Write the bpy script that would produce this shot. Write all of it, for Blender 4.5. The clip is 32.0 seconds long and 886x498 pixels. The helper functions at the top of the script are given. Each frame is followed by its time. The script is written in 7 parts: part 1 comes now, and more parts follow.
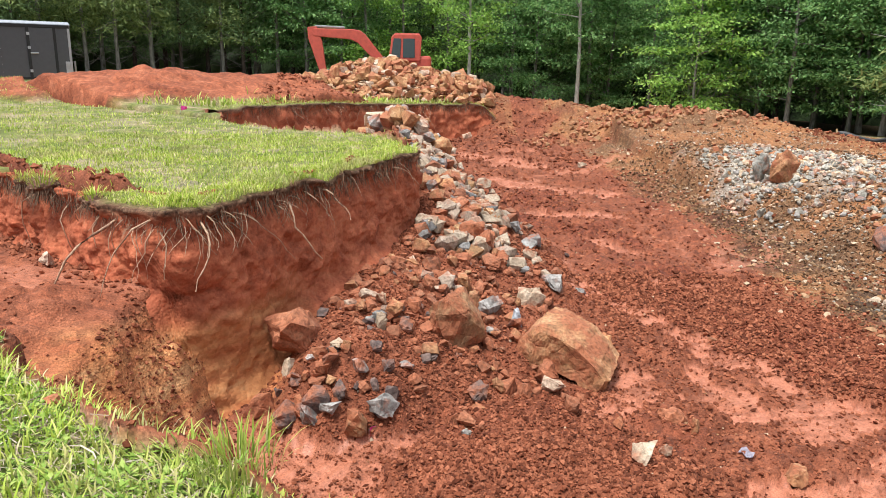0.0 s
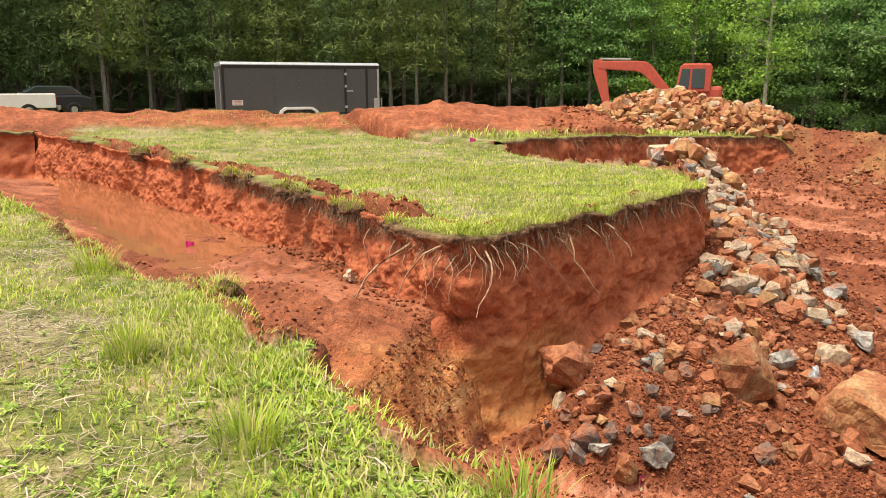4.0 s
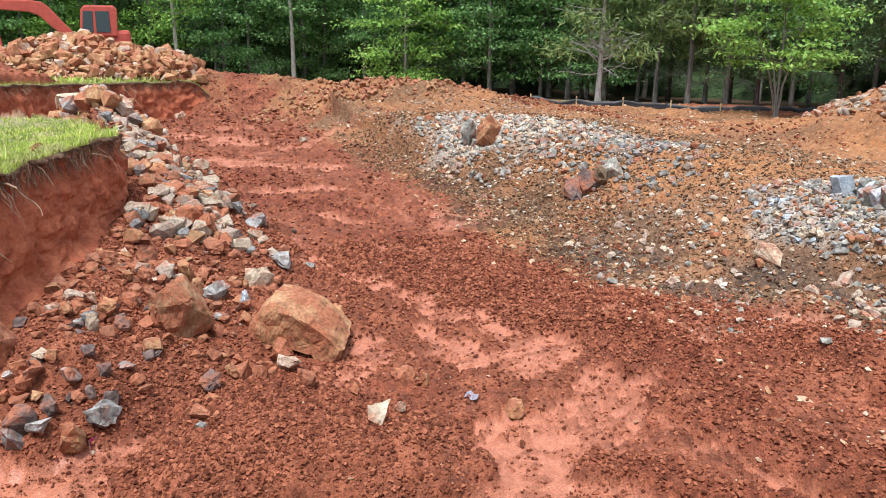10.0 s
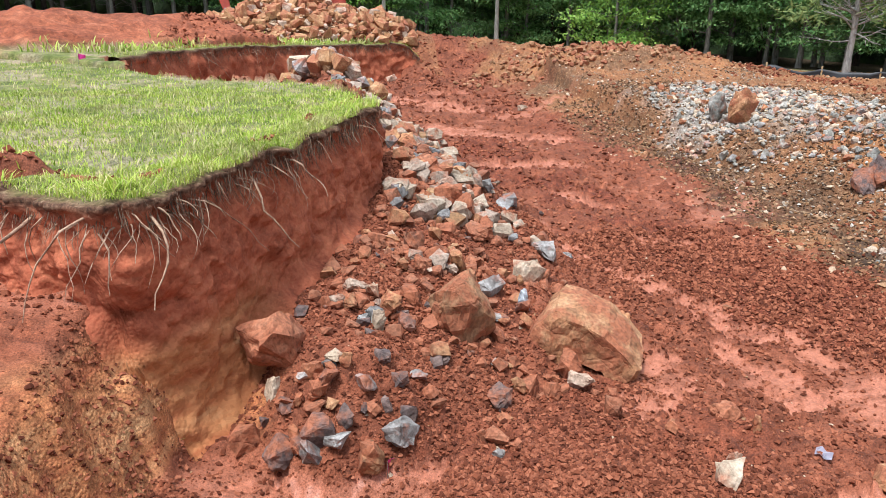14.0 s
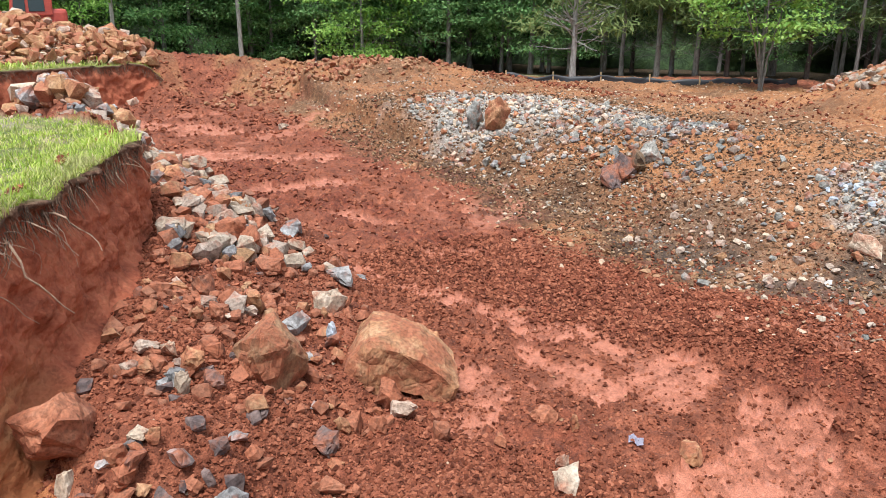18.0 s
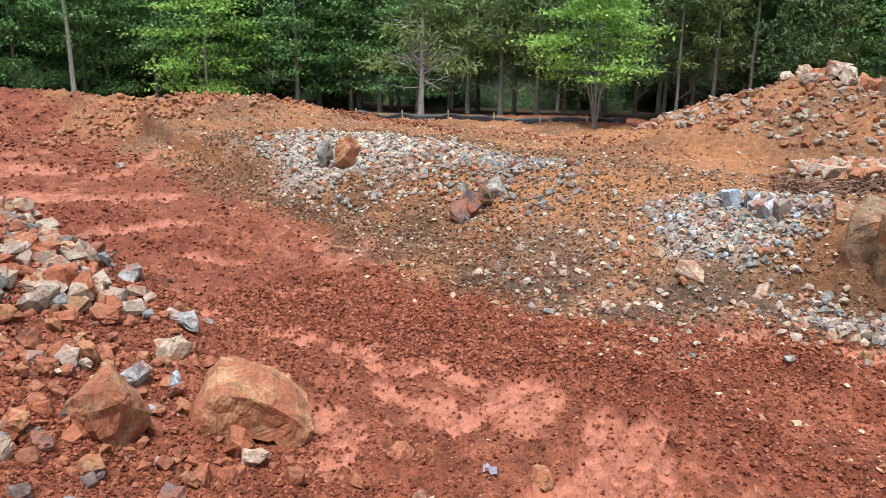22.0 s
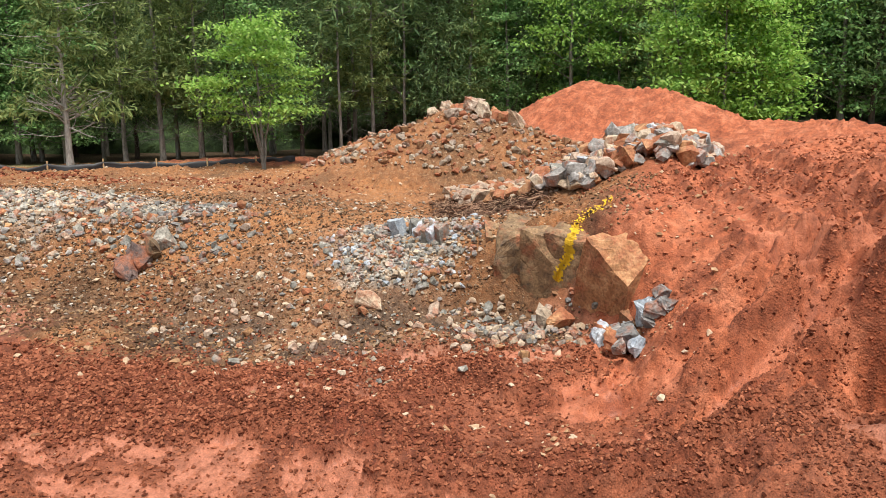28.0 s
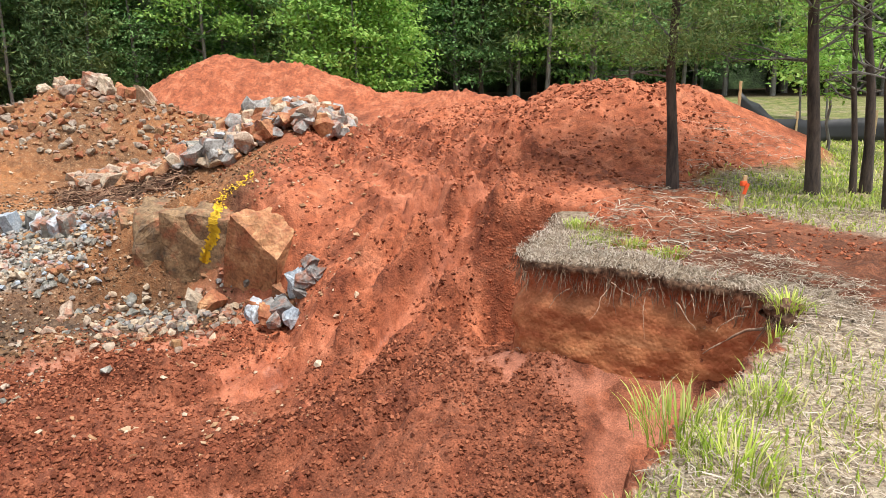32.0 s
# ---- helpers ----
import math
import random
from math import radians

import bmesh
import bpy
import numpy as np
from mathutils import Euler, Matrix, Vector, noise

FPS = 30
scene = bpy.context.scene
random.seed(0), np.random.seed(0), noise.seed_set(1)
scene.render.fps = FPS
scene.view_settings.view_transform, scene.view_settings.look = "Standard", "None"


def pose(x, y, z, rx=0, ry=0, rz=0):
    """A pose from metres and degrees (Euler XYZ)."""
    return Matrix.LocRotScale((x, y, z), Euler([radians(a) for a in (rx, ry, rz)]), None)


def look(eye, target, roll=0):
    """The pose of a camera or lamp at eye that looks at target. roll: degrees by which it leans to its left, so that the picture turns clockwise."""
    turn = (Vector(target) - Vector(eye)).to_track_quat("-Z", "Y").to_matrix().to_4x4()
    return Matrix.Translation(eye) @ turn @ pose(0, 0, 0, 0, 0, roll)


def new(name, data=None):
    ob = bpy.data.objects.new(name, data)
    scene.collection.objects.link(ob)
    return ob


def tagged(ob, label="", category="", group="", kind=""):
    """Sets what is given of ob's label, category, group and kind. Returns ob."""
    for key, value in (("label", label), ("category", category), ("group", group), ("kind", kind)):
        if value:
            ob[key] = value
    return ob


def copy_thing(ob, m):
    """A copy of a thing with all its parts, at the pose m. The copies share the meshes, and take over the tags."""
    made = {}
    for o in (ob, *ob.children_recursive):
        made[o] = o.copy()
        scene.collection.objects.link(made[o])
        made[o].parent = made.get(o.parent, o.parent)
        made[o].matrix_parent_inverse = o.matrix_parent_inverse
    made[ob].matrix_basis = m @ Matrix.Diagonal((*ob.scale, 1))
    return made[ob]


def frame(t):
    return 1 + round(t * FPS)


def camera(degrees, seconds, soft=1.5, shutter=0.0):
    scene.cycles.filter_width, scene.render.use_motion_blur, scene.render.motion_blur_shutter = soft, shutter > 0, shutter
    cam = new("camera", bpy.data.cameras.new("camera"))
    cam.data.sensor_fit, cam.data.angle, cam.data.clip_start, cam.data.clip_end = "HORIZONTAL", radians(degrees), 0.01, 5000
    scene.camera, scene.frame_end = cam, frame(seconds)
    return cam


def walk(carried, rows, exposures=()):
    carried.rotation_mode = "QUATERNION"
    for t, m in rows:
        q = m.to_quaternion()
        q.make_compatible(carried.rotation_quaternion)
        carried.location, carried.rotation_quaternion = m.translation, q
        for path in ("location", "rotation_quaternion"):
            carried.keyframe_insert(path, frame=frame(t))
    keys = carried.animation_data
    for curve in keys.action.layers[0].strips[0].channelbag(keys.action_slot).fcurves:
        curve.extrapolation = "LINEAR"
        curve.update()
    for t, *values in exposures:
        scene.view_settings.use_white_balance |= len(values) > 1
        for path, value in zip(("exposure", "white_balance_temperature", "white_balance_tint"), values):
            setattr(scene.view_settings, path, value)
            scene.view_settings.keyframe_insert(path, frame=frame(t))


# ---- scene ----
cam = camera(61.14, 32.0, soft=0.5)
PATH = [
    (0, (-0.000, -0.000, 1.538), (0.000, 3.879, 0.561), 0.91),
    (0.5, (-0.033, 0.016, 1.542), (-0.371, 3.886, 0.588), 0.80),
    (1, (-0.061, 0.032, 1.545), (-0.753, 3.863, 0.627), 0.70),
    (1.5, (-0.082, 0.044, 1.548), (-1.130, 3.803, 0.668), 0.53),
    (2, (-0.116, 0.026, 1.547), (-1.496, 3.683, 0.701), 0.39),
    (2.5, (-0.132, 0.021, 1.554), (-1.762, 3.580, 0.732), 0.18),
    (4.5, (-0.086, 0.070, 1.552), (-1.254, 3.803, 0.717), -0.39),
    (5, (-0.065, 0.052, 1.553), (-0.914, 3.867, 0.704), -0.51),
    (5.5, (-0.047, 0.041, 1.556), (-0.609, 3.909, 0.706), -0.47),
    (6, (-0.017, 0.044, 1.555), (-0.334, 3.941, 0.713), -0.53),
    (6.5, (0.002, 0.042, 1.558), (-0.087, 3.954, 0.725), -0.51),
    (7, (0.024, 0.039, 1.559), (0.157, 3.950, 0.731), -0.43),
    (7.5, (0.037, 0.028, 1.553), (0.391, 3.924, 0.720), -0.40),
    (8, (0.062, 0.008, 1.557), (0.637, 3.873, 0.702), -0.38),
    (8.5, (0.100, -0.006, 1.556), (0.906, 3.809, 0.662), -0.52),
    (9, (0.126, -0.026, 1.550), (1.173, 3.716, 0.599), -0.37),
    (9.5, (0.152, -0.059, 1.549), (1.409, 3.599, 0.529), -0.06),
    (10, (0.153, -0.033, 1.533), (1.507, 3.570, 0.443), 0.36),
    (10.5, (0.034, 0.056, 1.514), (1.281, 3.678, 0.361), 0.32),
    (11, (-0.158, 0.119, 1.509), (0.891, 3.791, 0.317), 0.27),
    (11.5, (-0.218, 0.325, 1.473), (0.639, 4.037, 0.255), -0.10),
    (12, (-0.213, 0.641, 1.511), (0.535, 4.380, 0.303), -0.30),
    (12.5, (-0.344, 0.839, 1.532), (0.343, 4.591, 0.330), -0.25),
    (13, (-0.552, 0.999, 1.542), (0.072, 4.762, 0.338), 0.04),
    (13.5, (-0.724, 1.288, 1.523), (-0.190, 5.055, 0.288), 0.34),
    (15.5, (-1.235, 1.803, 1.612), (-0.783, 5.543, 0.267), 0.30),
    (16, (-1.184, 1.804, 1.609), (-0.607, 5.536, 0.292), -0.02),
    (16.5, (-1.115, 1.822, 1.611), (-0.325, 5.523, 0.317), -0.56),
    (17, (-1.117, 1.863, 1.617), (0.005, 5.481, 0.331), -0.77),
    (17.5, (-1.164, 1.938, 1.629), (0.353, 5.412, 0.353), -0.58),
    (18, (-1.183, 1.938, 1.641), (0.497, 5.356, 0.419), -0.36),
    (18.5, (-1.198, 1.940, 1.650), (0.510, 5.363, 0.484), 0.01),
    (19, (-1.206, 1.932, 1.654), (0.531, 5.352, 0.520), 0.29),
    (19.5, (-1.214, 1.909, 1.666), (0.582, 5.305, 0.550), 0.45),
    (20, (-1.207, 1.917, 1.664), (0.679, 5.266, 0.557), 0.64),
    (20.5, (-1.196, 1.898, 1.673), (0.799, 5.186, 0.575), 0.61),
    (21, (-1.179, 1.892, 1.666), (0.935, 5.110, 0.582), 0.69),
    (21.5, (-1.174, 1.883, 1.661), (1.067, 5.023, 0.601), 0.85),
    (22, (-1.141, 1.885, 1.666), (1.213, 4.949, 0.630), 0.90),
    (22.5, (-1.129, 1.878, 1.675), (1.330, 4.868, 0.665), 0.93),
    (23, (-1.115, 1.870, 1.671), (1.435, 4.789, 0.686), 0.94),
    (23.5, (-1.102, 1.854, 1.673), (1.527, 4.710, 0.705), 1.02),
    (24, (-1.086, 1.845, 1.675), (1.605, 4.649, 0.729), 1.19),
    (24.5, (-1.068, 1.850, 1.674), (1.667, 4.622, 0.758), 1.32),
    (26.5, (-1.027, 1.921, 1.699), (2.064, 4.326, 0.885), 0.79),
    (27, (-1.026, 1.908, 1.690), (2.197, 4.130, 0.872), 0.42),
    (27.5, (-1.033, 1.864, 1.693), (2.309, 3.900, 0.868), 0.02),
    (28, (-1.041, 1.819, 1.709), (2.409, 3.665, 0.877), -0.20),
    (28.5, (-1.044, 1.789, 1.710), (2.506, 3.433, 0.878), -0.30),
    (29, (-1.049, 1.792, 1.709), (2.593, 3.218, 0.874), -0.30),
    (29.5, (-1.041, 1.784, 1.705), (2.677, 2.995, 0.863), -0.26),
    (30, (-1.021, 1.778, 1.704), (2.758, 2.766, 0.844), -0.35),
    (30.5, (-1.008, 1.746, 1.694), (2.817, 2.514, 0.812), -0.51),
    (31, (-0.994, 1.726, 1.685), (2.864, 2.262, 0.775), -0.48),
    (31.5, (-0.984, 1.709, 1.682), (2.891, 2.028, 0.744), -0.44),
    (32, (-0.966, 1.676, 1.672), (2.915, 1.802, 0.711), -0.25),
]
walk(cam, [(t, look(eye, target, roll)) for t, eye, target, roll in PATH], [(0, 0.56, 6300, 10), (1.0, 0.56, 6550, 10), (2.2, 0.58, 7400, 10), (5.2, 0.56, 7800, 10), (7.5, 0.64, 6300, 10), (10, 0.54, 5900, 10), (13, 0.52, 5820, 10), (20, 0.48, 5850, 10), (24, 0.43, 5950, 10), (28, 0.4, 6600, 10), (32, 0.52, 6400, 10)])

# ---- daylight: a bright, thinly overcast sky ----
SUN_UP, SUN_TURN = radians(70), radians(228)
world = bpy.data.worlds.new("sky")
scene.world = world
world.use_nodes = True
wn = world.node_tree
wn.nodes.clear()
sky = wn.nodes.new("ShaderNodeTexSky")
sky.sky_type, sky.sun_disc = "NISHITA", False
sky.sun_elevation, sky.sun_rotation = SUN_UP, SUN_TURN
sky.air_density, sky.dust_density, sky.ozone_density = 1.0, 4.0, 1.0
soften = wn.nodes.new("ShaderNodeMixRGB")
soften.inputs[0].default_value = 0.55
soften.inputs[2].default_value = (10.4, 10.9, 11.4, 1)
back = wn.nodes.new("ShaderNodeBackground")
back.inputs[1].default_value = 0.1
wout = wn.nodes.new("ShaderNodeOutputWorld")
wn.links.new(sky.outputs[0], soften.inputs[1])
wn.links.new(soften.outputs[0], back.inputs[0])
wn.links.new(back.outputs[0], wout.inputs[0])
sun = new("sun", bpy.data.lights.new("sun", "SUN"))
sun.data.energy, sun.data.angle, sun.data.color = 3.5, radians(14), (1.0, 0.96, 0.9)
sun.matrix_world = look((0, 0, 50), (50 * -math.sin(SUN_TURN) / math.tan(SUN_UP), 50 * -math.cos(SUN_TURN) / math.tan(SUN_UP), 0))


# ---- smooth random fields on arrays ----
def chance(ix, iy, s):
    n = np.sin(ix * 127.1 + iy * 311.7 + s * 74.7) * 43758.5453
    return n - np.floor(n)


def lump(x, y, s=0):
    """Value noise, -1 to 1."""
    ix, iy = np.floor(x), np.floor(y)
    u, v = x - ix, y - iy
    u, v = u * u * (3 - 2 * u), v * v * (3 - 2 * v)
    a = chance(ix, iy, s) * (1 - u) + chance(ix + 1, iy, s) * u
    b = chance(ix, iy + 1, s) * (1 - u) + chance(ix + 1, iy + 1, s) * u
    return 2 * (a * (1 - v) + b * v) - 1


def rough(x, y, octaves=4, s=0, gain=0.5):
    total, size, k = 0, 1.0, 1.0
    for o in range(octaves):
        total = total + size * lump(x * k + 17.3 * o, y * k - 9.1 * o, s + o)
        size, k = size * gain, k * 2.03
    return total


def cells(x, y, s=0):
    """Round lumps: 1 in the middle of a random cell, 0 at its border."""
    ix, iy = np.floor(x), np.floor(y)
    best = np.full(np.shape(x), 9.0)
    for dx in (-1, 0, 1):
        for dy in (-1, 0, 1):
            cx, cy = ix + dx, iy + dy
            px = cx + 0.1 + 0.8 * chance(cx, cy, s)
            py = cy + 0.1 + 0.8 * chance(cx, cy, s + 5)
            r = 0.45 + 0.5 * chance(cx, cy, s + 9)
            best = np.minimum(best, np.hypot(x - px, y - py) / r)
    return np.sqrt(np.clip(1 - best * best, 0, 1))


def step(a, b, x):
    t = np.clip((x - a) / (b - a), 0, 1)
    return t * t * (3 - 2 * t)


def off_edge(x, y, loop):
    """Distance to a closed outline, negative inside."""
    inside = np.zeros(np.shape(x), bool)
    near = np.full(np.shape(x), 1e9)
    for (ax, ay), (bx, by) in zip(loop, loop[1:] + loop[:1]):
        ex, ey = bx - ax, by - ay
        k = np.clip(((x - ax) * ex + (y - ay) * ey) / (ex * ex + ey * ey), 0, 1)
        near = np.minimum(near, np.hypot(x - ax - k * ex, y - ay - k * ey))
        inside ^= ((ay > y) != (by > y)) & (x < ax + (y - ay) * ex / (ey if abs(ey) > 1e-9 else 1e-9))
    return np.where(inside, -near, near)


def off_line(x, y, line):
    """Distance to an open line, and how far along it (0 to 1)."""
    near, along = np.full(np.shape(x), 1e9), np.zeros(np.shape(x))
    total = sum(math.dist(a, b) for a, b in zip(line, line[1:]))
    gone = 0.0
    for (ax, ay), (bx, by) in zip(line, line[1:]):
        ex, ey = bx - ax, by - ay
        length = math.hypot(ex, ey)
        k = np.clip(((x - ax) * ex + (y - ay) * ey) / length**2, 0, 1)
        d = np.hypot(x - ax - k * ex, y - ay - k * ey)
        along = np.where(d < near, (gone + k * length) / total, along)
        near = np.minimum(near, d)
        gone += length
    return near, along


# ---- the plan: a dug basement with a grassy block left standing ----
EDGE_BANK = [(-2.1, 3.6), (-1.4, 3.15), (-0.4, 2.45), (1.7, 1.15), (2.9, 0.35), (4.2, -0.6)]
WALL_BLOCK = [(-2.6, 6.95), (-2.1, 7.75), (-1.45, 9.2), (-0.45, 12.05)]
WALL_TRENCH = [(-20.8, 17.9), (-13.2, 13.9), (-8.3, 11.1), (-5.3, 9.0), (-3.6, 7.7), (-2.6, 6.95)]
WALL_END = [(-26.5, 12.5), (-22.6, 16.2), (-21.4, 17.4), (-20.8, 17.9)]
WALL_LOW = [(-1.9, 3.6), (-2.5, 4.6), (-2.75, 5.8), (-2.55, 6.9), (-2.3, 7.5)]
WALL_RIGHT = [(3.95, -0.42), (4.25, -0.6), (4.5, -0.42), (5.25, 1.05), (5.5, 1.25), (6.1, 1.05), (6.8, 0.75), (7.4, 0.7)]
WALL_FAR = [(-6.2, 20.5), (-5.5, 23.0), (-3.9, 26.5), (-1.0, 31.0), (1.2, 33.2), (3.2, 33.6)]
BACK_BLOCK = [(-0.45, 12.05), (-0.8, 13.8), (-1.7, 15.2), (-3.3, 15.6), (-4.2, 16.3), (-5.4, 17.8), (-9.5, 21.0), (-12.8, 23.4)]
PIT = (EDGE_BANK[:-1] + WALL_RIGHT[1:] + [(8.0, 1.3), (8.4, 3.2), (9.5, 4.6), (10.0, 5.8), (9.8, 7.0), (9.0, 8.6),
       (8.6, 12.0), (8.3, 15.0), (7.4, 18.0), (6.8, 22.0), (6.4, 26.0), (6.0, 31.0)] + WALL_FAR[::-1]
       + BACK_BLOCK[4::-1] + WALL_BLOCK[-2::-1] + WALL_LOW[2:0:-1])
TRENCH = ([(-1.7, 4.3)] + [(-2.8, 4.15), (-3.7, 4.6), (-5.4, 5.5), (-7.4, 6.6), (-10.3, 8.1), (-15.0, 11.8), (-17.0, 11.8), (-25.0, 10.5)] + WALL_END[:-1]
          + WALL_TRENCH + [(-2.1, 6.4), (-2.1, 5.0)])
TRENCH_BACK = [(-3.6, 16.4)] + BACK_BLOCK[4:] + [(-13.9, 24.9), (-10.2, 22.5), (-6.4, 19.6), (-5.0, 18.6), (-3.6, 18.0)]
BLOCK = WALL_BLOCK[:-1] + BACK_BLOCK + [(-18.0, 27.6), (-26.0, 27.5), (-27.0, 24.0)] + WALL_TRENCH[:-1]
TRACKS = [[(6.7, 4.4), (7.1, 3.85), (7.52, 3.43), (7.92, 3.07), (8.7, 2.43), (9.46, 1.72), (10.6, 1.0), (12.2, 0.9)], [(6.2, 3.3), (6.7, 3.0), (7.28, 2.64), (7.97, 2.09), (8.43, 1.63), (9.56, 1.34), (11.5, 1.7), (14.0, 2.3)],
          [(8.2, 3.6), (9.6, 1.9), (12.0, 1.2), (16.0, 3.6), (19.0, 6.0)], [(7.4, 1.4), (9.5, 2.6), (12.5, 4.2), (17.0, 3.6), (21.0, 1.6)], [(9.6, -0.6), (12.0, 2.2), (14.0, 3.4), (18.0, 4.4)]]
# smooth pads of wet clay pressed by wheels: line and half width
PADS = [([(2.75, 5.2), (3.9, 5.75), (4.4, 6.1)], 0.5), ([(3.9, 7.2), (4.4, 7.3)], 0.36), ([(5.75, 7.9), (6.0, 7.4), (6.05, 6.5), (5.7, 6.0), (5.5, 5.5)], 0.17),
        ([(7.2, 6.75), (7.8, 6.25)], 0.16), ([(7.5, 5.7), (8.2, 5.2)], 0.27), ([(7.3, 5.2), (7.25, 4.7), (7.6, 4.4)], 0.17), ([(1.9, 13.2), (2.3, 12.0), (2.8, 10.5), (3.2, 9.6), (3.6, 8.8), (4.1, 8.2)], 0.22),
        ([(3.1, 8.6), (3.15, 7.7), (3.3, 7.3)], 0.22), ([(3.6, 12.2), (4.0, 11.8)], 0.22), ([(3.0, 14.8), (3.8, 13.9)], 0.24), ([(2.3, 17.3), (3.2, 17.2), (3.8, 17.5)], 0.4), ([(1.5, 22.0), (3.0, 20.5), (4.2, 20.0)], 0.5),
        ([(0.5, 27.5), (2.8, 25.0)], 0.7), ([(2.2, 8.4), (2.1, 7.8), (1.7, 7.3)], 0.26), ([(5.9, 4.15), (6.4, 3.4), (7.2, 2.6)], 0.12), ([(6.3, 1.6), (5.65, 1.25)], 0.28), ([(5.2, 2.8), (5.5, 2.35)], 0.2),
        ([(4.65, 5.35), (4.75, 4.75), (4.9, 4.15)], 0.17), ([(6.8, 4.3), (7.5, 4.05), (7.85, 3.7)], 0.26), ([(-1.5, 6.3), (-0.8, 6.2), (-0.2, 6.3)], 0.4), ([(3.0, 3.9), (3.9, 3.3)], 0.3)]
# berms of crumbled clay pushed up between the wheel marks: line, half width, height
BERMS = [([(5.0, 7.5), (5.65, 7.1), (5.4, 6.1), (5.3, 5.2)], 0.34, 0.15), ([(6.2, 6.3), (7.2, 6.15), (7.25, 5.5), (6.9, 4.85)], 0.3, 0.13), ([(4.95, 5.3), (5.25, 4.6), (5.55, 4.05), (6.1, 3.3), (6.9, 2.6)], 0.2, 0.12),
         ([(4.6, 5.5), (5.1, 4.0), (5.85, 3.0), (6.8, 2.35), (8.0, 1.8)], 0.2, 0.13), ([(3.4, 4.8), (4.2, 3.9), (5.0, 2.9), (5.6, 2.0)], 0.25, 0.1), ([(4.7, 7.9), (4.9, 6.9), (4.75, 6.3)], 0.2, 0.1),
         ([(0.2, 5.9), (1.1, 5.9), (1.9, 5.5)], 0.75, 0.2), ([(7.3, 3.15), (7.9, 2.65), (8.6, 2.1), (9.4, 1.6)], 0.2, 0.14), ([(7.8, 3.4), (8.3, 3.0), (9.0, 2.5), (9.8, 1.9)], 0.16, 0.12)]
DARK_LANE = [(2.4, 19.0), (2.7, 16.7), (3.5, 13.5), (4.1, 10.9), (4.7, 9.1), (5.4, 8.2), (6.4, 7.2)]


def slope_foot(x, y):
    """How far a place lies beyond the foot of the stony slope east of the dig."""
    return x - np.interp(y, [4.3, 5.2, 6.4, 7.6, 8.9, 10.5, 16.0, 21.3, 30.0], [9.0, 8.5, 7.7, 6.8, 5.9, 5.55, 5.6, 5.1, 4.4])


MOUND_CREST = [(-0.9, 7.6), (-0.75, 9.0), (-0.2, 13.0), (-0.9, 18.0), (-1.5, 23.5)]


def ground_level(x, y):
    """The ground before digging."""
    far = np.hypot(x, y)
    ne = step(4.0, 9.5, y) * step(1.0, 9.0, x)
    z = 0.1 * step(4, 8, y) * (1 - ne) - ne * (0.82 + 0.04 * np.clip(far - 20, 0, 30))
    z = z + 0.012 * np.clip(-x - 4, 0, 30) * step(6, 16, y) - 0.035 * np.clip(y - 22, 0, 20) * step(-9, -1, x) * (1 - ne)
    return z - 0.42 * step(7.5, 10, x) * step(3.5, 5.5, y) * (1 - ne) * (1 - step(11, 15, x))


def into_woods(x, y):
    """How far a place lies inside the woods that ring the site."""
    turn = np.degrees(np.arctan2(-(x + 0.5), y - 1.0))
    edge = np.interp(turn, [-180, -128, -112, -104, -96, -85, -70, -58, -46, -38, -28, -15, -5, 8, 25, 45, 75, 180], [70, 44, 42, 38, 33, 34, 38, 37, 36, 38, 42, 47, 48, 46, 43, 41, 40, 70])
    return np.hypot(x + 0.5, y - 1.0) - edge


def dome(x, y, cx, cy, rx, ry, turn, power=1.0):
    c, s = math.cos(radians(turn)), math.sin(radians(turn))
    u, v = ((x - cx) * c + (y - cy) * s) / rx, (-(x - cx) * s + (y - cy) * c) / ry
    return np.clip(1 - np.sqrt(u * u + v * v + 0.01), 0, 1) ** power


def mound_height(x, y):
    """The spoil mound of earth and rock along the block's tall wall."""
    d, along = off_line(x, y, MOUND_CREST)
    crest = np.interp(along, [0, 0.08, 0.2, 0.35, 0.6, 0.95, 1.0], [0.78, 0.95, 1.05, 1.38, 1.3, 1.6, 1.45])
    width = np.interp(along, [0, 0.12, 0.3, 1.0], [1.15, 2.75, 2.6, 1.9])
    d = d + 0.18 * rough(x * 0.9, y * 0.9, 3, 31)
    return crest * np.clip(1 - d / width, 0, 1) ** 0.9


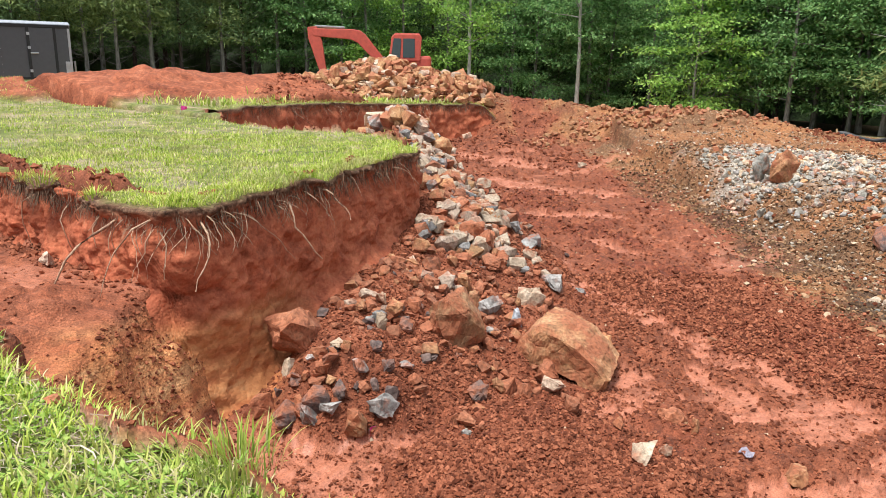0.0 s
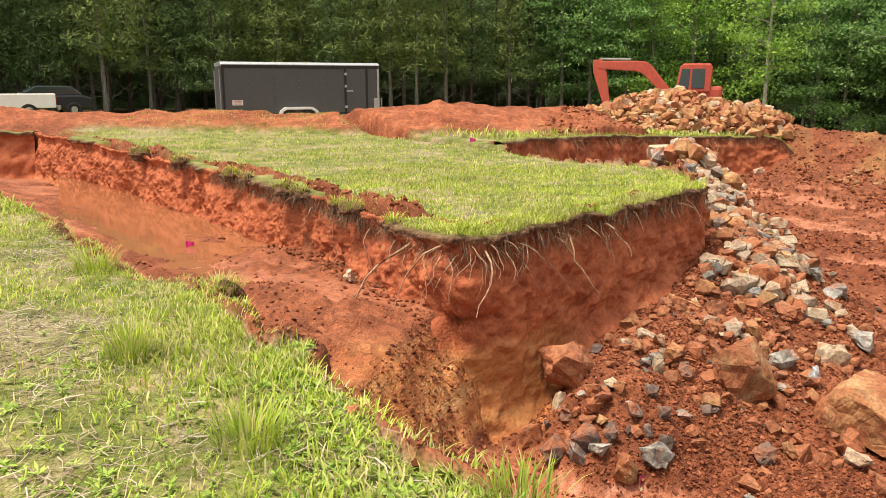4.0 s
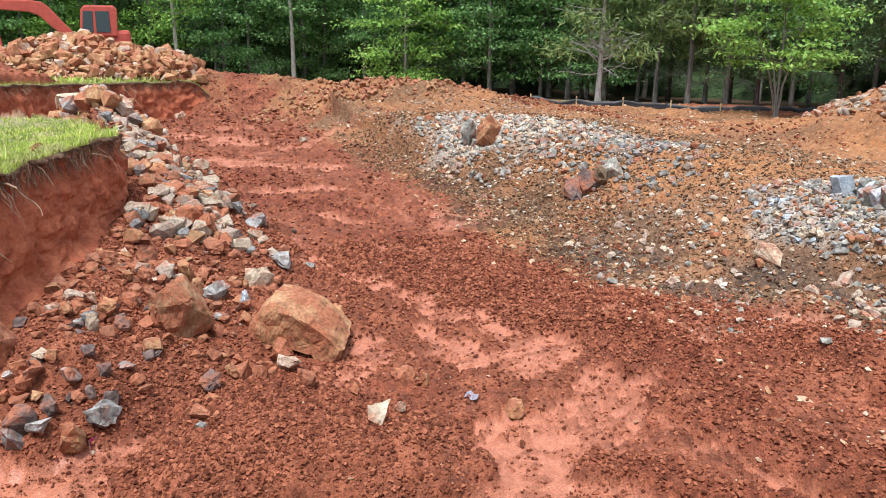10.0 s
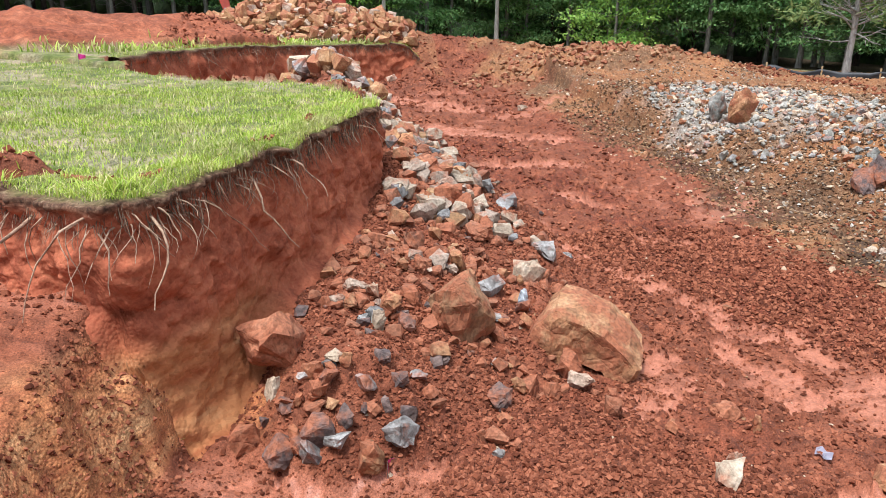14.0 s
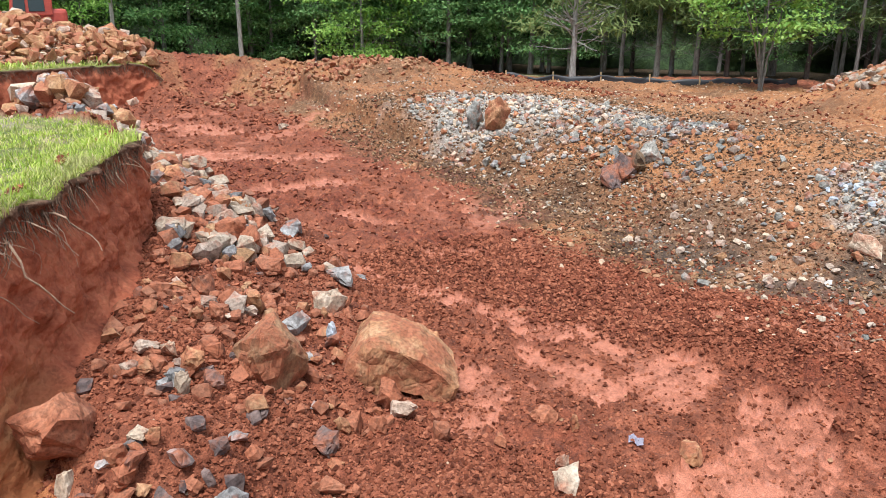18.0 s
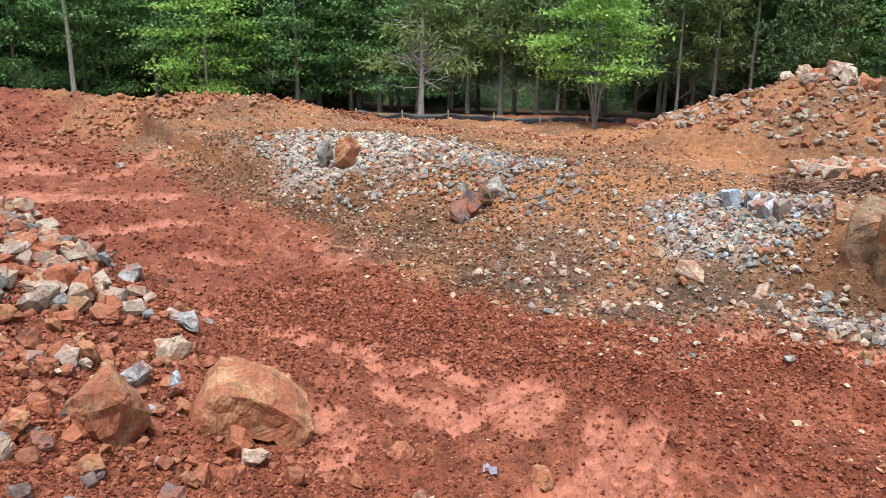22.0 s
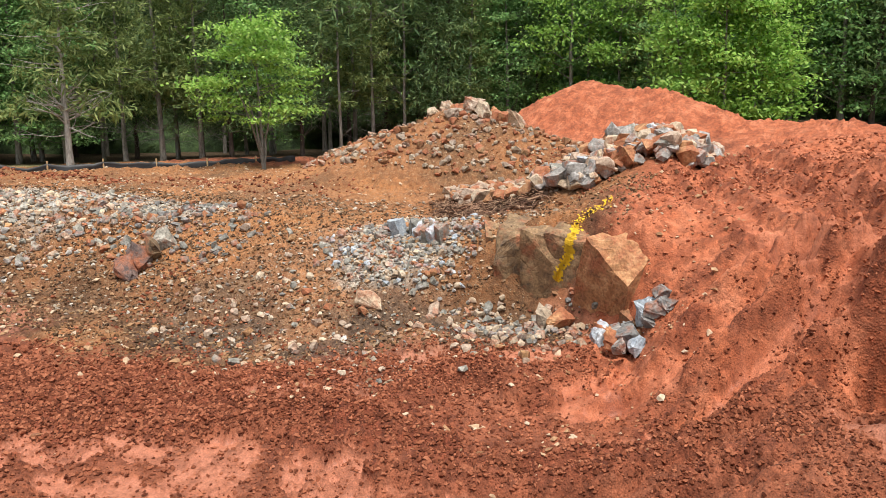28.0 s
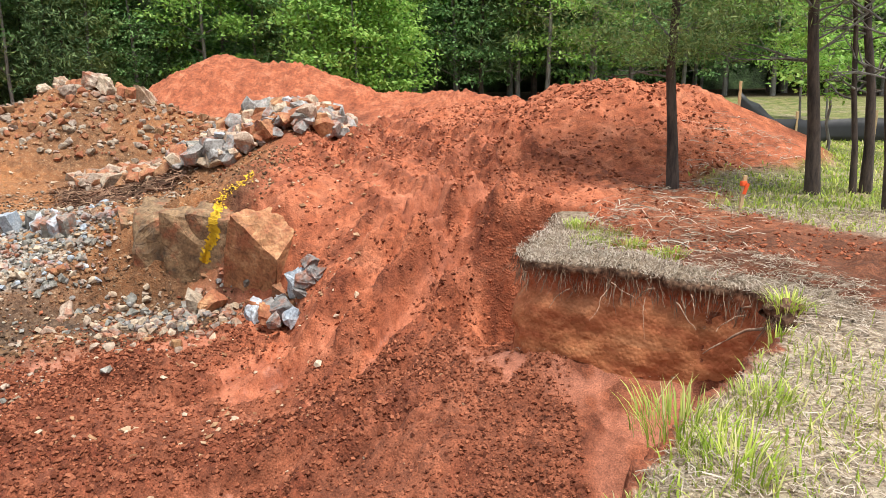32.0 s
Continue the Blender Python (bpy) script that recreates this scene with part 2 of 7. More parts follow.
def piles(x, y):
    """Heaps of earth that lie on the ground round the dig."""
    h = 0 * x
    d, k = off_line(x, y, [(-29.0, 19.0), (-21.0, 21.6), (-14.0, 23.8), (-9.0, 25.4), (-5.5, 28.0)])
    h = h + np.interp(k, [0, 0.25, 0.45, 0.6, 0.8, 1], [0.6, 0.5, 0.45, 0.55, 0.9, 0.8]) * np.clip(1 - d / 2.6, 0, 1) ** 0.8
    h = h + 1.75 * dome(x, y, -2.5, 35.6, 4.9, 3.0, 0, 0.9)
    d, k = off_line(x, y, [(3.5, 36.0), (7.0, 31.0), (10.5, 29.0), (15.5, 27.0)])
    h = h + np.interp(k, [0, 0.3, 0.7, 1], [0.6, 1.2, 0.95, 0.0]) * np.clip(1 - d / 4.2, 0, 1)
    h = h + 2.1 * dome(x, y, 18.3, 11.6, 3.6, 5.2, 25, 0.85)
    h = h + 3.5 * dome(x, y, 25.8, 10.3, 5.4, 5.8, 0, 1.05)
    d, k = off_line(x, y, [(25.0, 7.0), (24.5, 3.0), (21.0, 0.8), (17.0, 0.2)])
    h = h + 0.7 * np.clip(1 - d / 3.0, 0, 1)
    h = np.maximum(h, 1.2 * np.clip(1.35 * dome(x, y, 13.6, -1.3, 3.6, 3.9, 0, 1.0), 0, 0.93) / 0.93)
    h = np.maximum(h, 0.75 * dome(x, y, 16.5, 0.9, 4.5, 3.0, 20, 0.8))
    h = h + 0.8 * dome(x, y, 13.7, 5.4, 2.3, 2.2, 0, 0.8)
    h = h + 0.55 * dome(x, y, 11.2, 5.1, 2.2, 1.1, -20, 0.9)
    return h


def surface(x, y, fine=True):
    """Height of the ground at arrays x, y, and the share of each kind of soil."""
    near = np.hypot(x, y)
    wob = 0.16 * rough(x * 0.8, y * 0.8, 3, 2) + 0.06 * rough(x * 4, y * 4, 2, 7)
    level = ground_level(x, y)
    spoil = piles(x, y)
    dp, dt = off_edge(x, y, PIT) + 0.6 * wob, off_edge(x, y, TRENCH) + wob
    walls = np.minimum.reduce([off_line(x, y, w)[0] for w in (WALL_BLOCK, WALL_TRENCH, WALL_END, WALL_RIGHT, WALL_FAR)])
    behind = 0.24 * step(0.9, 0.45, walls) * step(0.6, 1.25, np.hypot(x - 4.1, y + 0.52)) + 0.35 * np.exp(-((x + 2.6) ** 2 + (y - 6.95) ** 2) / 0.5)
    db = off_edge(x, y, BLOCK)
    behind = behind * (1 - step(1.1, 0.8, off_line(x, y, WALL_LOW)[0]) * step(-0.06, 0.06, db))
    dp, dt = dp - behind, dt - behind
    ds = off_edge(x, y, TRENCH_BACK) + 0.6 * wob
    east = np.maximum(step(6.2, 8.2, x) * step(6.8, 8.5, y) * (1 - step(30, 32.5, y)), step(1.0, 2.6, x) * step(28, 31, y))
    ramp = step(5.9, 6.8, x) * step(1.2, 1.9, y) * (1 - step(3.4, 4.4, y))
    half = 0.09 + 1.9 * east + 1.3 * east * step(23, 28, y) + 1.9 * ramp + 0.3 * step(8.5, 9.3, x) * (1 - east) * (1 - ramp) + 0.3 * step(1.0, 0.5, off_line(x, y, WALL_LOW)[0]) * step(7.4, 6.9, y) * step(4.0, 4.8, y)
    pit = step(-1, 1, -dp / half)
    trench, back = step(-0.14, 0.14, -dt), step(-0.15, 0.15, -ds)
    floor = -2.08 + 0.016 * np.clip(y - 11, 0, 40) + 0.25 * step(5, 9, x) * (1 - step(7, 10, y)) + 0.45 * step(3.0, 6.5, x) * step(18, 27, y)
    talus = 1.3 * np.clip(1 - (off_line(x, y, WALL_RIGHT[1:5])[0] + 0.2 * rough(x * 1.5, y * 1.5, 3, 29)) / 2.3, 0, 1)
    mound = mound_height(x, y)
    low = -0.66 - 0.02 * np.clip(-x - 4, 0, 12) + 0.06 * rough(x, y, 3, 4) - 0.2 * step(2.5, 1.7, off_line(x, y, WALL_TRENCH)[0] + 0.25 * wob) * step(-5.6, -7.2, x)
    lip = np.clip(1 - np.abs(dt + 0.02) / 0.5, 0, 1) * step(-3.0, -3.6, x) * 0.1
    z = level + spoil * (1 - pit)
    z = z + (low - z) * trench
    z = z + (-0.9 - z) * back
    # the trench's end has slumped towards the pit
    slump = np.clip(1 - np.hypot((x + 3.1) / 0.9, (y - 5.4) / 1.8), 0, 1)
    z = z - 0.3 * slump * trench
    # loose earth thrown up along the block's trench edge
    throw = step(0.55, 0.1, off_line(x, y, WALL_TRENCH)[0]) * (1 - trench) * (1 - pit) * step(-2.9, -3.6, x)
    z = z + 0.17 * throw * (0.7 + 0.9 * rough(x * 2.5, y * 2.5, 4, 18))
    z = z + (floor + mound + talus - z) * pit
    # cover
    earth = np.clip(pit + trench + back + step(0.02, 0.2, spoil), 0, 1)
    path = step(0.3, -0.3, y + 0.88 - 0.925 * (x - 4.31) + wob)
    lawn = step(0.35, -0.35, y - np.minimum(-0.34 + 0.86 * (x - 8.76), -1.6 - 0.25 * (x - 9)) + wob)
    bare_e = np.maximum(step(6.2, 7.0, x + wob), path) * (1 - lawn) * (1 - step(26, 31, x + y * 0.3))
    bare_n = step(2.5, 5.5, x) * step(4, 8, y) * (1 - step(33, 38, y + 0.25 * x))
    berm = step(3.2, 2.2, off_line(x, y, [(-30.0, 17.0), (-19.0, 21.0), (-14.0, 24.0), (-9.0, 25.6), (-5.5, 28.0)])[0] + 0.8 * wob)
    grass = (1 - earth) * (1 - np.clip(bare_e + bare_n, 0, 1)) * (1 - berm * (db > -1.2))
    grass = grass * (1 - step(0.1, 0.4, throw + 0.35 * rough(x * 1.8, y * 1.8, 2, 28) * (throw > 0.02)))
    grass = grass * (dp > half + 0.05) * (dt > 0.19)
    if fine:
        soil = 1 - grass
        ragged = 0.1 * rough(x * 2.3, y * 2.3, 5, 13, 0.68)
        tread, press = 0 * x, 0 * x
        for line, wide in PADS:
            k = step(0.05, -0.04, off_line(x, y, line)[0] - wide + 1.9 * ragged)
            press = np.maximum(press, k)
        berm_up = 0 * x
        for line, wide, tall in BERMS:
            berm_up = np.maximum(berm_up, 1.4 * tall * np.clip(1 - (off_line(x, y, line)[0] + 0.8 * ragged) / wide, 0, 1) ** 0.7)
        open_floor = (1 - grass) * (mound < 0.12) * (1 - 0.9 * step(0.02, 0.05, berm_up))
        tread = press * open_floor * (0.45 + 0.55 * step(-0.3, 0.25, rough(x * 5.5, y * 5.5, 4, 37, 0.65)))
        thin = step(0.25, 0.6, rough(x * 0.5 + 0.28 * y + 3, y * 0.75 - 0.2 * x, 3, 12)) * pit * (mound < 0.08) * (1 - east) * step(0.7, 1.6, off_line(x, y, DARK_LANE)[0])
        tread = np.maximum(tread, 0.6 * thin * open_floor * step(-0.2, 0.3, rough(x * 3, y * 3, 3, 15, 0.65)))
        tread = np.maximum(tread, trench * (1 - pit) * 0.55 * step(0.0, 0.4, rough(x * 0.9 + 0.5 * y, y * 1.9, 3, 19)))
        churned = np.maximum(step(-0.3, 0.3, rough(x, y, 2, 14)), np.maximum(step(1.3, 0.6, off_line(x, y, DARK_LANE)[0]), step(0.02, 0.06, berm_up)))
        clod = 0.035 * cells(x * 7.5, y * 7.5, 3) ** 2 + 0.055 * cells(x * 3.6, y * 3.6, 8) ** 2 * churned + 0.014 * cells(x * 12, y * 12, 23) ** 2 + 0.018 * rough(x * 5, y * 5, 3, 5)
        clod = clod * (0.55 + 0.6 * churned) * step(0.1, 0.5, walls)
        z = z + soil * (1 - 0.88 * tread) * clod * np.interp(near, [3, 14, 40], [1, 1.2, 2.0])
        z = z + soil * (berm_up - 0.03 * press * open_floor + 0.05 * rough(x * 1.3, y * 1.3, 3, 6) + 0.018 * tread * rough(x * 4, y * 4, 3, 26)) + grass * (0.025 * rough(x * 2.2, y * 2.2, 3, 9))
        z = z + 0.05 * np.maximum(spoil > 0.1, pit * (mound > 0.05)) * rough(x * 2.1, y * 2.1, 3, 16)
        # the print of wheel lugs in the pads
        lug = (np.sin((x * 0.8 - y * 0.6) * 2 * math.pi / 0.17) > 0.2) * step(-0.1, 0.3, lump(x * 1.1, y * 1.1, 33))
        z = z + 0.022 * press * open_floor * lug
        patchy = 0.28 * rough(x * 0.9, y * 0.9, 3, 41)
        for rut in TRACKS:
            d, k = off_line(x, y, rut)
            long = sum(math.dist(a, b) for a, b in zip(rut, rut[1:]))
            ends = step(0.0, 0.08, k) * (1 - step(0.85, 1.0, k)) * soil
            d = d + 0.5 * ragged
            bite = step(0.24, 0.14, d) * ends
            z = z - 0.11 * bite + (0.09 + 0.06 * rough(x * 4, y * 4, 2, 27)) * np.exp(-(((d - 0.33) / 0.1) ** 2)) * ends
            z = z + 0.035 * bite * (np.sin(k * long * 2 * math.pi / 0.2 + 7 * d) > 0.1) * (lump(x * 0.8, y * 0.8, 33) > -0.35)
            tread = np.maximum(tread, 0.55 * bite * step(-0.3, 0.3, rough(x * 1.4, y * 1.4, 3, 34)))
        stone = np.maximum.reduce([step(1, 0.55, np.hypot((x - 8.9) / 2.6, (y - 19.0) / 4.2) + patchy), step(1, 0.5, np.hypot((x - 10.3) / 1.2, (y - 14.6) / 2.6) + patchy),
                                   step(1, 0.55, np.hypot((x - 10.2) / 1.5, (y - 8.5) / 1.3) + patchy), 0.08 * step(1, 0.6, np.hypot((x - 8.2) / 2.2, (y - 8.8) / 3.2) + patchy)])
        return z, grass, tread, stone, spoil, pit
    return z



# ---- materials ----
def material(name, rough_value=0.9):
    m = bpy.data.materials.new(name)
    m.use_nodes = True
    t = m.node_tree
    b = t.nodes["Principled BSDF"]
    b.inputs["Roughness"].default_value = rough_value
    return m, t, b


def nd(t, kind, **values):
    n = t.nodes.new(kind)
    for k, v in values.items():
        if k == "scale":
            n.inputs["Scale"].default_value = v
        elif k == "detail":
            n.inputs["Detail"].default_value = v
        elif k == "rough":
            n.inputs["Roughness"].default_value = v
    return n


def ramp_node(t, source, stops):
    r = t.nodes.new("ShaderNodeValToRGB")
    el = r.color_ramp.elements
    while len(el) < len(stops):
        el.new(0.5)
    for e, (p, c) in zip(el, stops):
        e.position, e.color = p, (*c, 1) if len(c) == 3 else c
    t.links.new(source, r.inputs[0])
    return r.outputs[0]


def noise_node(t, vec, scale, detail=4, roughness=0.6):
    n = nd(t, "ShaderNodeTexNoise", scale=scale, detail=detail, rough=roughness)
    t.links.new(vec, n.inputs["Vector"])
    return n.outputs[0]


def mix(t, fac, a, b, how="MIX"):
    m = t.nodes.new("ShaderNodeMixRGB")
    m.blend_type = how
    for k, v in ((0, fac), (1, a), (2, b)):
        if isinstance(v, (int, float)):
            m.inputs[k].default_value = v
        elif isinstance(v, tuple):
            m.inputs[k].default_value = (*v, 1)
        else:
            t.links.new(v, m.inputs[k])
    return m.outputs[0]


def bump(t, b, height_out, strength=0.5, distance=0.02):
    n = t.nodes.new("ShaderNodeBump")
    n.inputs["Strength"].default_value, n.inputs["Distance"].default_value = strength, distance
    t.links.new(height_out, n.inputs["Height"])
    t.links.new(n.outputs[0], b.inputs["Normal"])


def attr(t, name):
    a = t.nodes.new("ShaderNodeAttribute")
    a.attribute_name = name
    return a.outputs["Fac"]


def where(t):
    return t.nodes.new("ShaderNodeNewGeometry").outputs["Position"]


def ground_material():
    m, t, b = material("soil_and_turf")
    p = where(t)
    big, mid, fine = noise_node(t, p, 0.35, 4), noise_node(t, p, 2.2, 5), noise_node(t, p, 28, 4, 0.7)
    red = ramp_node(t, mid, [(0.3, (0.095, 0.027, 0.013)), (0.5, (0.19, 0.058, 0.028)), (0.7, (0.3, 0.105, 0.055))])
    grain, speck = noise_node(t, p, 75, 3, 0.7), noise_node(t, p, 11, 5, 0.7)
    ochre = ramp_node(t, big, [(0.38, (0.15, 0.075, 0.034)), (0.5, (0.26, 0.11, 0.043)), (0.62, (0.35, 0.155, 0.06))])
    ochre = mix(t, ramp_node(t, speck, [(0.46, (0, 0, 0)), (0.68, (0.6, 0.6, 0.6))]), ochre, (0.19, 0.115, 0.06))
    ochre = mix(t, ramp_node(t, fine, [(0.52, (0, 0, 0)), (0.7, (0.7, 0.7, 0.7))]), ochre, (0.44, 0.3, 0.18))
    red = mix(t, ramp_node(t, fine, [(0.35, (0, 0, 0)), (0.7, (0.35, 0.35, 0.35))]), red, (0.33, 0.12, 0.062))
    slick = mix(t, ramp_node(t, fine, [(0.3, (0, 0, 0)), (0.7, (0.4, 0.4, 0.4))]), (0.42, 0.163, 0.094), (0.31, 0.108, 0.058))
    c = mix(t, attr(t, "ochre"), red, ochre)
    gravelly = ramp_node(t, speck, [(0.3, (0.026, 0.016, 0.01)), (0.48, (0.062, 0.036, 0.021)), (0.62, (0.115, 0.068, 0.039)), (0.75, (0.18, 0.12, 0.077))])
    c = mix(t, attr(t, "umber"), c, gravelly)
    c = mix(t, attr(t, "damp"), c, ramp_node(t, speck, [(0.3, (0.085, 0.022, 0.011)), (0.6, (0.2, 0.054, 0.026))]))
    c = mix(t, attr(t, "slick"), c, slick)
    stretch = t.nodes.new("ShaderNodeMapping")
    stretch.inputs["Scale"].default_value = (0.8, 0.8, 5.0)
    t.links.new(p, stretch.inputs[0])
    bands = ramp_node(t, noise_node(t, stretch.outputs[0], 1.6, 4, 0.6), [(0.35, (0.38, 0.13, 0.054)), (0.55, (0.52, 0.23, 0.092)), (0.7, (0.62, 0.36, 0.165))])
    c = mix(t, attr(t, "band"), c, bands)
    c = mix(t, attr(t, "fresh"), c, ramp_node(t, mid, [(0.3, (0.24, 0.068, 0.032)), (0.5, (0.38, 0.118, 0.055)), (0.7, (0.5, 0.185, 0.098))]))
    grey = ramp_node(t, fine, [(0.3, (0.16, 0.13, 0.1)), (0.5, (0.33, 0.3, 0.25)), (0.7, (0.5, 0.48, 0.43))])
    c = mix(t, attr(t, "stone"), c, grey)
    turf = ramp_node(t, mid, [(0.3, (0.085, 0.115, 0.025)), (0.5, (0.16, 0.185, 0.05)), (0.64, (0.29, 0.24, 0.13)), (0.76, (0.27, 0.16, 0.09))])
    straw = ramp_node(t, fine, [(0.35, (0.16, 0.11, 0.07)), (0.6, (0.46, 0.39, 0.29))])
    turf = mix(t, attr(t, "straw"), turf, straw)
    c = mix(t, attr(t, "turf"), c, turf)
    litter = ramp_node(t, fine, [(0.3, (0.035, 0.024, 0.014)), (0.7, (0.11, 0.075, 0.04))])
    c = mix(t, attr(t, "litter"), c, litter)
    t.links.new(c, b.inputs["Base Color"])
    b.inputs["Specular IOR Level"].default_value = 0.3
    t.links.new(ramp_node(t, attr(t, "slick"), [(0.2, (0.92, 0.92, 0.92)), (1.0, (0.5, 0.5, 0.5))]), b.inputs["Roughness"])
    crumbs, grit = t.nodes.new("ShaderNodeTexVoronoi"), t.nodes.new("ShaderNodeTexVoronoi")
    for v, size in ((crumbs, 11), (grit, 34)):
        v.inputs["Scale"].default_value = size
        t.links.new(p, v.inputs["Vector"])
    lumpy = mix(t, 0.5, crumbs.outputs["Distance"], grit.outputs["Distance"])
    lumpy = ramp_node(t, lumpy, [(0.0, (1, 1, 1)), (0.6, (0, 0, 0))])
    lumpy = mix(t, attr(t, "slick"), lumpy, noise_node(t, p, 12, 3, 0.55))
    bump(t, b, lumpy, 0.7, 0.02)
    tone = mix(t, 1.0, c, ramp_node(t, crumbs.outputs["Color"], [(0.1, (0.72, 0.72, 0.72)), (0.9, (1.16, 1.14, 1.1))]), "MULTIPLY")
    tone = mix(t, attr(t, "slick"), tone, c)
    tone = mix(t, 1.0, tone, ramp_node(t, grain, [(0.3, (0.5, 0.48, 0.46)), (0.5, (1, 1, 1)), (0.7, (1.45, 1.42, 1.4))]), "MULTIPLY")
    tone = mix(t, 1.0, tone, ramp_node(t, speck, [(0.3, (0.74, 0.7, 0.68)), (0.68, (1.15, 1.16, 1.18))]), "MULTIPLY")
    t.links.new(tone, b.inputs["Base Color"])
    return m


HEIGHTS = {}


def height(x, y):
    """The height of the built ground at one place."""
    xs, ys, z = HEIGHTS["xs"], HEIGHTS["ys"], HEIGHTS["z"]
    i, j = min(max(int(np.searchsorted(xs, x)) - 1, 0), len(xs) - 2), min(max(int(np.searchsorted(ys, y)) - 1, 0), len(ys) - 2)
    u, v = (x - xs[i]) / (xs[i + 1] - xs[i]), (y - ys[j]) / (ys[j + 1] - ys[j])
    return float((z[j, i] * (1 - u) + z[j, i + 1] * u) * (1 - v) + (z[j + 1, i] * (1 - u) + z[j + 1, i + 1] * u) * v)


def laid(x, y):
    """The built ground at arrays x, y: height and shares of soil, read from the finished grid."""
    xs, ys = HEIGHTS["xs"], HEIGHTS["ys"]
    i, j = np.clip(np.searchsorted(xs, x) - 1, 0, len(xs) - 2), np.clip(np.searchsorted(ys, y) - 1, 0, len(ys) - 2)
    u, v = (x - xs[i]) / (xs[i + 1] - xs[i]), (y - ys[j]) / (ys[j + 1] - ys[j])
    return [(f[j, i] * (1 - u) + f[j, i + 1] * u) * (1 - v) + (f[j + 1, i] * (1 - u) + f[j + 1, i + 1] * u) * v for f in HEIGHTS["fields"]]


def grid_mesh(name, xs, ys, material_made):
    X, Y = np.meshgrid(xs, ys)
    z, grass, tread, stone, spoil, pit = surface(X, Y)
    HEIGHTS.update(xs=xs, ys=ys, z=z, fields=[z, grass, tread, stone, spoil, pit])
    me = bpy.data.meshes.new(name)
    nx, ny = len(xs), len(ys)
    co = np.stack([X, Y, z], -1).reshape(-1, 3)
    i = (np.arange(ny - 1)[:, None] * nx + np.arange(nx - 1)).ravel()
    quads = np.stack([i, i + 1, i + nx + 1, i + nx], 1)
    me.vertices.add(len(co))
    me.vertices.foreach_set("co", co.ravel())
    me.loops.add(quads.size)
    me.loops.foreach_set("vertex_index", quads.ravel())
    me.polygons.add(len(quads))
    me.polygons.foreach_set("loop_start", np.arange(len(quads)) * 4)
    me.polygons.foreach_set("use_smooth", np.ones(len(quads), bool))
    me.update(calc_edges=True)
    past = slope_foot(X, Y) + 0.45 * rough(X * 0.8, Y * 0.8, 4, 51)
    ochre = np.clip(step(-0.2, 0.5, past) * step(4.6, 5.6, Y) * (1 - step(20.0, 21.5, X)) + 0.6 * (spoil > 0.25) * (X < 3) * (Y > 29)
                    + step(15.5, 17, X) * step(7, 8, Y) * (1 - step(21, 22.0, X)), 0, 1) * 0.95
    umber = step(-0.1, 0.4, past) * step(3.4, 1.2, past + 0.14 * np.clip(Y - 9, 0, 20)) * step(4.4, 5.2, Y) * step(24, 17, Y) * step(-0.6, 0.3, rough(X * 0.9, Y * 0.9, 3, 53) + 0.25)
    straw = np.clip(step(0.5, 2.0, X) * step(8.5, 7.0, X) * (1 - step(4, 6, Y)) + 0.5 * step(0.1, 0.5, rough(X * 1.4, Y * 1.4, 3, 61)), 0, 1)
    band = step(0.95, 0.45, off_line(X, Y, WALL_LOW)[0] + 0.15 * rough(X * 2, Y * 2, 2, 62)) * step(-0.75, -1.15, z + 0.2 * rough(X * 1.2, Y * 1.2, 2, 63)) * step(-1.95, -1.8, z) * 0.85
    fresh = (1 - grass) * (0.9 * step(0.08, 0.5, spoil) * ((X > 20) | ((X > 9) & (Y < 4.5))) + 0.95 * step(6.0, 7.4, X) * step(5.4, 4.2, Y) + 0.5 * (spoil > 0.1) * (X < 1) * (Y < 33) + 0.12 * (off_edge(X, Y, TRENCH) < -0.1) * (1 - pit))
    rows = [np.clip(1 - off_line(X, Y, line)[0] / (wide * 1.2), 0, 1) for line, wide, tall in BERMS if wide < 0.5]
    rows += [0.9 * np.exp(-(((off_line(X, Y, rut)[0] - 0.33) / 0.13) ** 2)) for rut in TRACKS]
    lane = step(1.5, 0.5, off_line(X, Y, DARK_LANE)[0] + 0.5 * rough(X * 0.8, Y * 0.8, 3, 66))
    damp = np.clip(np.maximum(np.max(rows, axis=0), 0.85 * lane) * step(-0.7, 0.1, rough(X * 2.4, Y * 2.4, 3, 65)) + 0.5 * step(0.1, 0.5, rough(X * 0.55, Y * 0.9, 4, 64)) * step(7.0, 6.0, X), 0, 1) * (1 - grass) * (1 - tread) * (1 - 0.6 * step(0.1, 0.4, mound_height(X, Y)))
    fresh = fresh * (1 - 0.8 * damp)
    for key, values in (("umber", umber), ("damp", damp), ("fresh", fresh), ("band", band), ("turf", grass), ("slick", tread), ("stone", stone), ("ochre", ochre), ("straw", straw), ("litter", np.maximum(step(-2.0, 1.0, into_woods(X, Y)), 0.4 * (1 - grass) * step(0.5, -0.5, Y + 0.88 - 0.925 * (X - 4.31)) * step(0.1, -0.5, Y) * step(10.5, 8.5, X) * (spoil < 0.05) * (1 - pit)))):
        a = me.attributes.new(key, "FLOAT", "POINT")
        a.data.foreach_set("value", np.clip(values, 0, 1).ravel().astype(np.float32))
    me.materials.append(material_made)
    return me


def spread(parts):
    """Grid lines from (start, end, spacing) runs."""
    out = []
    for a, b, d in parts:
        out.append(np.linspace(a, b, max(2, int(round((b - a) / d)) + 1))[:-1])
    return np.concatenate(out + [np.array([parts[-1][1]])])


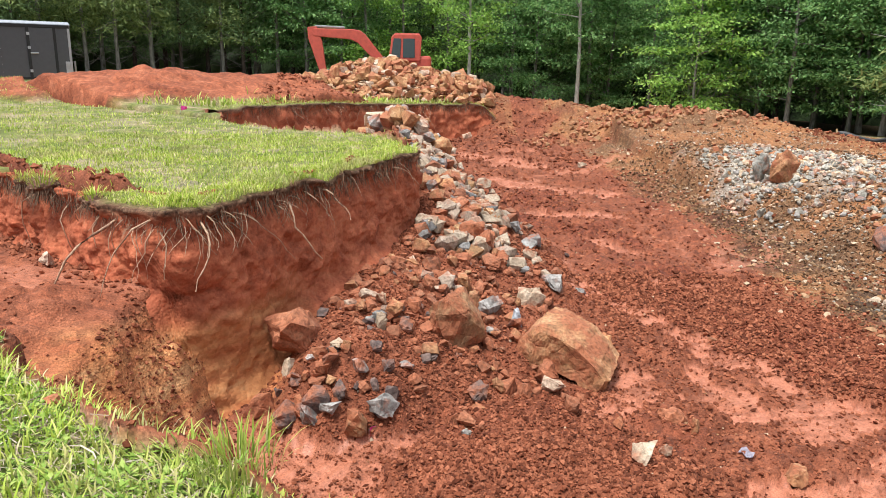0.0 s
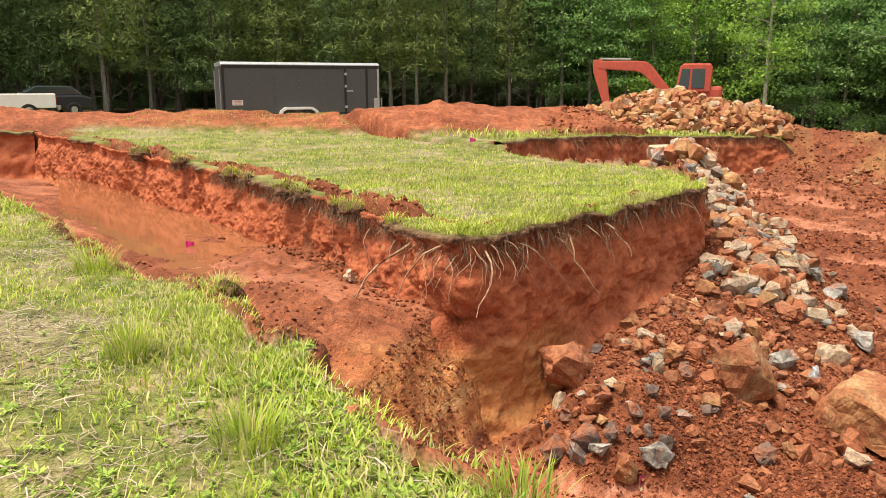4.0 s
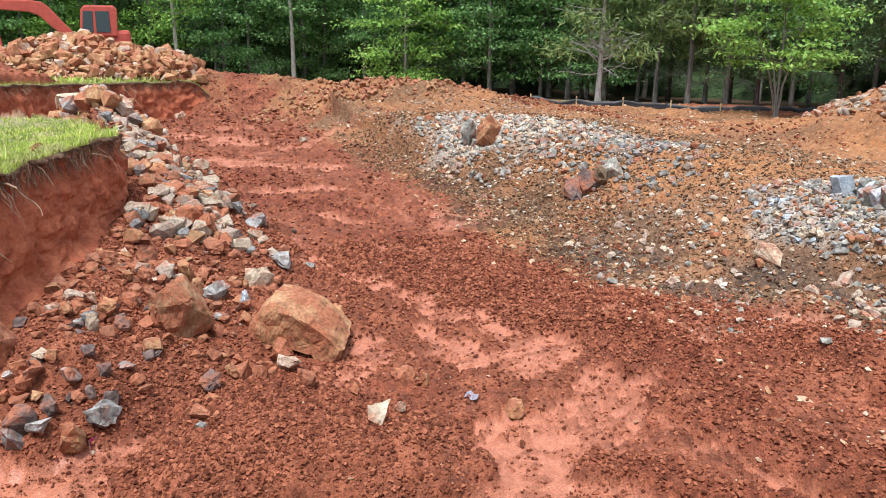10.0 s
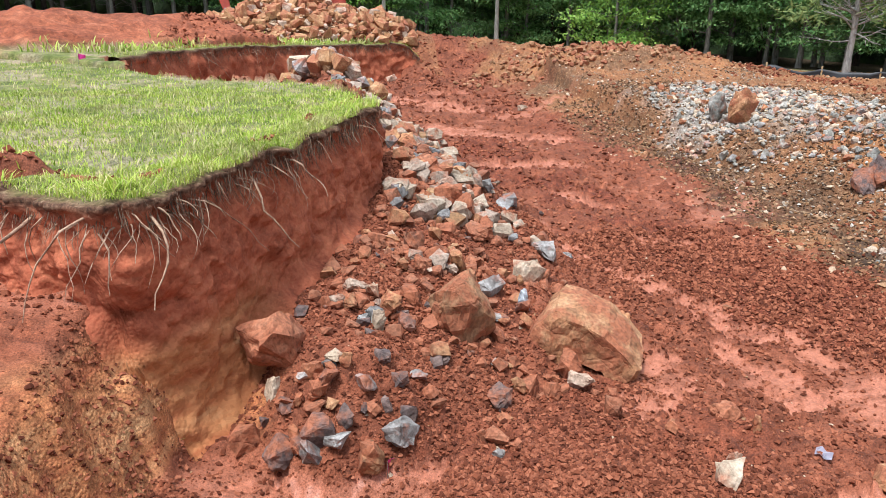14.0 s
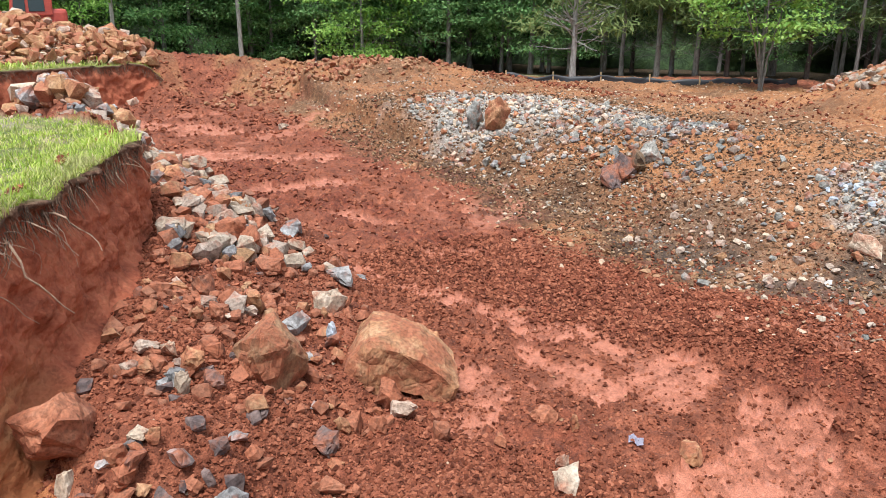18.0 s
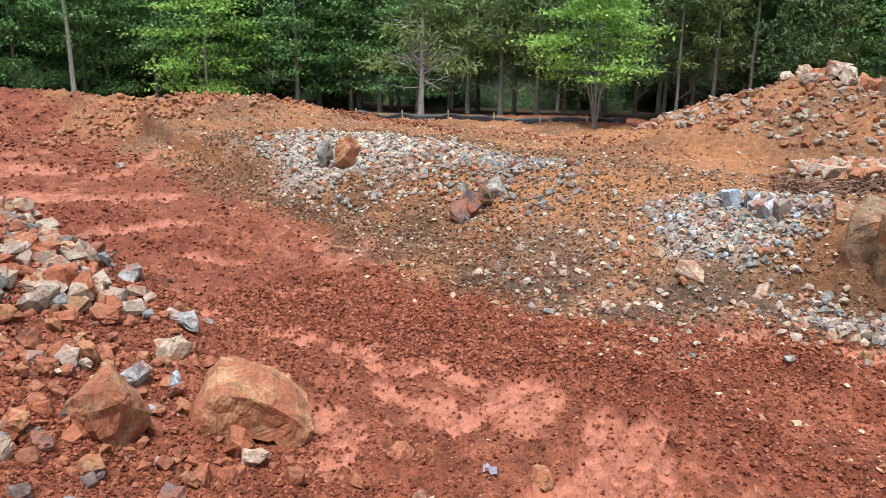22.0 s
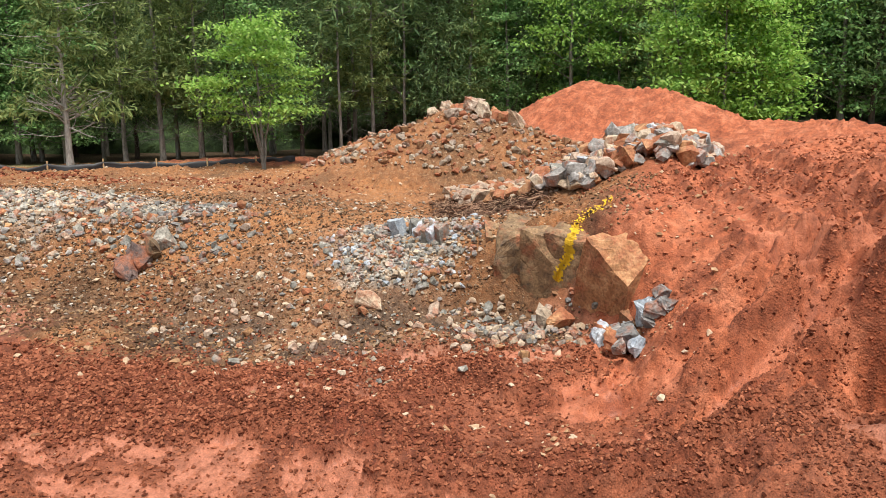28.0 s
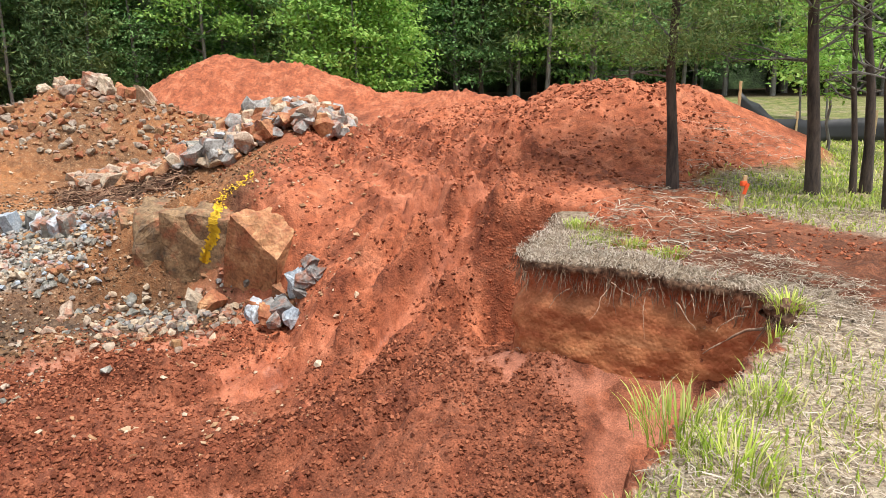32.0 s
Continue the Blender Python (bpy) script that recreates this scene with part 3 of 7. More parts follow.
SOIL = ground_material()
XS = spread([(-400, -120, 40), (-120, -40, 8), (-40, -16, 0.8), (-16, -6, 0.22), (-6, -3, 0.05), (-3, -2, 0.03), (-2, 8.6, 0.024), (8.6, 11, 0.034), (11, 17, 0.065), (17, 20, 0.11), (20, 32, 0.18), (32, 60, 1.3), (60, 120, 8), (120, 400, 40)])
YS = spread([(-300, -60, 30), (-60, -12, 4), (-12, -3, 0.3), (-3, 0.4, 0.06), (0.4, 10, 0.026), (10, 13, 0.04), (13, 24, 0.085), (24, 38, 0.2), (38, 60, 1.1), (60, 120, 8), (120, 400, 40)])
ground = tagged(new("ground", grid_mesh("ground", XS, YS, SOIL)), "red clay dig with turf banks and spoil", "ground", kind="structure")


def part(name, bm, material_made, parent=None, label="", smooth=False):
    """Links a bmesh or a mesh as one object under a thing or a part."""
    if isinstance(bm, bmesh.types.BMesh):
        me = bpy.data.meshes.new(name)
        bm.to_mesh(me)
        bm.free()
    else:
        me = bm
    if smooth:
        me.polygons.foreach_set("use_smooth", np.ones(len(me.polygons), bool))
    if material_made and not me.materials:
        me.materials.append(material_made)
    ob = new(name, me)
    ob.parent = parent
    return tagged(ob, label)


def raw_mesh(name, co, faces, smooth=False):
    """A mesh from an array of places and an array of equal-sided faces."""
    me = bpy.data.meshes.new(name)
    co, faces = np.asarray(co, np.float32), np.asarray(faces, np.int32)
    me.vertices.add(len(co))
    me.vertices.foreach_set("co", co.ravel())
    me.loops.add(faces.size)
    me.loops.foreach_set("vertex_index", faces.ravel())
    me.polygons.add(len(faces))
    me.polygons.foreach_set("loop_start", np.arange(len(faces), dtype=np.int32) * faces.shape[1])
    me.polygons.foreach_set("use_smooth", np.full(len(faces), smooth))
    me.update(calc_edges=True)
    return me


def wall_material():
    m, t, b = material("cut_clay")
    p = where(t)
    depth = attr(t, "depth")
    mid, fine = noise_node(t, p, 3.0, 5, 0.65), noise_node(t, p, 24, 5, 0.7)
    red = ramp_node(t, mid, [(0.3, (0.22, 0.056, 0.028)), (0.5, (0.39, 0.108, 0.053)), (0.72, (0.52, 0.175, 0.086))])
    red = mix(t, ramp_node(t, fine, [(0.4, (0, 0, 0)), (0.75, (0.4, 0.4, 0.4))]), red, (0.42, 0.165, 0.085))
    stretch = t.nodes.new("ShaderNodeMapping")
    stretch.inputs["Scale"].default_value = (0.8, 0.8, 5.0)
    t.links.new(p, stretch.inputs[0])
    band = noise_node(t, stretch.outputs[0], 1.6, 4, 0.6)
    ochre = ramp_node(t, band, [(0.35, (0.4, 0.14, 0.055)), (0.55, (0.54, 0.25, 0.1)), (0.7, (0.64, 0.38, 0.18))])
    c = mix(t, attr(t, "ochre"), red, ochre)
    sod = ramp_node(t, fine, [(0.35, (0.05, 0.028, 0.018)), (0.55, (0.14, 0.075, 0.045)), (0.72, (0.28, 0.2, 0.13))])
    edge = t.nodes.new("ShaderNodeMath")
    edge.operation = "MULTIPLY_ADD"
    edge.inputs[1].default_value, edge.inputs[2].default_value = 0.14, -0.07
    t.links.new(mid, edge.inputs[0])
    deep = t.nodes.new("ShaderNodeMath")
    deep.operation = "ADD"
    t.links.new(depth, deep.inputs[0])
    t.links.new(edge.outputs[0], deep.inputs[1])
    c = mix(t, ramp_node(t, deep.outputs[0], [(0.03, (1, 1, 1)), (0.15, (0, 0, 0))]), c, sod)
    turf = ramp_node(t, mid, [(0.3, (0.08, 0.1, 0.025)), (0.55, (0.18, 0.19, 0.06)), (0.7, (0.3, 0.25, 0.14))])
    turf = mix(t, attr(t, "straw"), turf, ramp_node(t, fine, [(0.35, (0.1, 0.065, 0.04)), (0.6, (0.3, 0.24, 0.17))]))
    c = mix(t, attr(t, "turf"), c, turf)
    t.links.new(c, b.inputs["Base Color"])
    b.inputs["Specular IOR Level"].default_value = 0.2
    crumbs = t.nodes.new("ShaderNodeTexVoronoi")
    crumbs.inputs["Scale"].default_value = 30
    t.links.new(p, crumbs.inputs["Vector"])
    lumpy = mix(t, 0.5, ramp_node(t, crumbs.outputs["Distance"], [(0.0, (1, 1, 1)), (0.7, (0, 0, 0))]), noise_node(t, p, 14, 3, 0.65))
    bump(t, b, lumpy, 0.7, 0.014)
    t.links.new(mix(t, 1.0, c, ramp_node(t, crumbs.outputs["Color"], [(0.1, (0.84, 0.82, 0.8)), (0.9, (1.12, 1.12, 1.12))]), "MULTIPLY"), b.inputs["Base Color"])
    return m


CLAY = wall_material()


def resample(line, d):
    out = []
    for (ax, ay), (bx, by) in zip(line, line[1:]):
        n = max(1, int(math.dist((ax, ay), (bx, by)) / d))
        out += [(ax + (bx - ax) * k / n, ay + (by - ay) * k / n) for k in range(n)]
    return np.array(out + [line[-1]])


def wall_line(line, side, d):
    """Points along a wall's top edge and the way out of the wall at each (side 1: to the right of the line)."""
    p = resample(line, d)
    k = max(1, int(0.25 / d))
    pad = np.concatenate([np.repeat(p[:1], k, 0), p, np.repeat(p[-1:], k, 0)])
    p = np.stack([np.convolve(pad[:, n], np.ones(2 * k + 1) / (2 * k + 1), "valid") for n in (0, 1)], 1)
    t = np.gradient(p, axis=0)
    t /= np.linalg.norm(t, axis=1)[:, None]
    return p, np.stack([t[:, 1], -t[:, 0]], 1) * side


def cut_bank(name, label, line, side, d, lean, ochre_from, seed, sod=0.05, top=None, turf=1.0, bare=None, ochre_to=None, fold=0.09, ochre_by=0.85, fade=0.0, follow=False, straw=0.0, heaped=1.0, coarse=1.0):
    p, out = wall_line(line, side, d)
    s = np.concatenate([[0], np.cumsum(np.linalg.norm(np.diff(p, axis=0), axis=1))])
    inner = p - out * 0.5
    head = ground_level(p[:, 0], p[:, 1]) + heaped * piles(inner[:, 0], inner[:, 1]) if top is None else np.full(len(p), top)
    if follow:
        head = surface(inner[:, 0], inner[:, 1], False) + 0.02
    foot_at = p + out * 0.45
    foot = surface(foot_at[:, 0], foot_at[:, 1], False) - 0.18
    rows, depths = [], []
    head = head + 0.035 * rough(s * 2.2, s * 0, 3, seed)
    if fade:
        head = head + (foot - 0.1 - head) * step(s[-1] - fade, s[-1], s)
    loose = 0 * s
    if bare:
        loose = step(bare + 0.1, bare - 0.5, s + 0.5 * lump(s * 1.6, s * 0, seed)) * step(-0.55, -0.2, lump(s * 1.1, s * 0, seed + 2))
    for inside in (0.85, 0.4, 0.1):
        at = p - out * inside
        level = surface(at[:, 0], at[:, 1], False) - 0.02 if follow else head + 0.03 - 0.07 * (inside > 0.5) - 0.2 * loose
        rows.append(np.column_stack([at, level]))
        depths.append(np.zeros(len(p)) if turf else np.full(len(p), 1.0))
    tall = np.maximum(head - foot, 0.05)
    n = max(8, int(tall.max() / d))
    for k in range(n + 1):
        v = (k / n) ** 1.15
        dep = v * tall
        z = head - dep
        o = sod * (0.7 + 0.8 * lump(s * 7, s * 0, seed + 4)) * np.exp(-((dep - 0.03) / 0.04) ** 2) - 0.05 * np.exp(-((dep - 0.22) / 0.12) ** 2) + lean * np.clip(dep - 0.1, 0, 9)
        o = o + fold * rough(s * 1.1, z * 1.3, 3, seed + 3) + coarse * 0.055 * rough(s * 5, z * 5, 4, seed + 5, 0.6) * (dep > 0.05)
        o = o + coarse * (0.014 * cells(s * 6, z * 6, seed + 7) + 0.018 * cells(s * 13, z * 13, seed + 8) + 0.02 * rough(s * 11, z * 11, 3, seed + 14, 0.7)) * step(0.1, 0.3, dep) + 0.25 * step(0.75, 1.0, v) ** 2
        o = o - coarse * (0.06 * step(0.25, 0.6, rough(s * 2.6, z * 3.4, 4, seed + 11, 0.6)) - 0.012 * cells(s * 3.3, z * 4.2, seed + 12) + 0.03 * np.abs(rough(s * 4.5, z * 0.9, 3, seed + 13))) * step(0.12, 0.3, dep) * (1 - 0.6 * step(0.9, 1.3, dep))
        ragged = (0.06 * lump(s * 9, dep * 0, seed + 9) + 0.04 * lump(s * 21, dep * 0, seed + 10)) * np.exp(-((dep / 0.12) ** 2))
        rows.append(np.column_stack([p + out * (o + ragged)[:, None], z]))
        depths.append(dep + (1e-3 if turf else 1.0))
    co = np.concatenate(rows)
    nx, ny = len(p), len(rows)
    i = (np.arange(ny - 1)[:, None] * nx + np.arange(nx - 1)).ravel()
    quads = np.stack([i, i + 1, i + nx + 1, i + nx], 1)
    if side > 0:
        quads = quads[:, ::-1]
    me = raw_mesh(name, co, quads, True)
    dep = np.concatenate(depths)
    low = step(ochre_from + 0.25, ochre_from - 0.25, co[:, 2] + 0.3 * rough(np.tile(s, ny) * 0.8, co[:, 2], 2, seed))
    if ochre_to:
        low = low * np.tile(step(ochre_to + 0.7, ochre_to - 0.7, s), ny)
    green = np.where(np.arange(len(co)) < 3 * nx, turf, 0.0)
    if bare:
        crumbled = np.tile(loose, ny)
        dep, green = dep + crumbled, green * (1 - crumbled)
    for key, v in (("depth", dep), ("ochre", low * ochre_by), ("turf", green), ("straw", np.full(len(co), straw))):
        me.attributes.new(key, "FLOAT", "POINT").data.foreach_set("value", v.astype(np.float32))
    return tagged(part(name, me, CLAY, None, label), category="cut bank", kind="structure"), p, out, s, head


CORNER = sum(math.dist(a, b) for a, b in zip(WALL_TRENCH, WALL_TRENCH[1:]))
BANK_BLOCK = cut_bank("cut_bank_block", "cut faces of red clay under the turf block", WALL_TRENCH[:-1] + WALL_BLOCK + [(-0.55, 12.6)], 1, 0.03, 0.1, -1.15, 11, coarse=0.65, bare=CORNER - 0.7, ochre_to=CORNER + 1.3)
BANK_END = cut_bank("cut_bank_end", "red clay face closing the trench", WALL_END, 1, 0.1, 0.12, -9, 66, 0.03)
BANK_RIGHT = cut_bank("cut_bank_right", "orange clay face under straw-covered turf", WALL_RIGHT, -1, 0.035, 0.04, -0.2, 44, fold=0.05, ochre_by=0.5, straw=1.0, coarse=0.35)
BANK_FAR = cut_bank("cut_bank_far", "far red clay face under a strip of turf", WALL_FAR, 1, 0.08, 0.15, -9, 55, 0.03, fade=1.8, heaped=0.0)


def tube(points, radii, sides=5):
    """A tapered tube along points: places and faces of an array mesh."""
    pts = [Vector(q) for q in points]
    co, faces = [], []
    for n, q in enumerate(pts):
        along = (pts[min(n + 1, len(pts) - 1)] - pts[max(n - 1, 0)]).normalized()
        a = along.orthogonal().normalized()
        b = along.cross(a)
        for k in range(sides):
            w = 2 * math.pi * k / sides
            co.append(q + radii[n] * (a * math.cos(w) + b * math.sin(w)))
    for n in range(len(pts) - 1):
        for k in range(sides):
            u, v = n * sides + k, n * sides + (k + 1) % sides
            faces.append((u, v, v + sides, u + sides))
    return co, faces


def joined(tubes):
    co, faces, base = [], [], 0
    for c, f in tubes:
        co += c
        faces += [tuple(base + i for i in q) for q in f]
        base += len(c)
    return co, faces


def bark(name, dark, light, scale=14):
    m, t, b = material(name, 0.95)
    p = where(t)
    st = t.nodes.new("ShaderNodeMapping")
    st.inputs["Scale"].default_value = (1, 1, 0.25)
    t.links.new(p, st.inputs[0])
    n = noise_node(t, st.outputs[0], scale, 5, 0.7)
    t.links.new(ramp_node(t, n, [(0.35, dark), (0.65, light)]), b.inputs["Base Color"])
    bump(t, b, n, 0.8, 0.02)
    return m


ROOT_BARK = bark("root_bark", (0.24, 0.13, 0.08), (0.52, 0.36, 0.24), 30)


def roots(bank, count, length, spots, seed):
    ob, p, out, s, head = bank
    rng = random.Random(seed)
    for _ in range(count):
        at = min(max(rng.choice(spots) + rng.gauss(0, 0.28), 0), s[-1])
        i = int(np.searchsorted(s, at).clip(0, len(p) - 1))
        long = length * rng.uniform(0.3, 1.1) * (1.4 if rng.random() < 0.15 else 0.8)
        x, y, z = p[i][0] + out[i][0] * 0.02, p[i][1] + out[i][1] * 0.02, head[i] - rng.uniform(0.06, 0.2)
        run = Vector((out[i][0], out[i][1], 0)) * rng.uniform(0.3, 0.9) + Vector((-out[i][1], out[i][0], 0)) * rng.gauss(0, 0.9)
        run.z = rng.uniform(-0.3, 0.1)
        pts, q, n = [], Vector((x, y, z)), 8
        for k in range(n):
            pts.append(q.copy())
            run = run.normalized() + Vector((rng.gauss(0, 0.3), rng.gauss(0, 0.3), -0.28 + rng.gauss(0, 0.15)))
            q = q + run.normalized() * long / n
        r = rng.uniform(0.004, 0.009) * (1.6 if long > length * 0.9 else 1) * (1.35 if length > 1.22 else 1)
        co, f = tube(pts, [r * (1 - 0.8 * k / n) for k in range(n)], 5)
        part("root", raw_mesh("root", co, f, True), ROOT_BARK, ob)


roots(BANK_BLOCK, 70, 0.75, [CORNER + k for k in (-4.0, -2.3, -1.5, -0.9, -0.5, -0.3, -0.15, 0, 0.05, 0.1, 0.2, 0.4, 0.7, 1.1, 1.6, 2.2, 3.2, 4.2)], 5)
roots(BANK_BLOCK, 13, 1.25, [CORNER + k for k in (-0.7, -0.5, -0.35, -0.25, -0.15, 0.05, 0.15, 0.3)], 15)
roots(BANK_RIGHT, 16, 0.55, [0.5, 0.8, 1.1, 1.4, 1.7, 2.0, 2.3, 2.5], 7)
roots(BANK_FAR, 30, 1.2, [2.0, 4.0, 5.5, 6.5, 8.0, 10.0, 12.0], 8)


# ---- rock ----
def rock_material(name, dark, main, light, dirt=0.45):
    m, t, b = material(name, 0.85)
    tc = t.nodes.new("ShaderNodeTexCoord").outputs["Object"]
    p = where(t)
    rnd = t.nodes.new("ShaderNodeObjectInfo").outputs["Random"]
    n = noise_node(t, p, 5, 6, 0.65)
    c = ramp_node(t, n, [(0.3, dark), (0.5, main), (0.7, light)])
    shade = ramp_node(t, rnd, [(0.0, (0.62, 0.62, 0.62)), (1.0, (1.15, 1.1, 1.05))])
    c = mix(t, 1.0, c, shade, "MULTIPLY")
    soil = ramp_node(t, noise_node(t, p, 2.6, 5, 0.7), [(0.53 - 0.2 * dirt, (0, 0, 0)), (0.7 - 0.3 * dirt, (0.9, 0.9, 0.9))])
    c = mix(t, soil, c, (0.3, 0.1, 0.045))
    fleck = ramp_node(t, noise_node(t, p, 26, 3, 0.7), [(0.3, (0.55, 0.53, 0.5)), (0.5, (1, 1, 1)), (0.7, (1.35, 1.35, 1.35))])
    c = mix(t, 1.0, c, fleck, "MULTIPLY")
    t.links.new(c, b.inputs["Base Color"])
    crack = t.nodes.new("ShaderNodeTexVoronoi")
    crack.feature = "DISTANCE_TO_EDGE"
    crack.inputs["Scale"].default_value = 4.5
    t.links.new(mix(t, 0.12, p, noise_node(t, p, 3, 4, 0.7)), crack.inputs["Vector"])
    split = ramp_node(t, crack.outputs["Distance"], [(0.0, (0, 0, 0)), (0.05, (1, 1, 1))])
    bump(t, b, mix(t, 0.25, noise_node(t, p, 16, 4, 0.65), split), 0.7, 0.022)
    return m


ROCKS = {
    "T": (rock_material("tan_rock", (0.2, 0.095, 0.045), (0.4, 0.2, 0.092), (0.55, 0.34, 0.185), 0.5), "angular tan sandstone-coloured rock"),
    "W": (rock_material("cream_rock", (0.33, 0.25, 0.17), (0.5, 0.4, 0.29), (0.64, 0.55, 0.43), 0.12), "pale cream angular rock"),
    "P": (rock_material("dusty_rock", (0.3, 0.21, 0.15), (0.44, 0.34, 0.26), (0.57, 0.48, 0.39), 0.15), "dusty pinkish-grey rock"),
    "G": (rock_material("grey_rock", (0.11, 0.105, 0.1), (0.27, 0.262, 0.25), (0.45, 0.45, 0.44), 0.2), "blue-grey broken rock"),
    "B": (rock_material("blue_rock", (0.25, 0.3, 0.36), (0.4, 0.46, 0.52), (0.6, 0.65, 0.7), 0.0), "pale blue-grey rock"),
    "D": (rock_material("dark_rock", (0.06, 0.045, 0.045), (0.14, 0.1, 0.09), (0.25, 0.17, 0.14), 0.25), "dark brown-grey rock"),
    "R": (rock_material("red_rock", (0.2, 0.07, 0.035), (0.31, 0.12, 0.06), (0.4, 0.19, 0.11), 0.5), "rock coated in red clay"),
    "O": (rock_material("ochre_rock", (0.22, 0.11, 0.045), (0.36, 0.2, 0.09), (0.5, 0.33, 0.18), 0.35), "ochre-brown rock"),
    "K": (rock_material("stained_bedrock", (0.09, 0.065, 0.045), (0.23, 0.145, 0.075), (0.36, 0.25, 0.14), 0.12), "stained brown bedrock"),
    "C": (rock_material("clay_red_bedrock", (0.17, 0.08, 0.04), (0.33, 0.165, 0.075), (0.45, 0.28, 0.15), 0.25), "clay-red bedrock"),
    "Q": (rock_material("green_grey_rock", (0.13, 0.13, 0.112), (0.255, 0.25, 0.22), (0.45, 0.445, 0.4), 0.15), "green-grey crushed rock"),
}


def rock_shape(seed, points=16, flat=1.0):
    rng = random.Random(seed)
    bm = bmesh.new()
    for _ in range(points):
        v = Vector((rng.gauss(0, 1), rng.gauss(0, 1), rng.gauss(0, 1))).normalized()
        v = v / max(abs(v.x), abs(v.y), abs(v.z)) ** 0.45
        bm.verts.new(v * rng.uniform(0.75, 1.0))
    lo = [min(v.co[a] for v in bm.verts) for a in range(3)]
    hi = [max(v.co[a] for v in bm.verts) for a in range(3)]
    for v in bm.verts:
        v.co = Vector([(v.co[a] - lo[a]) / (hi[a] - lo[a]) - 0.5 for a in range(3)])
        v.co.z *= flat
    bmesh.ops.convex_hull(bm, input=bm.verts)
    loose = [v for v in bm.verts if not v.link_faces]
    bmesh.ops.delete(bm, geom=loose, context="VERTS")
    bmesh.ops.recalc_face_normals(bm, faces=bm.faces)
    me = bpy.data.meshes.new("rock")
    bm.to_mesh(me)
    bm.free()
    return me


SHAPES = {c: [rock_shape(100 * k + ord(c), 13 + k % 7, 0.95) for k in range(10)] for c in ROCKS}
for c, meshes in SHAPES.items():
    for me in meshes:
        me.materials.append(ROCKS[c][0])


def worn(me, seed):
    """The same rock with chipped faces and broken edges."""
    bm = bmesh.new()
    bm.from_mesh(me)
    bmesh.ops.subdivide_edges(bm, edges=bm.edges, cuts=2, use_grid_fill=True)
    bmesh.ops.triangulate(bm, faces=bm.faces)
    for v in bm.verts:
        s = v.co + Vector((seed, 0, 0))
        v.co = v.co * (1 + 0.2 * noise.noise(s * 1.8) + 0.34 * (abs(noise.noise(s * 3.6)) - 0.2) + 0.09 * noise.noise(s * 8))
    out = me.copy()
    bm.to_mesh(out)
    bm.free()
    return out


WORN = {c: [worn(me, 3 * k + ord(c)) for k, me in enumerate(meshes)] for c, meshes in SHAPES.items()}


def rock(x, y, wide, tall, c, rng, group, sunk=0.22, z=None):
    me = rng.choice(WORN[c])
    ob = new("rock", me)
    size = (wide, wide * rng.uniform(0.65, 1.0), tall * 1.1)
    base = height(x, y) if z is None else z
    turn = Euler((rng.gauss(0, 0.22), rng.gauss(0, 0.22), rng.uniform(0, 6.28)))
    ob.matrix_world = Matrix.LocRotScale((x, y, base + size[2] * (0.5 - sunk)), turn, size)
    word = "large " if wide > 0.45 else "small " if wide < 0.16 else ""
    tagged(ob, word + ROCKS[c][1] + " on " + group[1], "rock", group[0])
    return ob


ON_MOUND = ("rocks of the spoil mound", "the red spoil mound")
IN_PIT = ("stones on the pit floor", "the red clay pit floor")
rng = random.Random(3)
FRONT = [(1.22, 9.83, 0.40, 0.40, "W"), (1.62, 10.69, 0.47, 0.28, "G"), (0.61, 9.09, 0.28, 0.27, "G"), (0.96, 8.87, 0.17, 0.27, "B"),
         (0.90, 8.79, 0.17, 0.19, "D"), (1.04, 8.45, 0.30, 0.27, "R"), (1.37, 8.45, 0.19, 0.19, "G"), (1.24, 8.07, 0.30, 0.26, "R"),
         (1.26, 7.76, 0.26, 0.22, "P"), (0.42, 7.51, 0.26, 0.21, "D"), (0.63, 7.75, 0.19, 0.16, "T"), (0.75, 7.76, 0.22, 0.22, "R")]
FOOT = [(0.92, 7.57, 0.18, 0.18, "R"), (-0.56, 6.72, 0.31, 0.25, "G"), (-0.48, 6.85, 0.14, 0.15, "D"), (-0.82, 6.52, 0.24, 0.27, "T"),
        (-1.26, 6.58, 0.25, 0.20, "G"), (-1.52, 6.70, 0.29, 0.23, "D"), (-1.81, 6.98, 0.28, 0.29, "R"), (-1.17, 6.70, 0.27, 0.23, "D"),
        (-0.99, 6.78, 0.17, 0.18, "D"), (-1.36, 6.72, 0.15, 0.12, "D"), (-1.60, 7.24, 0.15, 0.23, "W")]
MIDDLE = [(-1.05, 7.23, 0.17, 0.10, "W"), (-0.97, 7.16, 0.11, 0.13, "T"), (-1.12, 7.20, 0.14, 0.09, "G"), (-0.54, 8.13, 0.24, 0.25, "T"),
          (-0.68, 7.84, 0.13, 0.26, "W"), (-0.71, 8.28, 0.16, 0.16, "W"), (-0.86, 8.47, 0.22, 0.13, "P"), (-0.44, 8.07, 0.13, 0.11, "G"),
          (0.28, 9.49, 0.26, 0.28, "T"), (-0.17, 9.82, 0.32, 0.28, "R"), (-0.32, 10.36, 0.27, 0.23, "T"), (1.03, 11.27, 0.30, 0.25, "P")]
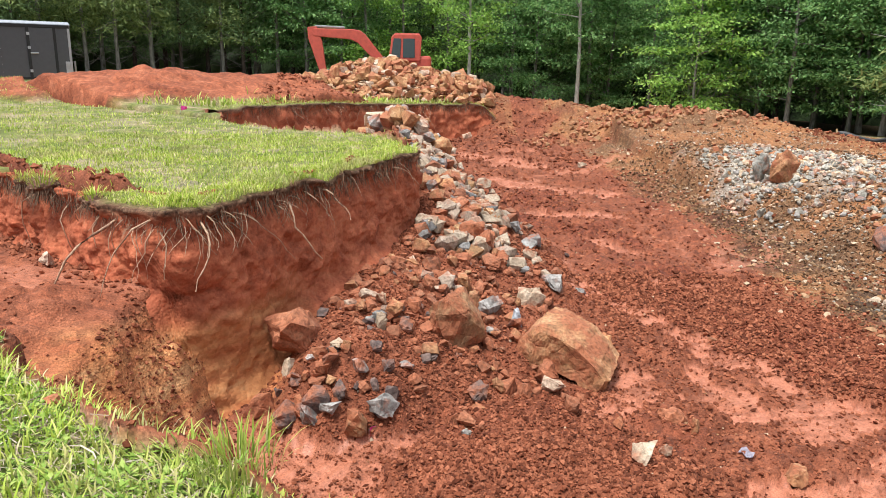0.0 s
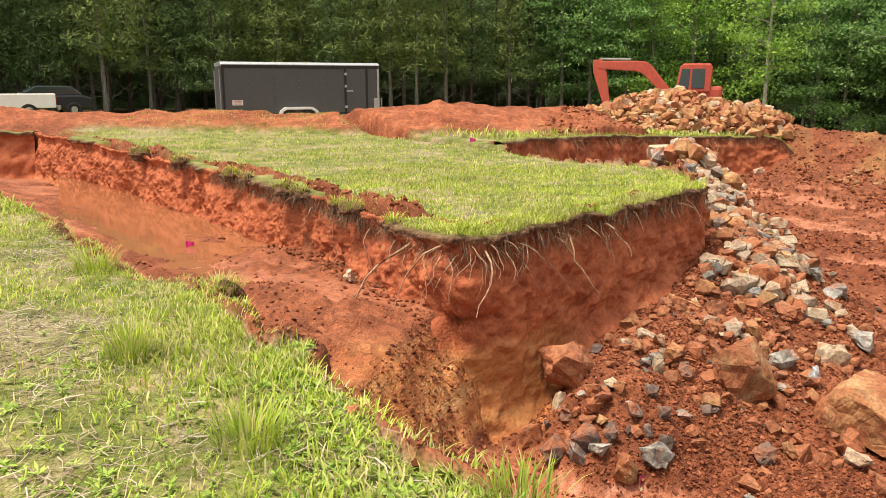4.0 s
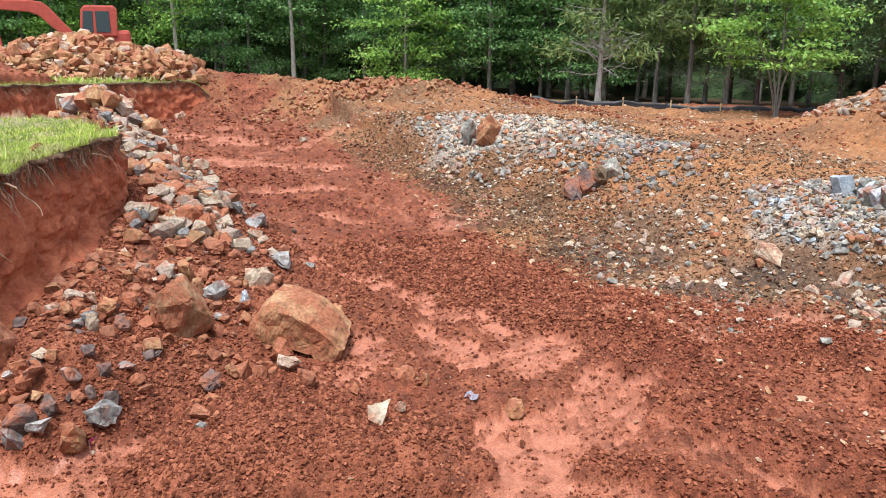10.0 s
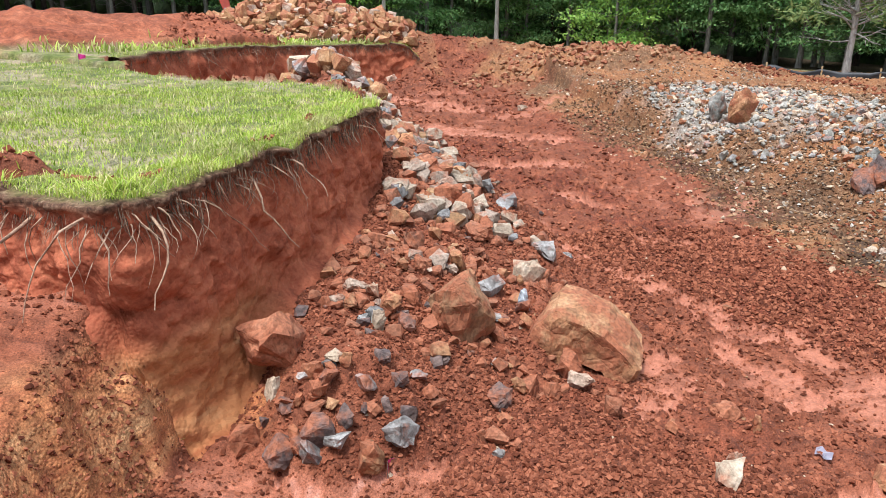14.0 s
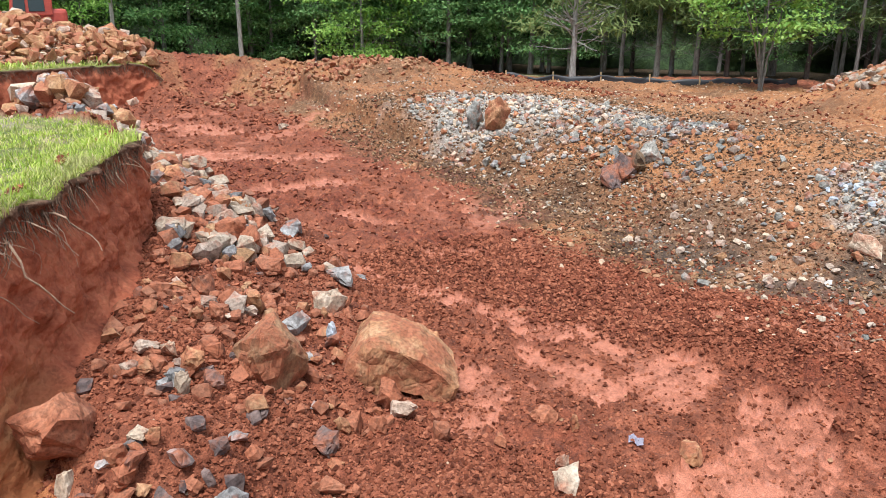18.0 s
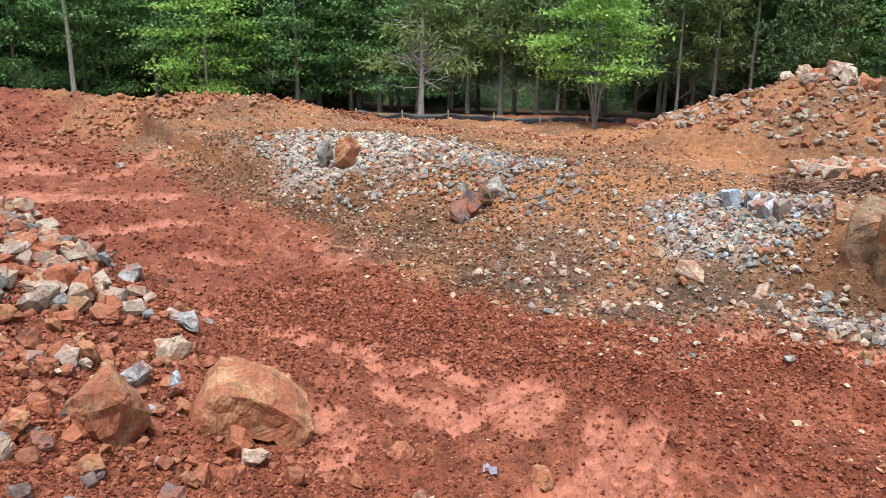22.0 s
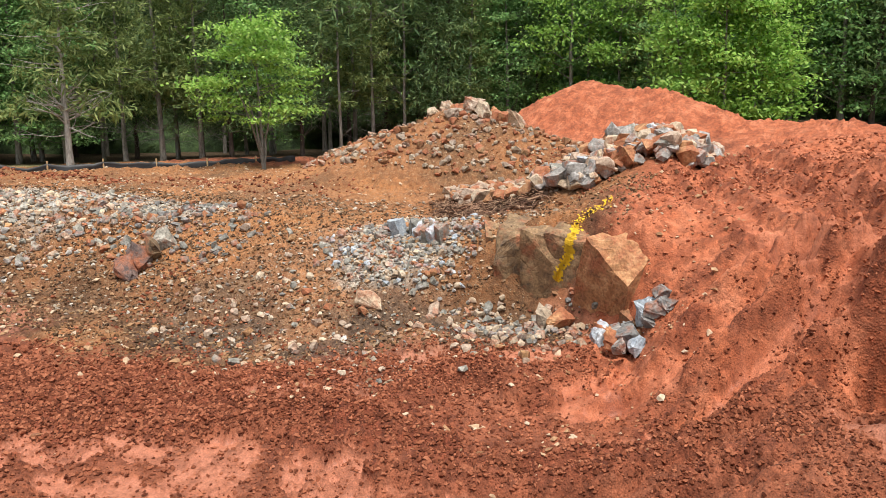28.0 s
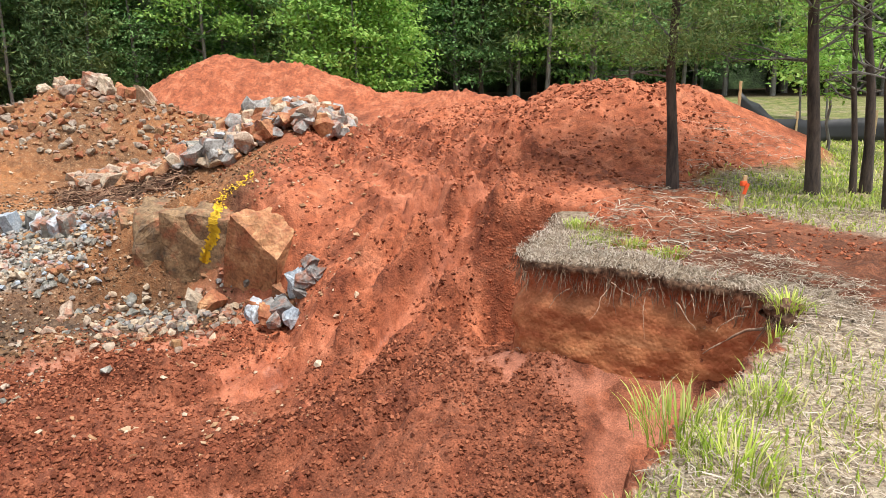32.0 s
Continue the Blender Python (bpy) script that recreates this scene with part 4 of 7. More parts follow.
UPPER = [(1.49, 12.53, 0.36, 0.18, "G"), (0.74, 10.62, 0.36, 0.24, "R"), (0.30, 10.40, 0.24, 0.20, "R"), (0.04, 9.48, 0.25, 0.18, "R"),
         (-0.15, 9.08, 0.20, 0.17, "R"), (-0.26, 9.37, 0.21, 0.15, "R"), (0.05, 9.25, 0.22, 0.20, "P"), (0.52, 9.80, 0.22, 0.19, "R"),
         (-0.64, 9.75, 0.22, 0.16, "R"), (0.15, 11.37, 0.29, 0.25, "T"), (0.52, 11.75, 0.30, 0.26, "P"), (-0.31, 8.35, 0.2, 0.17, "R")]
for row in FRONT + FOOT + MIDDLE + UPPER:
    rock(*row, rng, ON_MOUND)
FLOOR = [(2.24, 11.55, 0.19, 0.16, "G"), (2.15, 6.44, 0.17, 0.13, "W"), (1.79, 6.87, 0.14, 0.11, "T"), (2.40, 7.06, 0.32, 0.20, "R"),
         (2.54, 6.81, 0.12, 0.16, "T"), (1.75, 5.84, 0.22, 0.22, "W"), (1.37, 7.20, 0.17, 0.20, "R"), (3.21, 6.04, 0.25, 0.16, "T"),
         (3.62, 9.45, 0.15, 0.11, "T"), (4.40, 24.0, 0.3, 0.2, "W"), (5.7, 17.4, 0.25, 0.2, "T"), (0.95, 32.0, 0.5, 0.4, "P")]
for row in FLOOR:
    rock(*row, rng, IN_PIT)
tagged(rock(-4.27, 7.78, 0.16, 0.16, "P", rng, IN_PIT), "small pinkish-grey stone on the muddy trench floor", group="stones in the trench")
tagged(rock(-1.72, 3.08, 0.08, 0.06, "T", rng, IN_PIT), "small tan stone on the grassy bank", group="stones on the bank")


def boulder(label, x, y, size, turn, seed, c, sunk):
    """A large worn block with chipped faces."""
    bm = bmesh.new()
    src = rock_shape(seed, 26)
    bm.from_mesh(src)
    bmesh.ops.subdivide_edges(bm, edges=bm.edges, cuts=5, use_grid_fill=True)
    bmesh.ops.triangulate(bm, faces=bm.faces)
    for v in bm.verts:
        q = Vector(v.co)
        s = q + Vector((seed, 0, 0))
        a = noise.noise(s * 1.7) * 0.16 + (abs(noise.noise(s * 3.4)) - 0.2) * 0.24 + noise.noise(s * 9) * 0.04 + noise.noise(s * 20) * 0.018
        v.co = q * (1 + a)
    ob = part("boulder", bm, ROCKS[c][0], None, label)
    ob.matrix_world = Matrix.LocRotScale((x, y, height(x, y) + size[2] * (0.5 - sunk)), Euler([radians(a) for a in turn]), size)
    return tagged(ob, category="boulder", group="boulders of the spoil mound")


def ledge_boulder(label, x, y, z, turn, c):
    """A long boulder: high at one end, sloping to a jutting lip with a hollow beneath."""
    outline = [(-0.6, 0.14), (-0.5, 0.4), (-0.36, 0.62), (-0.1, 0.6), (0.18, 0.52), (0.44, 0.36), (0.62, 0.2), (0.56, 0.04), (0.38, -0.04), (0.22, 0.06), (-0.1, 0.08), (-0.4, 0.0)]
    bm = bmesh.new()
    rings = []
    for depth, grow, up in ((-0.42, 0.86, -0.02), (-0.37, 0.98, 0.0), (0.0, 1.0, 0.05), (0.32, 0.94, 0.07), (0.46, 0.7, 0.02)):
        rings.append([bm.verts.new((px * grow, depth - 0.1 * px, (pz - 0.35) * grow + 0.35 + up)) for px, pz in outline])
    n = len(outline)
    for a, b in zip(rings, rings[1:]):
        for k in range(n):
            bm.faces.new((a[k], a[(k + 1) % n], b[(k + 1) % n], b[k]))
    bm.faces.new(rings[0][::-1])
    bm.faces.new(rings[-1])
    bmesh.ops.triangulate(bm, faces=bm.faces)
    bmesh.ops.subdivide_edges(bm, edges=bm.edges, cuts=5, use_grid_fill=True)
    bmesh.ops.triangulate(bm, faces=bm.faces)
    bmesh.ops.recalc_face_normals(bm, faces=bm.faces)
    bm.normal_update()
    for v in bm.verts:
        q = v.co
        bed = noise.noise(Vector((q.x * 1.5, q.y * 1.5, q.z * 7 + q.x * 3)))
        v.co = q + v.normal * (0.05 * noise.noise(q * 2.2) + 0.03 * (abs(noise.noise(q * 4.6)) - 0.2) + 0.014 * bed + 0.012 * noise.noise(q * 13) + 0.006 * noise.noise(q * 27))
    ob = part("boulder", bm, ROCKS[c][0], None, label)
    ob.matrix_world = pose(x, y, z, 0, 6, turn)
    return tagged(ob, category="boulder", group="boulders of the spoil mound")


ledge_boulder("large tan boulder overhanging the foot of the spoil mound", 1.52, 8.5, height(1.5, 8.4) - 0.06, -22, "T")
boulder("upright tan boulder half buried in the spoil mound", 0.17, 8.3, (0.68, 0.55, 0.72), (-10, 4, 20), 12, "T", 0.2)
boulder("clay-coated block half buried under the cut wall", -1.52, 7.7, (0.66, 0.5, 0.52), (6, 8, 30), 44, "R", 0.2)
boulder("flat tan slab leaning against the large boulder", 1.98, 8.75, (0.4, 0.3, 0.36), (0, 25, 40), 21, "T", 0.15)


def strew(count, where_to, sizes, colours, seed, group, sunk=0.25, lift=0.0, flat=(0.55, 0.95)):
    """Single rocks strewn by a function that gives x, y."""
    r = random.Random(seed)
    for _ in range(count):
        x, y = where_to(r)
        w = r.triangular(*sizes)
        z = None if not lift else height(x, y) + r.uniform(0, lift)
        rock(x, y, w, w * r.uniform(*flat), r.choice(colours), r, group, sunk, z)


def heap(name, label, count, where_to, sizes, colours, seed, sunk=0.2, lift=0.0, cat="rocks"):
    """Many rocks of a far heap, joined, with real shapes."""
    r = random.Random(seed)
    forms = []
    for c in sorted(set(colours)):
        for me in SHAPES[c]:
            me.calc_loop_triangles()
            co = np.array([v.co for v in me.vertices])
            forms.append((c, co, np.array([t.vertices for t in me.loop_triangles])))
    kinds = sorted(set(colours))
    cos, tris, marks, base = [], [], [], 0
    for _ in range(count):
        x, y = where_to(r)
        w = r.triangular(*sizes)
        c = r.choice(colours)
        _, co, tri = r.choice([f for f in forms if f[0] == c])
        size = (w, w * r.uniform(0.65, 1.0), w * r.uniform(0.55, 0.95))
        m = Matrix.LocRotScale((x, y, height(x, y) + size[2] * (0.5 - sunk) + r.uniform(0, lift)), Euler((r.gauss(0, 0.3), r.gauss(0, 0.3), r.uniform(0, 6.28))), size)
        a = np.array(m)
        cos.append(co @ a[:3, :3].T + a[:3, 3])
        tris.append(tri + base)
        marks.append(np.full(len(tri), kinds.index(c)))
        base += len(co)
    me = raw_mesh(name, np.concatenate(cos), np.concatenate(tris))
    for c in kinds:
        me.materials.append(ROCKS[c][0])
    me.polygons.foreach_set("material_index", np.concatenate(marks).astype(np.int32))
    return tagged(part(name, me, None, None, label), category=cat, kind="stuff")


def along_crest(lo, hi, spread_by, shift):
    total = sum(math.dist(a, b) for a, b in zip(MOUND_CREST, MOUND_CREST[1:]))

    def pick(r):
        at = r.uniform(lo, hi) * total
        for (ax, ay), (bx, by) in zip(MOUND_CREST, MOUND_CREST[1:]):
            d = math.dist((ax, ay), (bx, by))
            if at <= d:
                k = at / d
                for _ in range(20):
                    x, y = ax + (bx - ax) * k + shift + r.gauss(0, spread_by), ay + (by - ay) * k + r.gauss(0, 0.1)
                    if off_edge(np.array([x]), np.array([y]), BLOCK)[0] > 0.3:
                        break
                return x, y
            at -= d
        return MOUND_CREST[-1]
    return pick


def in_disc(cx, cy, rx, ry, power=0.6):
    def pick(r):
        a, d = r.uniform(0, 6.283), r.random() ** power
        return cx + rx * d * math.cos(a), cy + ry * d * math.sin(a)
    return pick


strew(34, in_disc(-0.55, 6.95, 1.25, 0.38, 0.5), (0.07, 0.24, 0.11), "RRRDDRGT", 63, ON_MOUND, 0.15)
strew(22, in_disc(0.35, 7.9, 0.9, 0.8, 0.5), (0.06, 0.22, 0.1), "RRRRTDG", 64, ON_MOUND, 0.2)
strew(20, in_disc(-0.1, 9.6, 0.7, 0.9, 0.5), (0.08, 0.3, 0.13), "RRRTTP", 65, ON_MOUND, 0.2)
strew(16, in_disc(-0.75, 8.15, 0.3, 0.25, 0.5), (0.07, 0.2, 0.1), "GGQWTP", 66, ON_MOUND, 0.1)
strew(50, along_crest(0.22, 0.4, 0.42, 0.7), (0.1, 0.45, 0.16), "TTOPPPGRRWWW", 41, ON_MOUND, 0.2, 0.1)
heap("mound_rubble", "tan and grey rubble along the spoil mound", 560, along_crest(0.2, 1.0, 0.55, 0.6), (0.06, 0.42, 0.12), "TTOPPPGWWWRR", 42, 0.2, 0.1)
heap("mound_end_rubble", "tan rubble heaped at the mound's far end", 120, along_crest(0.88, 1.0, 0.7, 0.1), (0.18, 0.75, 0.3), "TTOOWPG", 43, 0.1, 0.3)
heap("mound_stones", "small clay-coated stones over the spoil mound", 700, along_crest(0.0, 0.45, 0.85, 0.6), (0.04, 0.22, 0.08), "RRRRRRTD", 44, 0.25)
heap("far_heap_rocks", "tan rocks of the spoil heap by the excavator", 800, in_disc(-2.5, 35.0, 4.7, 2.7), (0.1, 0.75, 0.2), "OOOOOTTRP", 45, 0.2, 0.1)
STONE_HEAP = ("rocks of the stone heap", "the heap of broken stone")
strew(56, in_disc(13.8, 5.5, 1.5, 1.65, 0.7), (0.14, 0.62, 0.24), "GGGQQPPWWPWB", 46, STONE_HEAP, 0.05, 0.3, (0.28, 0.7))
heap("heap_rubble", "grey and tan rubble between the heaped stones", 620, in_disc(13.8, 5.6, 1.7, 1.8), (0.1, 0.55, 0.2), "GGGTTPW", 60, 0.05, 0.15)
heap("heap_side_rubble", "tan rubble beside the stone heap", 420, in_disc(14.6, 8.0, 1.5, 1.9), (0.07, 0.5, 0.14), "WTPWPT", 47, 0.1, 0.1)
heap("ridge_rubble", "tan stones over the brown rubble ridge", 1200, in_disc(18.2, 11.9, 3.0, 4.6, 0.5), (0.05, 0.3, 0.075), "WWTPTO", 48, 0.2)
RIDGE = ("rocks on the rubble ridge", "the brown rubble ridge")
strew(22, in_disc(18.6, 11.6, 0.9, 1.9, 0.6), (0.25, 0.8, 0.4), "WWPWT", 49, RIDGE, 0.1)
heap("berm_rubble", "tan stones over the long brown berm", 500, in_disc(8.5, 29.8, 5.5, 2.6), (0.08, 0.36, 0.12), "OOTTR", 50, 0.2)
SCREE = ("rocks of the excavated slope", "the crushed-rock slope")
heap("scree_upper", "green-grey broken rock on the upper slope", 1300, in_disc(8.9, 18.6, 2.3, 4.2), (0.035, 0.24, 0.055), "QQQQGPTW", 51, 0.2)
heap("scree_middle", "green-grey broken rock on the middle slope", 420, in_disc(9.6, 14.2, 1.4, 2.8), (0.04, 0.25, 0.07), "QQQGPT", 52, 0.2)
heap("scree_lower", "blue-grey broken rock below the jutting fins", 900, in_disc(10.0, 8.5, 1.3, 1.5), (0.03, 0.17, 0.05), "QQQQGGBWO", 53, 0.15)
heap("scree_foot", "mixed stones at the foot of the slope", 330, in_disc(8.2, 8.8, 2.0, 3.8), (0.03, 0.2, 0.05), "QPWQOWP", 54, 0.25)
boulder("tall brown rock standing in the crushed-rock slope", 8.05, 17.7, (0.66, 0.55, 0.85), (0, 10, 10), 31, "T", 0.25)
boulder("grey-green rock fin in the crushed-rock slope", 7.75, 18.3, (0.6, 0.4, 0.85), (0, -12, 40), 32, "Q", 0.2)
for k in range(4):
    tagged(rock(8.0 + 0.3 * k, 13.3 - 0.05 * k, 0.48, 0.5, "DDKQ"[k], rng, SCREE, 0.25), "dark split rock slab in the crushed-rock slope")
# the rock face with a painted line, and broken rock at its foot
def crag(label, x, y, z, size, turn, seed, c):
    """A squared block of bedrock with planed, chipped faces."""
    bm = bmesh.new()
    r = random.Random(seed * 7)
    for x0 in (-0.5, 0.0, 0.5):
        for y0 in (-0.5, 0.5):
            for z0 in (-0.5, 0.15, 0.5):
                bm.verts.new((x0 + r.gauss(0, 0.05), y0 + r.gauss(0, 0.07) - 0.05 * z0, z0 + r.gauss(0, 0.06)))
    bmesh.ops.convex_hull(bm, input=bm.verts)
    bmesh.ops.delete(bm, geom=[v for v in bm.verts if not v.link_faces], context="VERTS")
    bmesh.ops.subdivide_edges(bm, edges=bm.edges, cuts=8, use_grid_fill=True)
    bmesh.ops.triangulate(bm, faces=bm.faces)
    for v in bm.verts:
        q = Vector(v.co)
        p = Vector((q.x * size[0], q.y * size[1], q.z * size[2])) + Vector((seed * 3.1, 0, 0))
        ledge = (abs(noise.noise(Vector((p.x * 2.4, p.y * 3.2, p.z * 1.2)))) - 0.2) * 0.14
        chip = (abs(noise.noise(p * 5)) - 0.2) * 0.06 + noise.noise(p * 13) * 0.02
        v.co = q * (1 + ledge + chip)
    ob = part("crag", bm, ROCKS[c][0], None, label)
    ob.matrix_world = Matrix.LocRotScale((x, y, z), Euler([radians(a) for a in turn]), size)
    return tagged(ob, category="bedrock", group="bedrock of the cut face")


FACE = [crag("squared brown bedrock stained with clay and grey", 10.3, 6.45, -1.25, (0.9, 0.62, 1.5), (0, -8, 14), 1, "K"),
        crag("squared brown bedrock beside the painted line", 10.2, 5.95, -1.27, (0.9, 0.6, 1.55), (0, -7, 8), 2, "K"),
        crag("dark bedrock carrying the painted line", 10.15, 5.4, -1.25, (0.85, 0.68, 1.6), (0, -6, -6), 3, "K"),
        crag("leaning slab of red-brown bedrock", 9.66, 4.62, -1.4, (0.8, 0.9, 1.65), (12, -14, -22), 4, "C"),
        crag("tilted red-brown bedrock wedge", 9.35, 4.05, -1.75, (0.6, 0.55, 0.9), (20, -16, -36), 5, "C"),
        crag("grey bedrock at the end of the cut face", 10.4, 6.95, -1.15, (0.5, 0.36, 1.0), (0, -14, 30), 6, "K")]
for k in range(8):
    x, y = 10.5 - 0.03 * k + rng.gauss(0, 0.06), 8.95 - 0.15 * k
    ob = crag("blue-grey rib of bedrock jutting from the slope", x, y, height(x, y) - 0.05, (0.26, rng.uniform(0.1, 0.17), rng.uniform(0.45, 0.68)), (rng.gauss(0, 10), -16, rng.gauss(15, 16)), 20 + k, "QBQBGQBQ"[k])
    ob["category"], ob["group"] = "rock", "rocks of the excavated slope"
for k, (x, y, w) in enumerate([(8.7, 4.3, 0.36), (8.75, 4.0, 0.34), (8.5, 4.1, 0.4), (8.85, 4.45, 0.3), (8.6, 4.55, 0.3), (8.55, 3.8, 0.3)]):
    rock(x, y, w, w * 1.1, "GBGGBG"[k], rng, SCREE, 0.15)
heap("face_rubble", "tan and grey rubble at the foot of the bedrock", 260, in_disc(9.0, 5.9, 0.7, 1.3), (0.03, 0.2, 0.06), "GPWQQW", 61, 0.2)
for k in range(14):
    rock(rng.gauss(8.65, 0.16), rng.gauss(4.15, 0.22), rng.uniform(0.14, 0.34), rng.uniform(0.16, 0.3), rng.choice("GBGBT"), rng, SCREE, 0.1, None if k < 7 else height(8.65, 4.15) + 0.14)
rock(9.3, 5.35, 0.4, 0.36, "T", rng, SCREE, 0.1)
rock(9.25, 5.6, 0.28, 0.36, "W", rng, SCREE, 0.1)
rock(8.28, 8.09, 0.42, 0.26, "W", rng, SCREE, 0.2)
rock(8.9, 7.3, 0.3, 0.28, "P", rng, SCREE, 0.2)


def lumps(name, label, x, y, sizes, material_made, seed, flat=0.7, cat="stones"):
    """Many small broken pieces as one mesh."""
    g = np.random.default_rng(seed)
    n = len(x)
    z = laid(x, y)[0]
    base = np.array([(1, 0, 0), (-1, 0, 0), (0, 1, 0), (0, -1, 0), (0, 0, 1), (0, 0, -1), (0.6, 0.6, 0.5), (-0.6, 0.5, 0.55)], float)
    tri = np.array([(6, 4, 0), (6, 2, 4), (6, 0, 2), (7, 4, 2), (7, 1, 4), (7, 2, 1), (1, 3, 4), (3, 0, 4), (2, 0, 5), (1, 2, 5), (3, 1, 5), (0, 3, 5)])
    co = base[None] * g.uniform(0.6, 1.1, (n, 8, 1)) * 0.5
    co = co * np.stack([g.uniform(0.7, 1.3, n), g.uniform(0.6, 1.0, n), g.uniform(0.6, 1.0, n) * flat], 1)[:, None]
    a, b = g.uniform(0, 6.283, n), g.uniform(-0.6, 0.6, n)
    ca, sa, cb, sb = np.cos(a)[:, None], np.sin(a)[:, None], np.cos(b)[:, None], np.sin(b)[:, None]
    xx, zz = co[..., 0] * cb - co[..., 2] * sb, co[..., 0] * sb + co[..., 2] * cb
    co = np.stack([xx * ca - co[..., 1] * sa, xx * sa + co[..., 1] * ca, zz], -1) * sizes[:, None, None]
    co = co + np.stack([x, y, z + sizes * flat * 0.12], 1)[:, None]
    faces = (tri[None] + 8 * np.arange(n)[:, None, None]).reshape(-1, 3)
    ob = part(name, raw_mesh(name, co.reshape(-1, 3), faces), material_made, None, label)
    return tagged(ob, category=cat, kind="stuff")


def island_material(name, stops):
    m, t, b = material(name, 0.95)
    g = t.nodes.new("ShaderNodeNewGeometry")
    c = ramp_node(t, g.outputs["Random Per Island"], stops)
    n = noise_node(t, g.outputs["Position"], 30, 4)
    c = mix(t, 1.0, c, ramp_node(t, n, [(0.3, (0.7, 0.7, 0.7)), (0.7, (1.1, 1.1, 1.1))]), "MULTIPLY")
    t.links.new(c, b.inputs["Base Color"])
    b.inputs["Specular IOR Level"].default_value = 0.2
    return m


CLODS = island_material("clay_clods", [(0.0, (0.09, 0.025, 0.012)), (0.5, (0.22, 0.068, 0.033)), (1.0, (0.38, 0.14, 0.074))])
FRESH_CLODS = island_material("fresh_clods", [(0.0, (0.14, 0.04, 0.019)), (0.5, (0.31, 0.096, 0.045)), (1.0, (0.47, 0.175, 0.093))])
BROWN_CRUMBS = island_material("brown_crumbs", [(0.0, (0.05, 0.03, 0.018)), (0.45, (0.135, 0.073, 0.037)), (0.75, (0.24, 0.125, 0.057)), (1.0, (0.38, 0.26, 0.155))])
GRAVEL = island_material("crushed_rock", [(0.0, (0.16, 0.15, 0.14)), (0.4, (0.32, 0.31, 0.28)), (0.7, (0.42, 0.36, 0.27)), (1.0, (0.6, 0.57, 0.52))])
PEBBLES = island_material("mixed_pebbles", [(0.0, (0.08, 0.05, 0.03)), (0.45, (0.19, 0.11, 0.06)), (0.7, (0.27, 0.2, 0.135)), (0.9, (0.38, 0.34, 0.28)), (1.0, (0.62, 0.57, 0.5))])
CHIPS = island_material("tan_chips", [(0.0, (0.24, 0.11, 0.055)), (0.5, (0.4, 0.24, 0.13)), (1.0, (0.6, 0.48, 0.35))])


def sown(n, x0, x1, y0, y1, seed, keep):
    """Random places in a rectangle where keep(x, y) beats chance."""
    g = np.random.default_rng(seed)
    x, y = g.uniform(x0, x1, n), g.uniform(y0, y1, n)
    k = keep(x, y) > g.random(n)
    return x[k], y[k], g.random(int(k.sum()))


def on_berm(x, y):
    return np.max([np.clip(1.15 - off_line(x, y, line)[0] / wide, 0, 1) for line, wide, tall in BERMS], axis=0)


def loose_soil(x, y):
    z, grass, tread, stone, spoil, pit = laid(x, y)
    red_floor = 1 - 0.88 * step(-0.1, 0.5, slope_foot(x, y)) * (y > 4.6) * (x < 13)
    return red_floor * (1 - grass) * (off_line(x, y, EDGE_BANK)[0] > 0.25) * (1 - 0.97 * tread) * (0.3 + 0.7 * np.maximum(step(1.4, 0.7, off_line(x, y, DARK_LANE)[0]), step(-0.2, 0.4, rough(x * 0.7, y * 0.7, 3, 71))))


x, y, u = sown(260000, -3.0, 8.5, 0.8, 12.5, 1, lambda x, y: loose_soil(x, y) * (1 - 0.75 * step(6.2, 7.0, x) * step(4.8, 4.2, y)))
lumps("clay_clods", "loose crumbs of red clay over the dig", x, y, (0.018 + 0.055 * u**3) * np.interp(np.hypot(x, y), [5, 12], [0.9, 1.5]), CLODS, 2, 0.9, "soil")
x, y, u = sown(90000, -0.6, 10.0, 1.0, 8.2, 67, lambda x, y: on_berm(x, y) * (1 - 0.9 * laid(x, y)[2]) * step(7.2, 6.4, x))
lumps("berm_clods", "crumbled dark clay pushed up between the wheel marks", x, y, 0.025 + 0.06 * u**2.5, CLODS, 68, 0.95, "soil")
x, y, u = sown(60000, -19.0, -2.4, 6.5, 20.0, 17, lambda x, y: step(0.6, 0.15, off_line(x, y, WALL_TRENCH)[0] + 0.15 * rough(x * 1.5, y * 1.5, 2, 28)) * step(-2.7, -3.3, x))
lumps("edge_clods", "loose red earth crumbled along the trench edge", x, y, 0.03 + 0.1 * u**3, CLODS, 18, 0.9, "soil")
x, y, u = sown(16000, -8.0, -1.9, 3.6, 12.0, 19, lambda x, y: 0.7 * (off_edge(x, y, TRENCH) < -0.15) * (0.25 + 0.75 * step(0.0, 0.5, rough(x, y, 3, 29))))
lumps("trench_clods", "crumbs of red clay over the trench floor", x, y, 0.015 + 0.07 * u**4, CLODS, 20, 0.8, "soil")
x, y, u = sown(34000, -2.4, 3.2, 6.3, 14.0, 15, lambda x, y: step(0.03, 0.2, mound_height(x, y)) * laid(x, y)[5])
lumps("mound_crumbs", "fine crumbs of red clay over the spoil mound", x, y, 0.012 + 0.05 * u**3, CLODS, 16, 0.85, "soil")
x, y, u = sown(40000, -6.0, 16.0, 12.0, 36.0, 3, loose_soil)
lumps("far_clods", "loose lumps of red earth over the far dig", x, y, (0.03 + 0.1 * u**3) * np.interp(y, [12, 30], [1.0, 2.0]), CLODS, 4, 0.9, "soil")
x, y, u = sown(50000, 5.5, 18.0, -2.5, 9.0, 5, lambda x, y: loose_soil(x, y) * np.interp(x, [7, 13, 18], [1, 0.7, 0.4]))
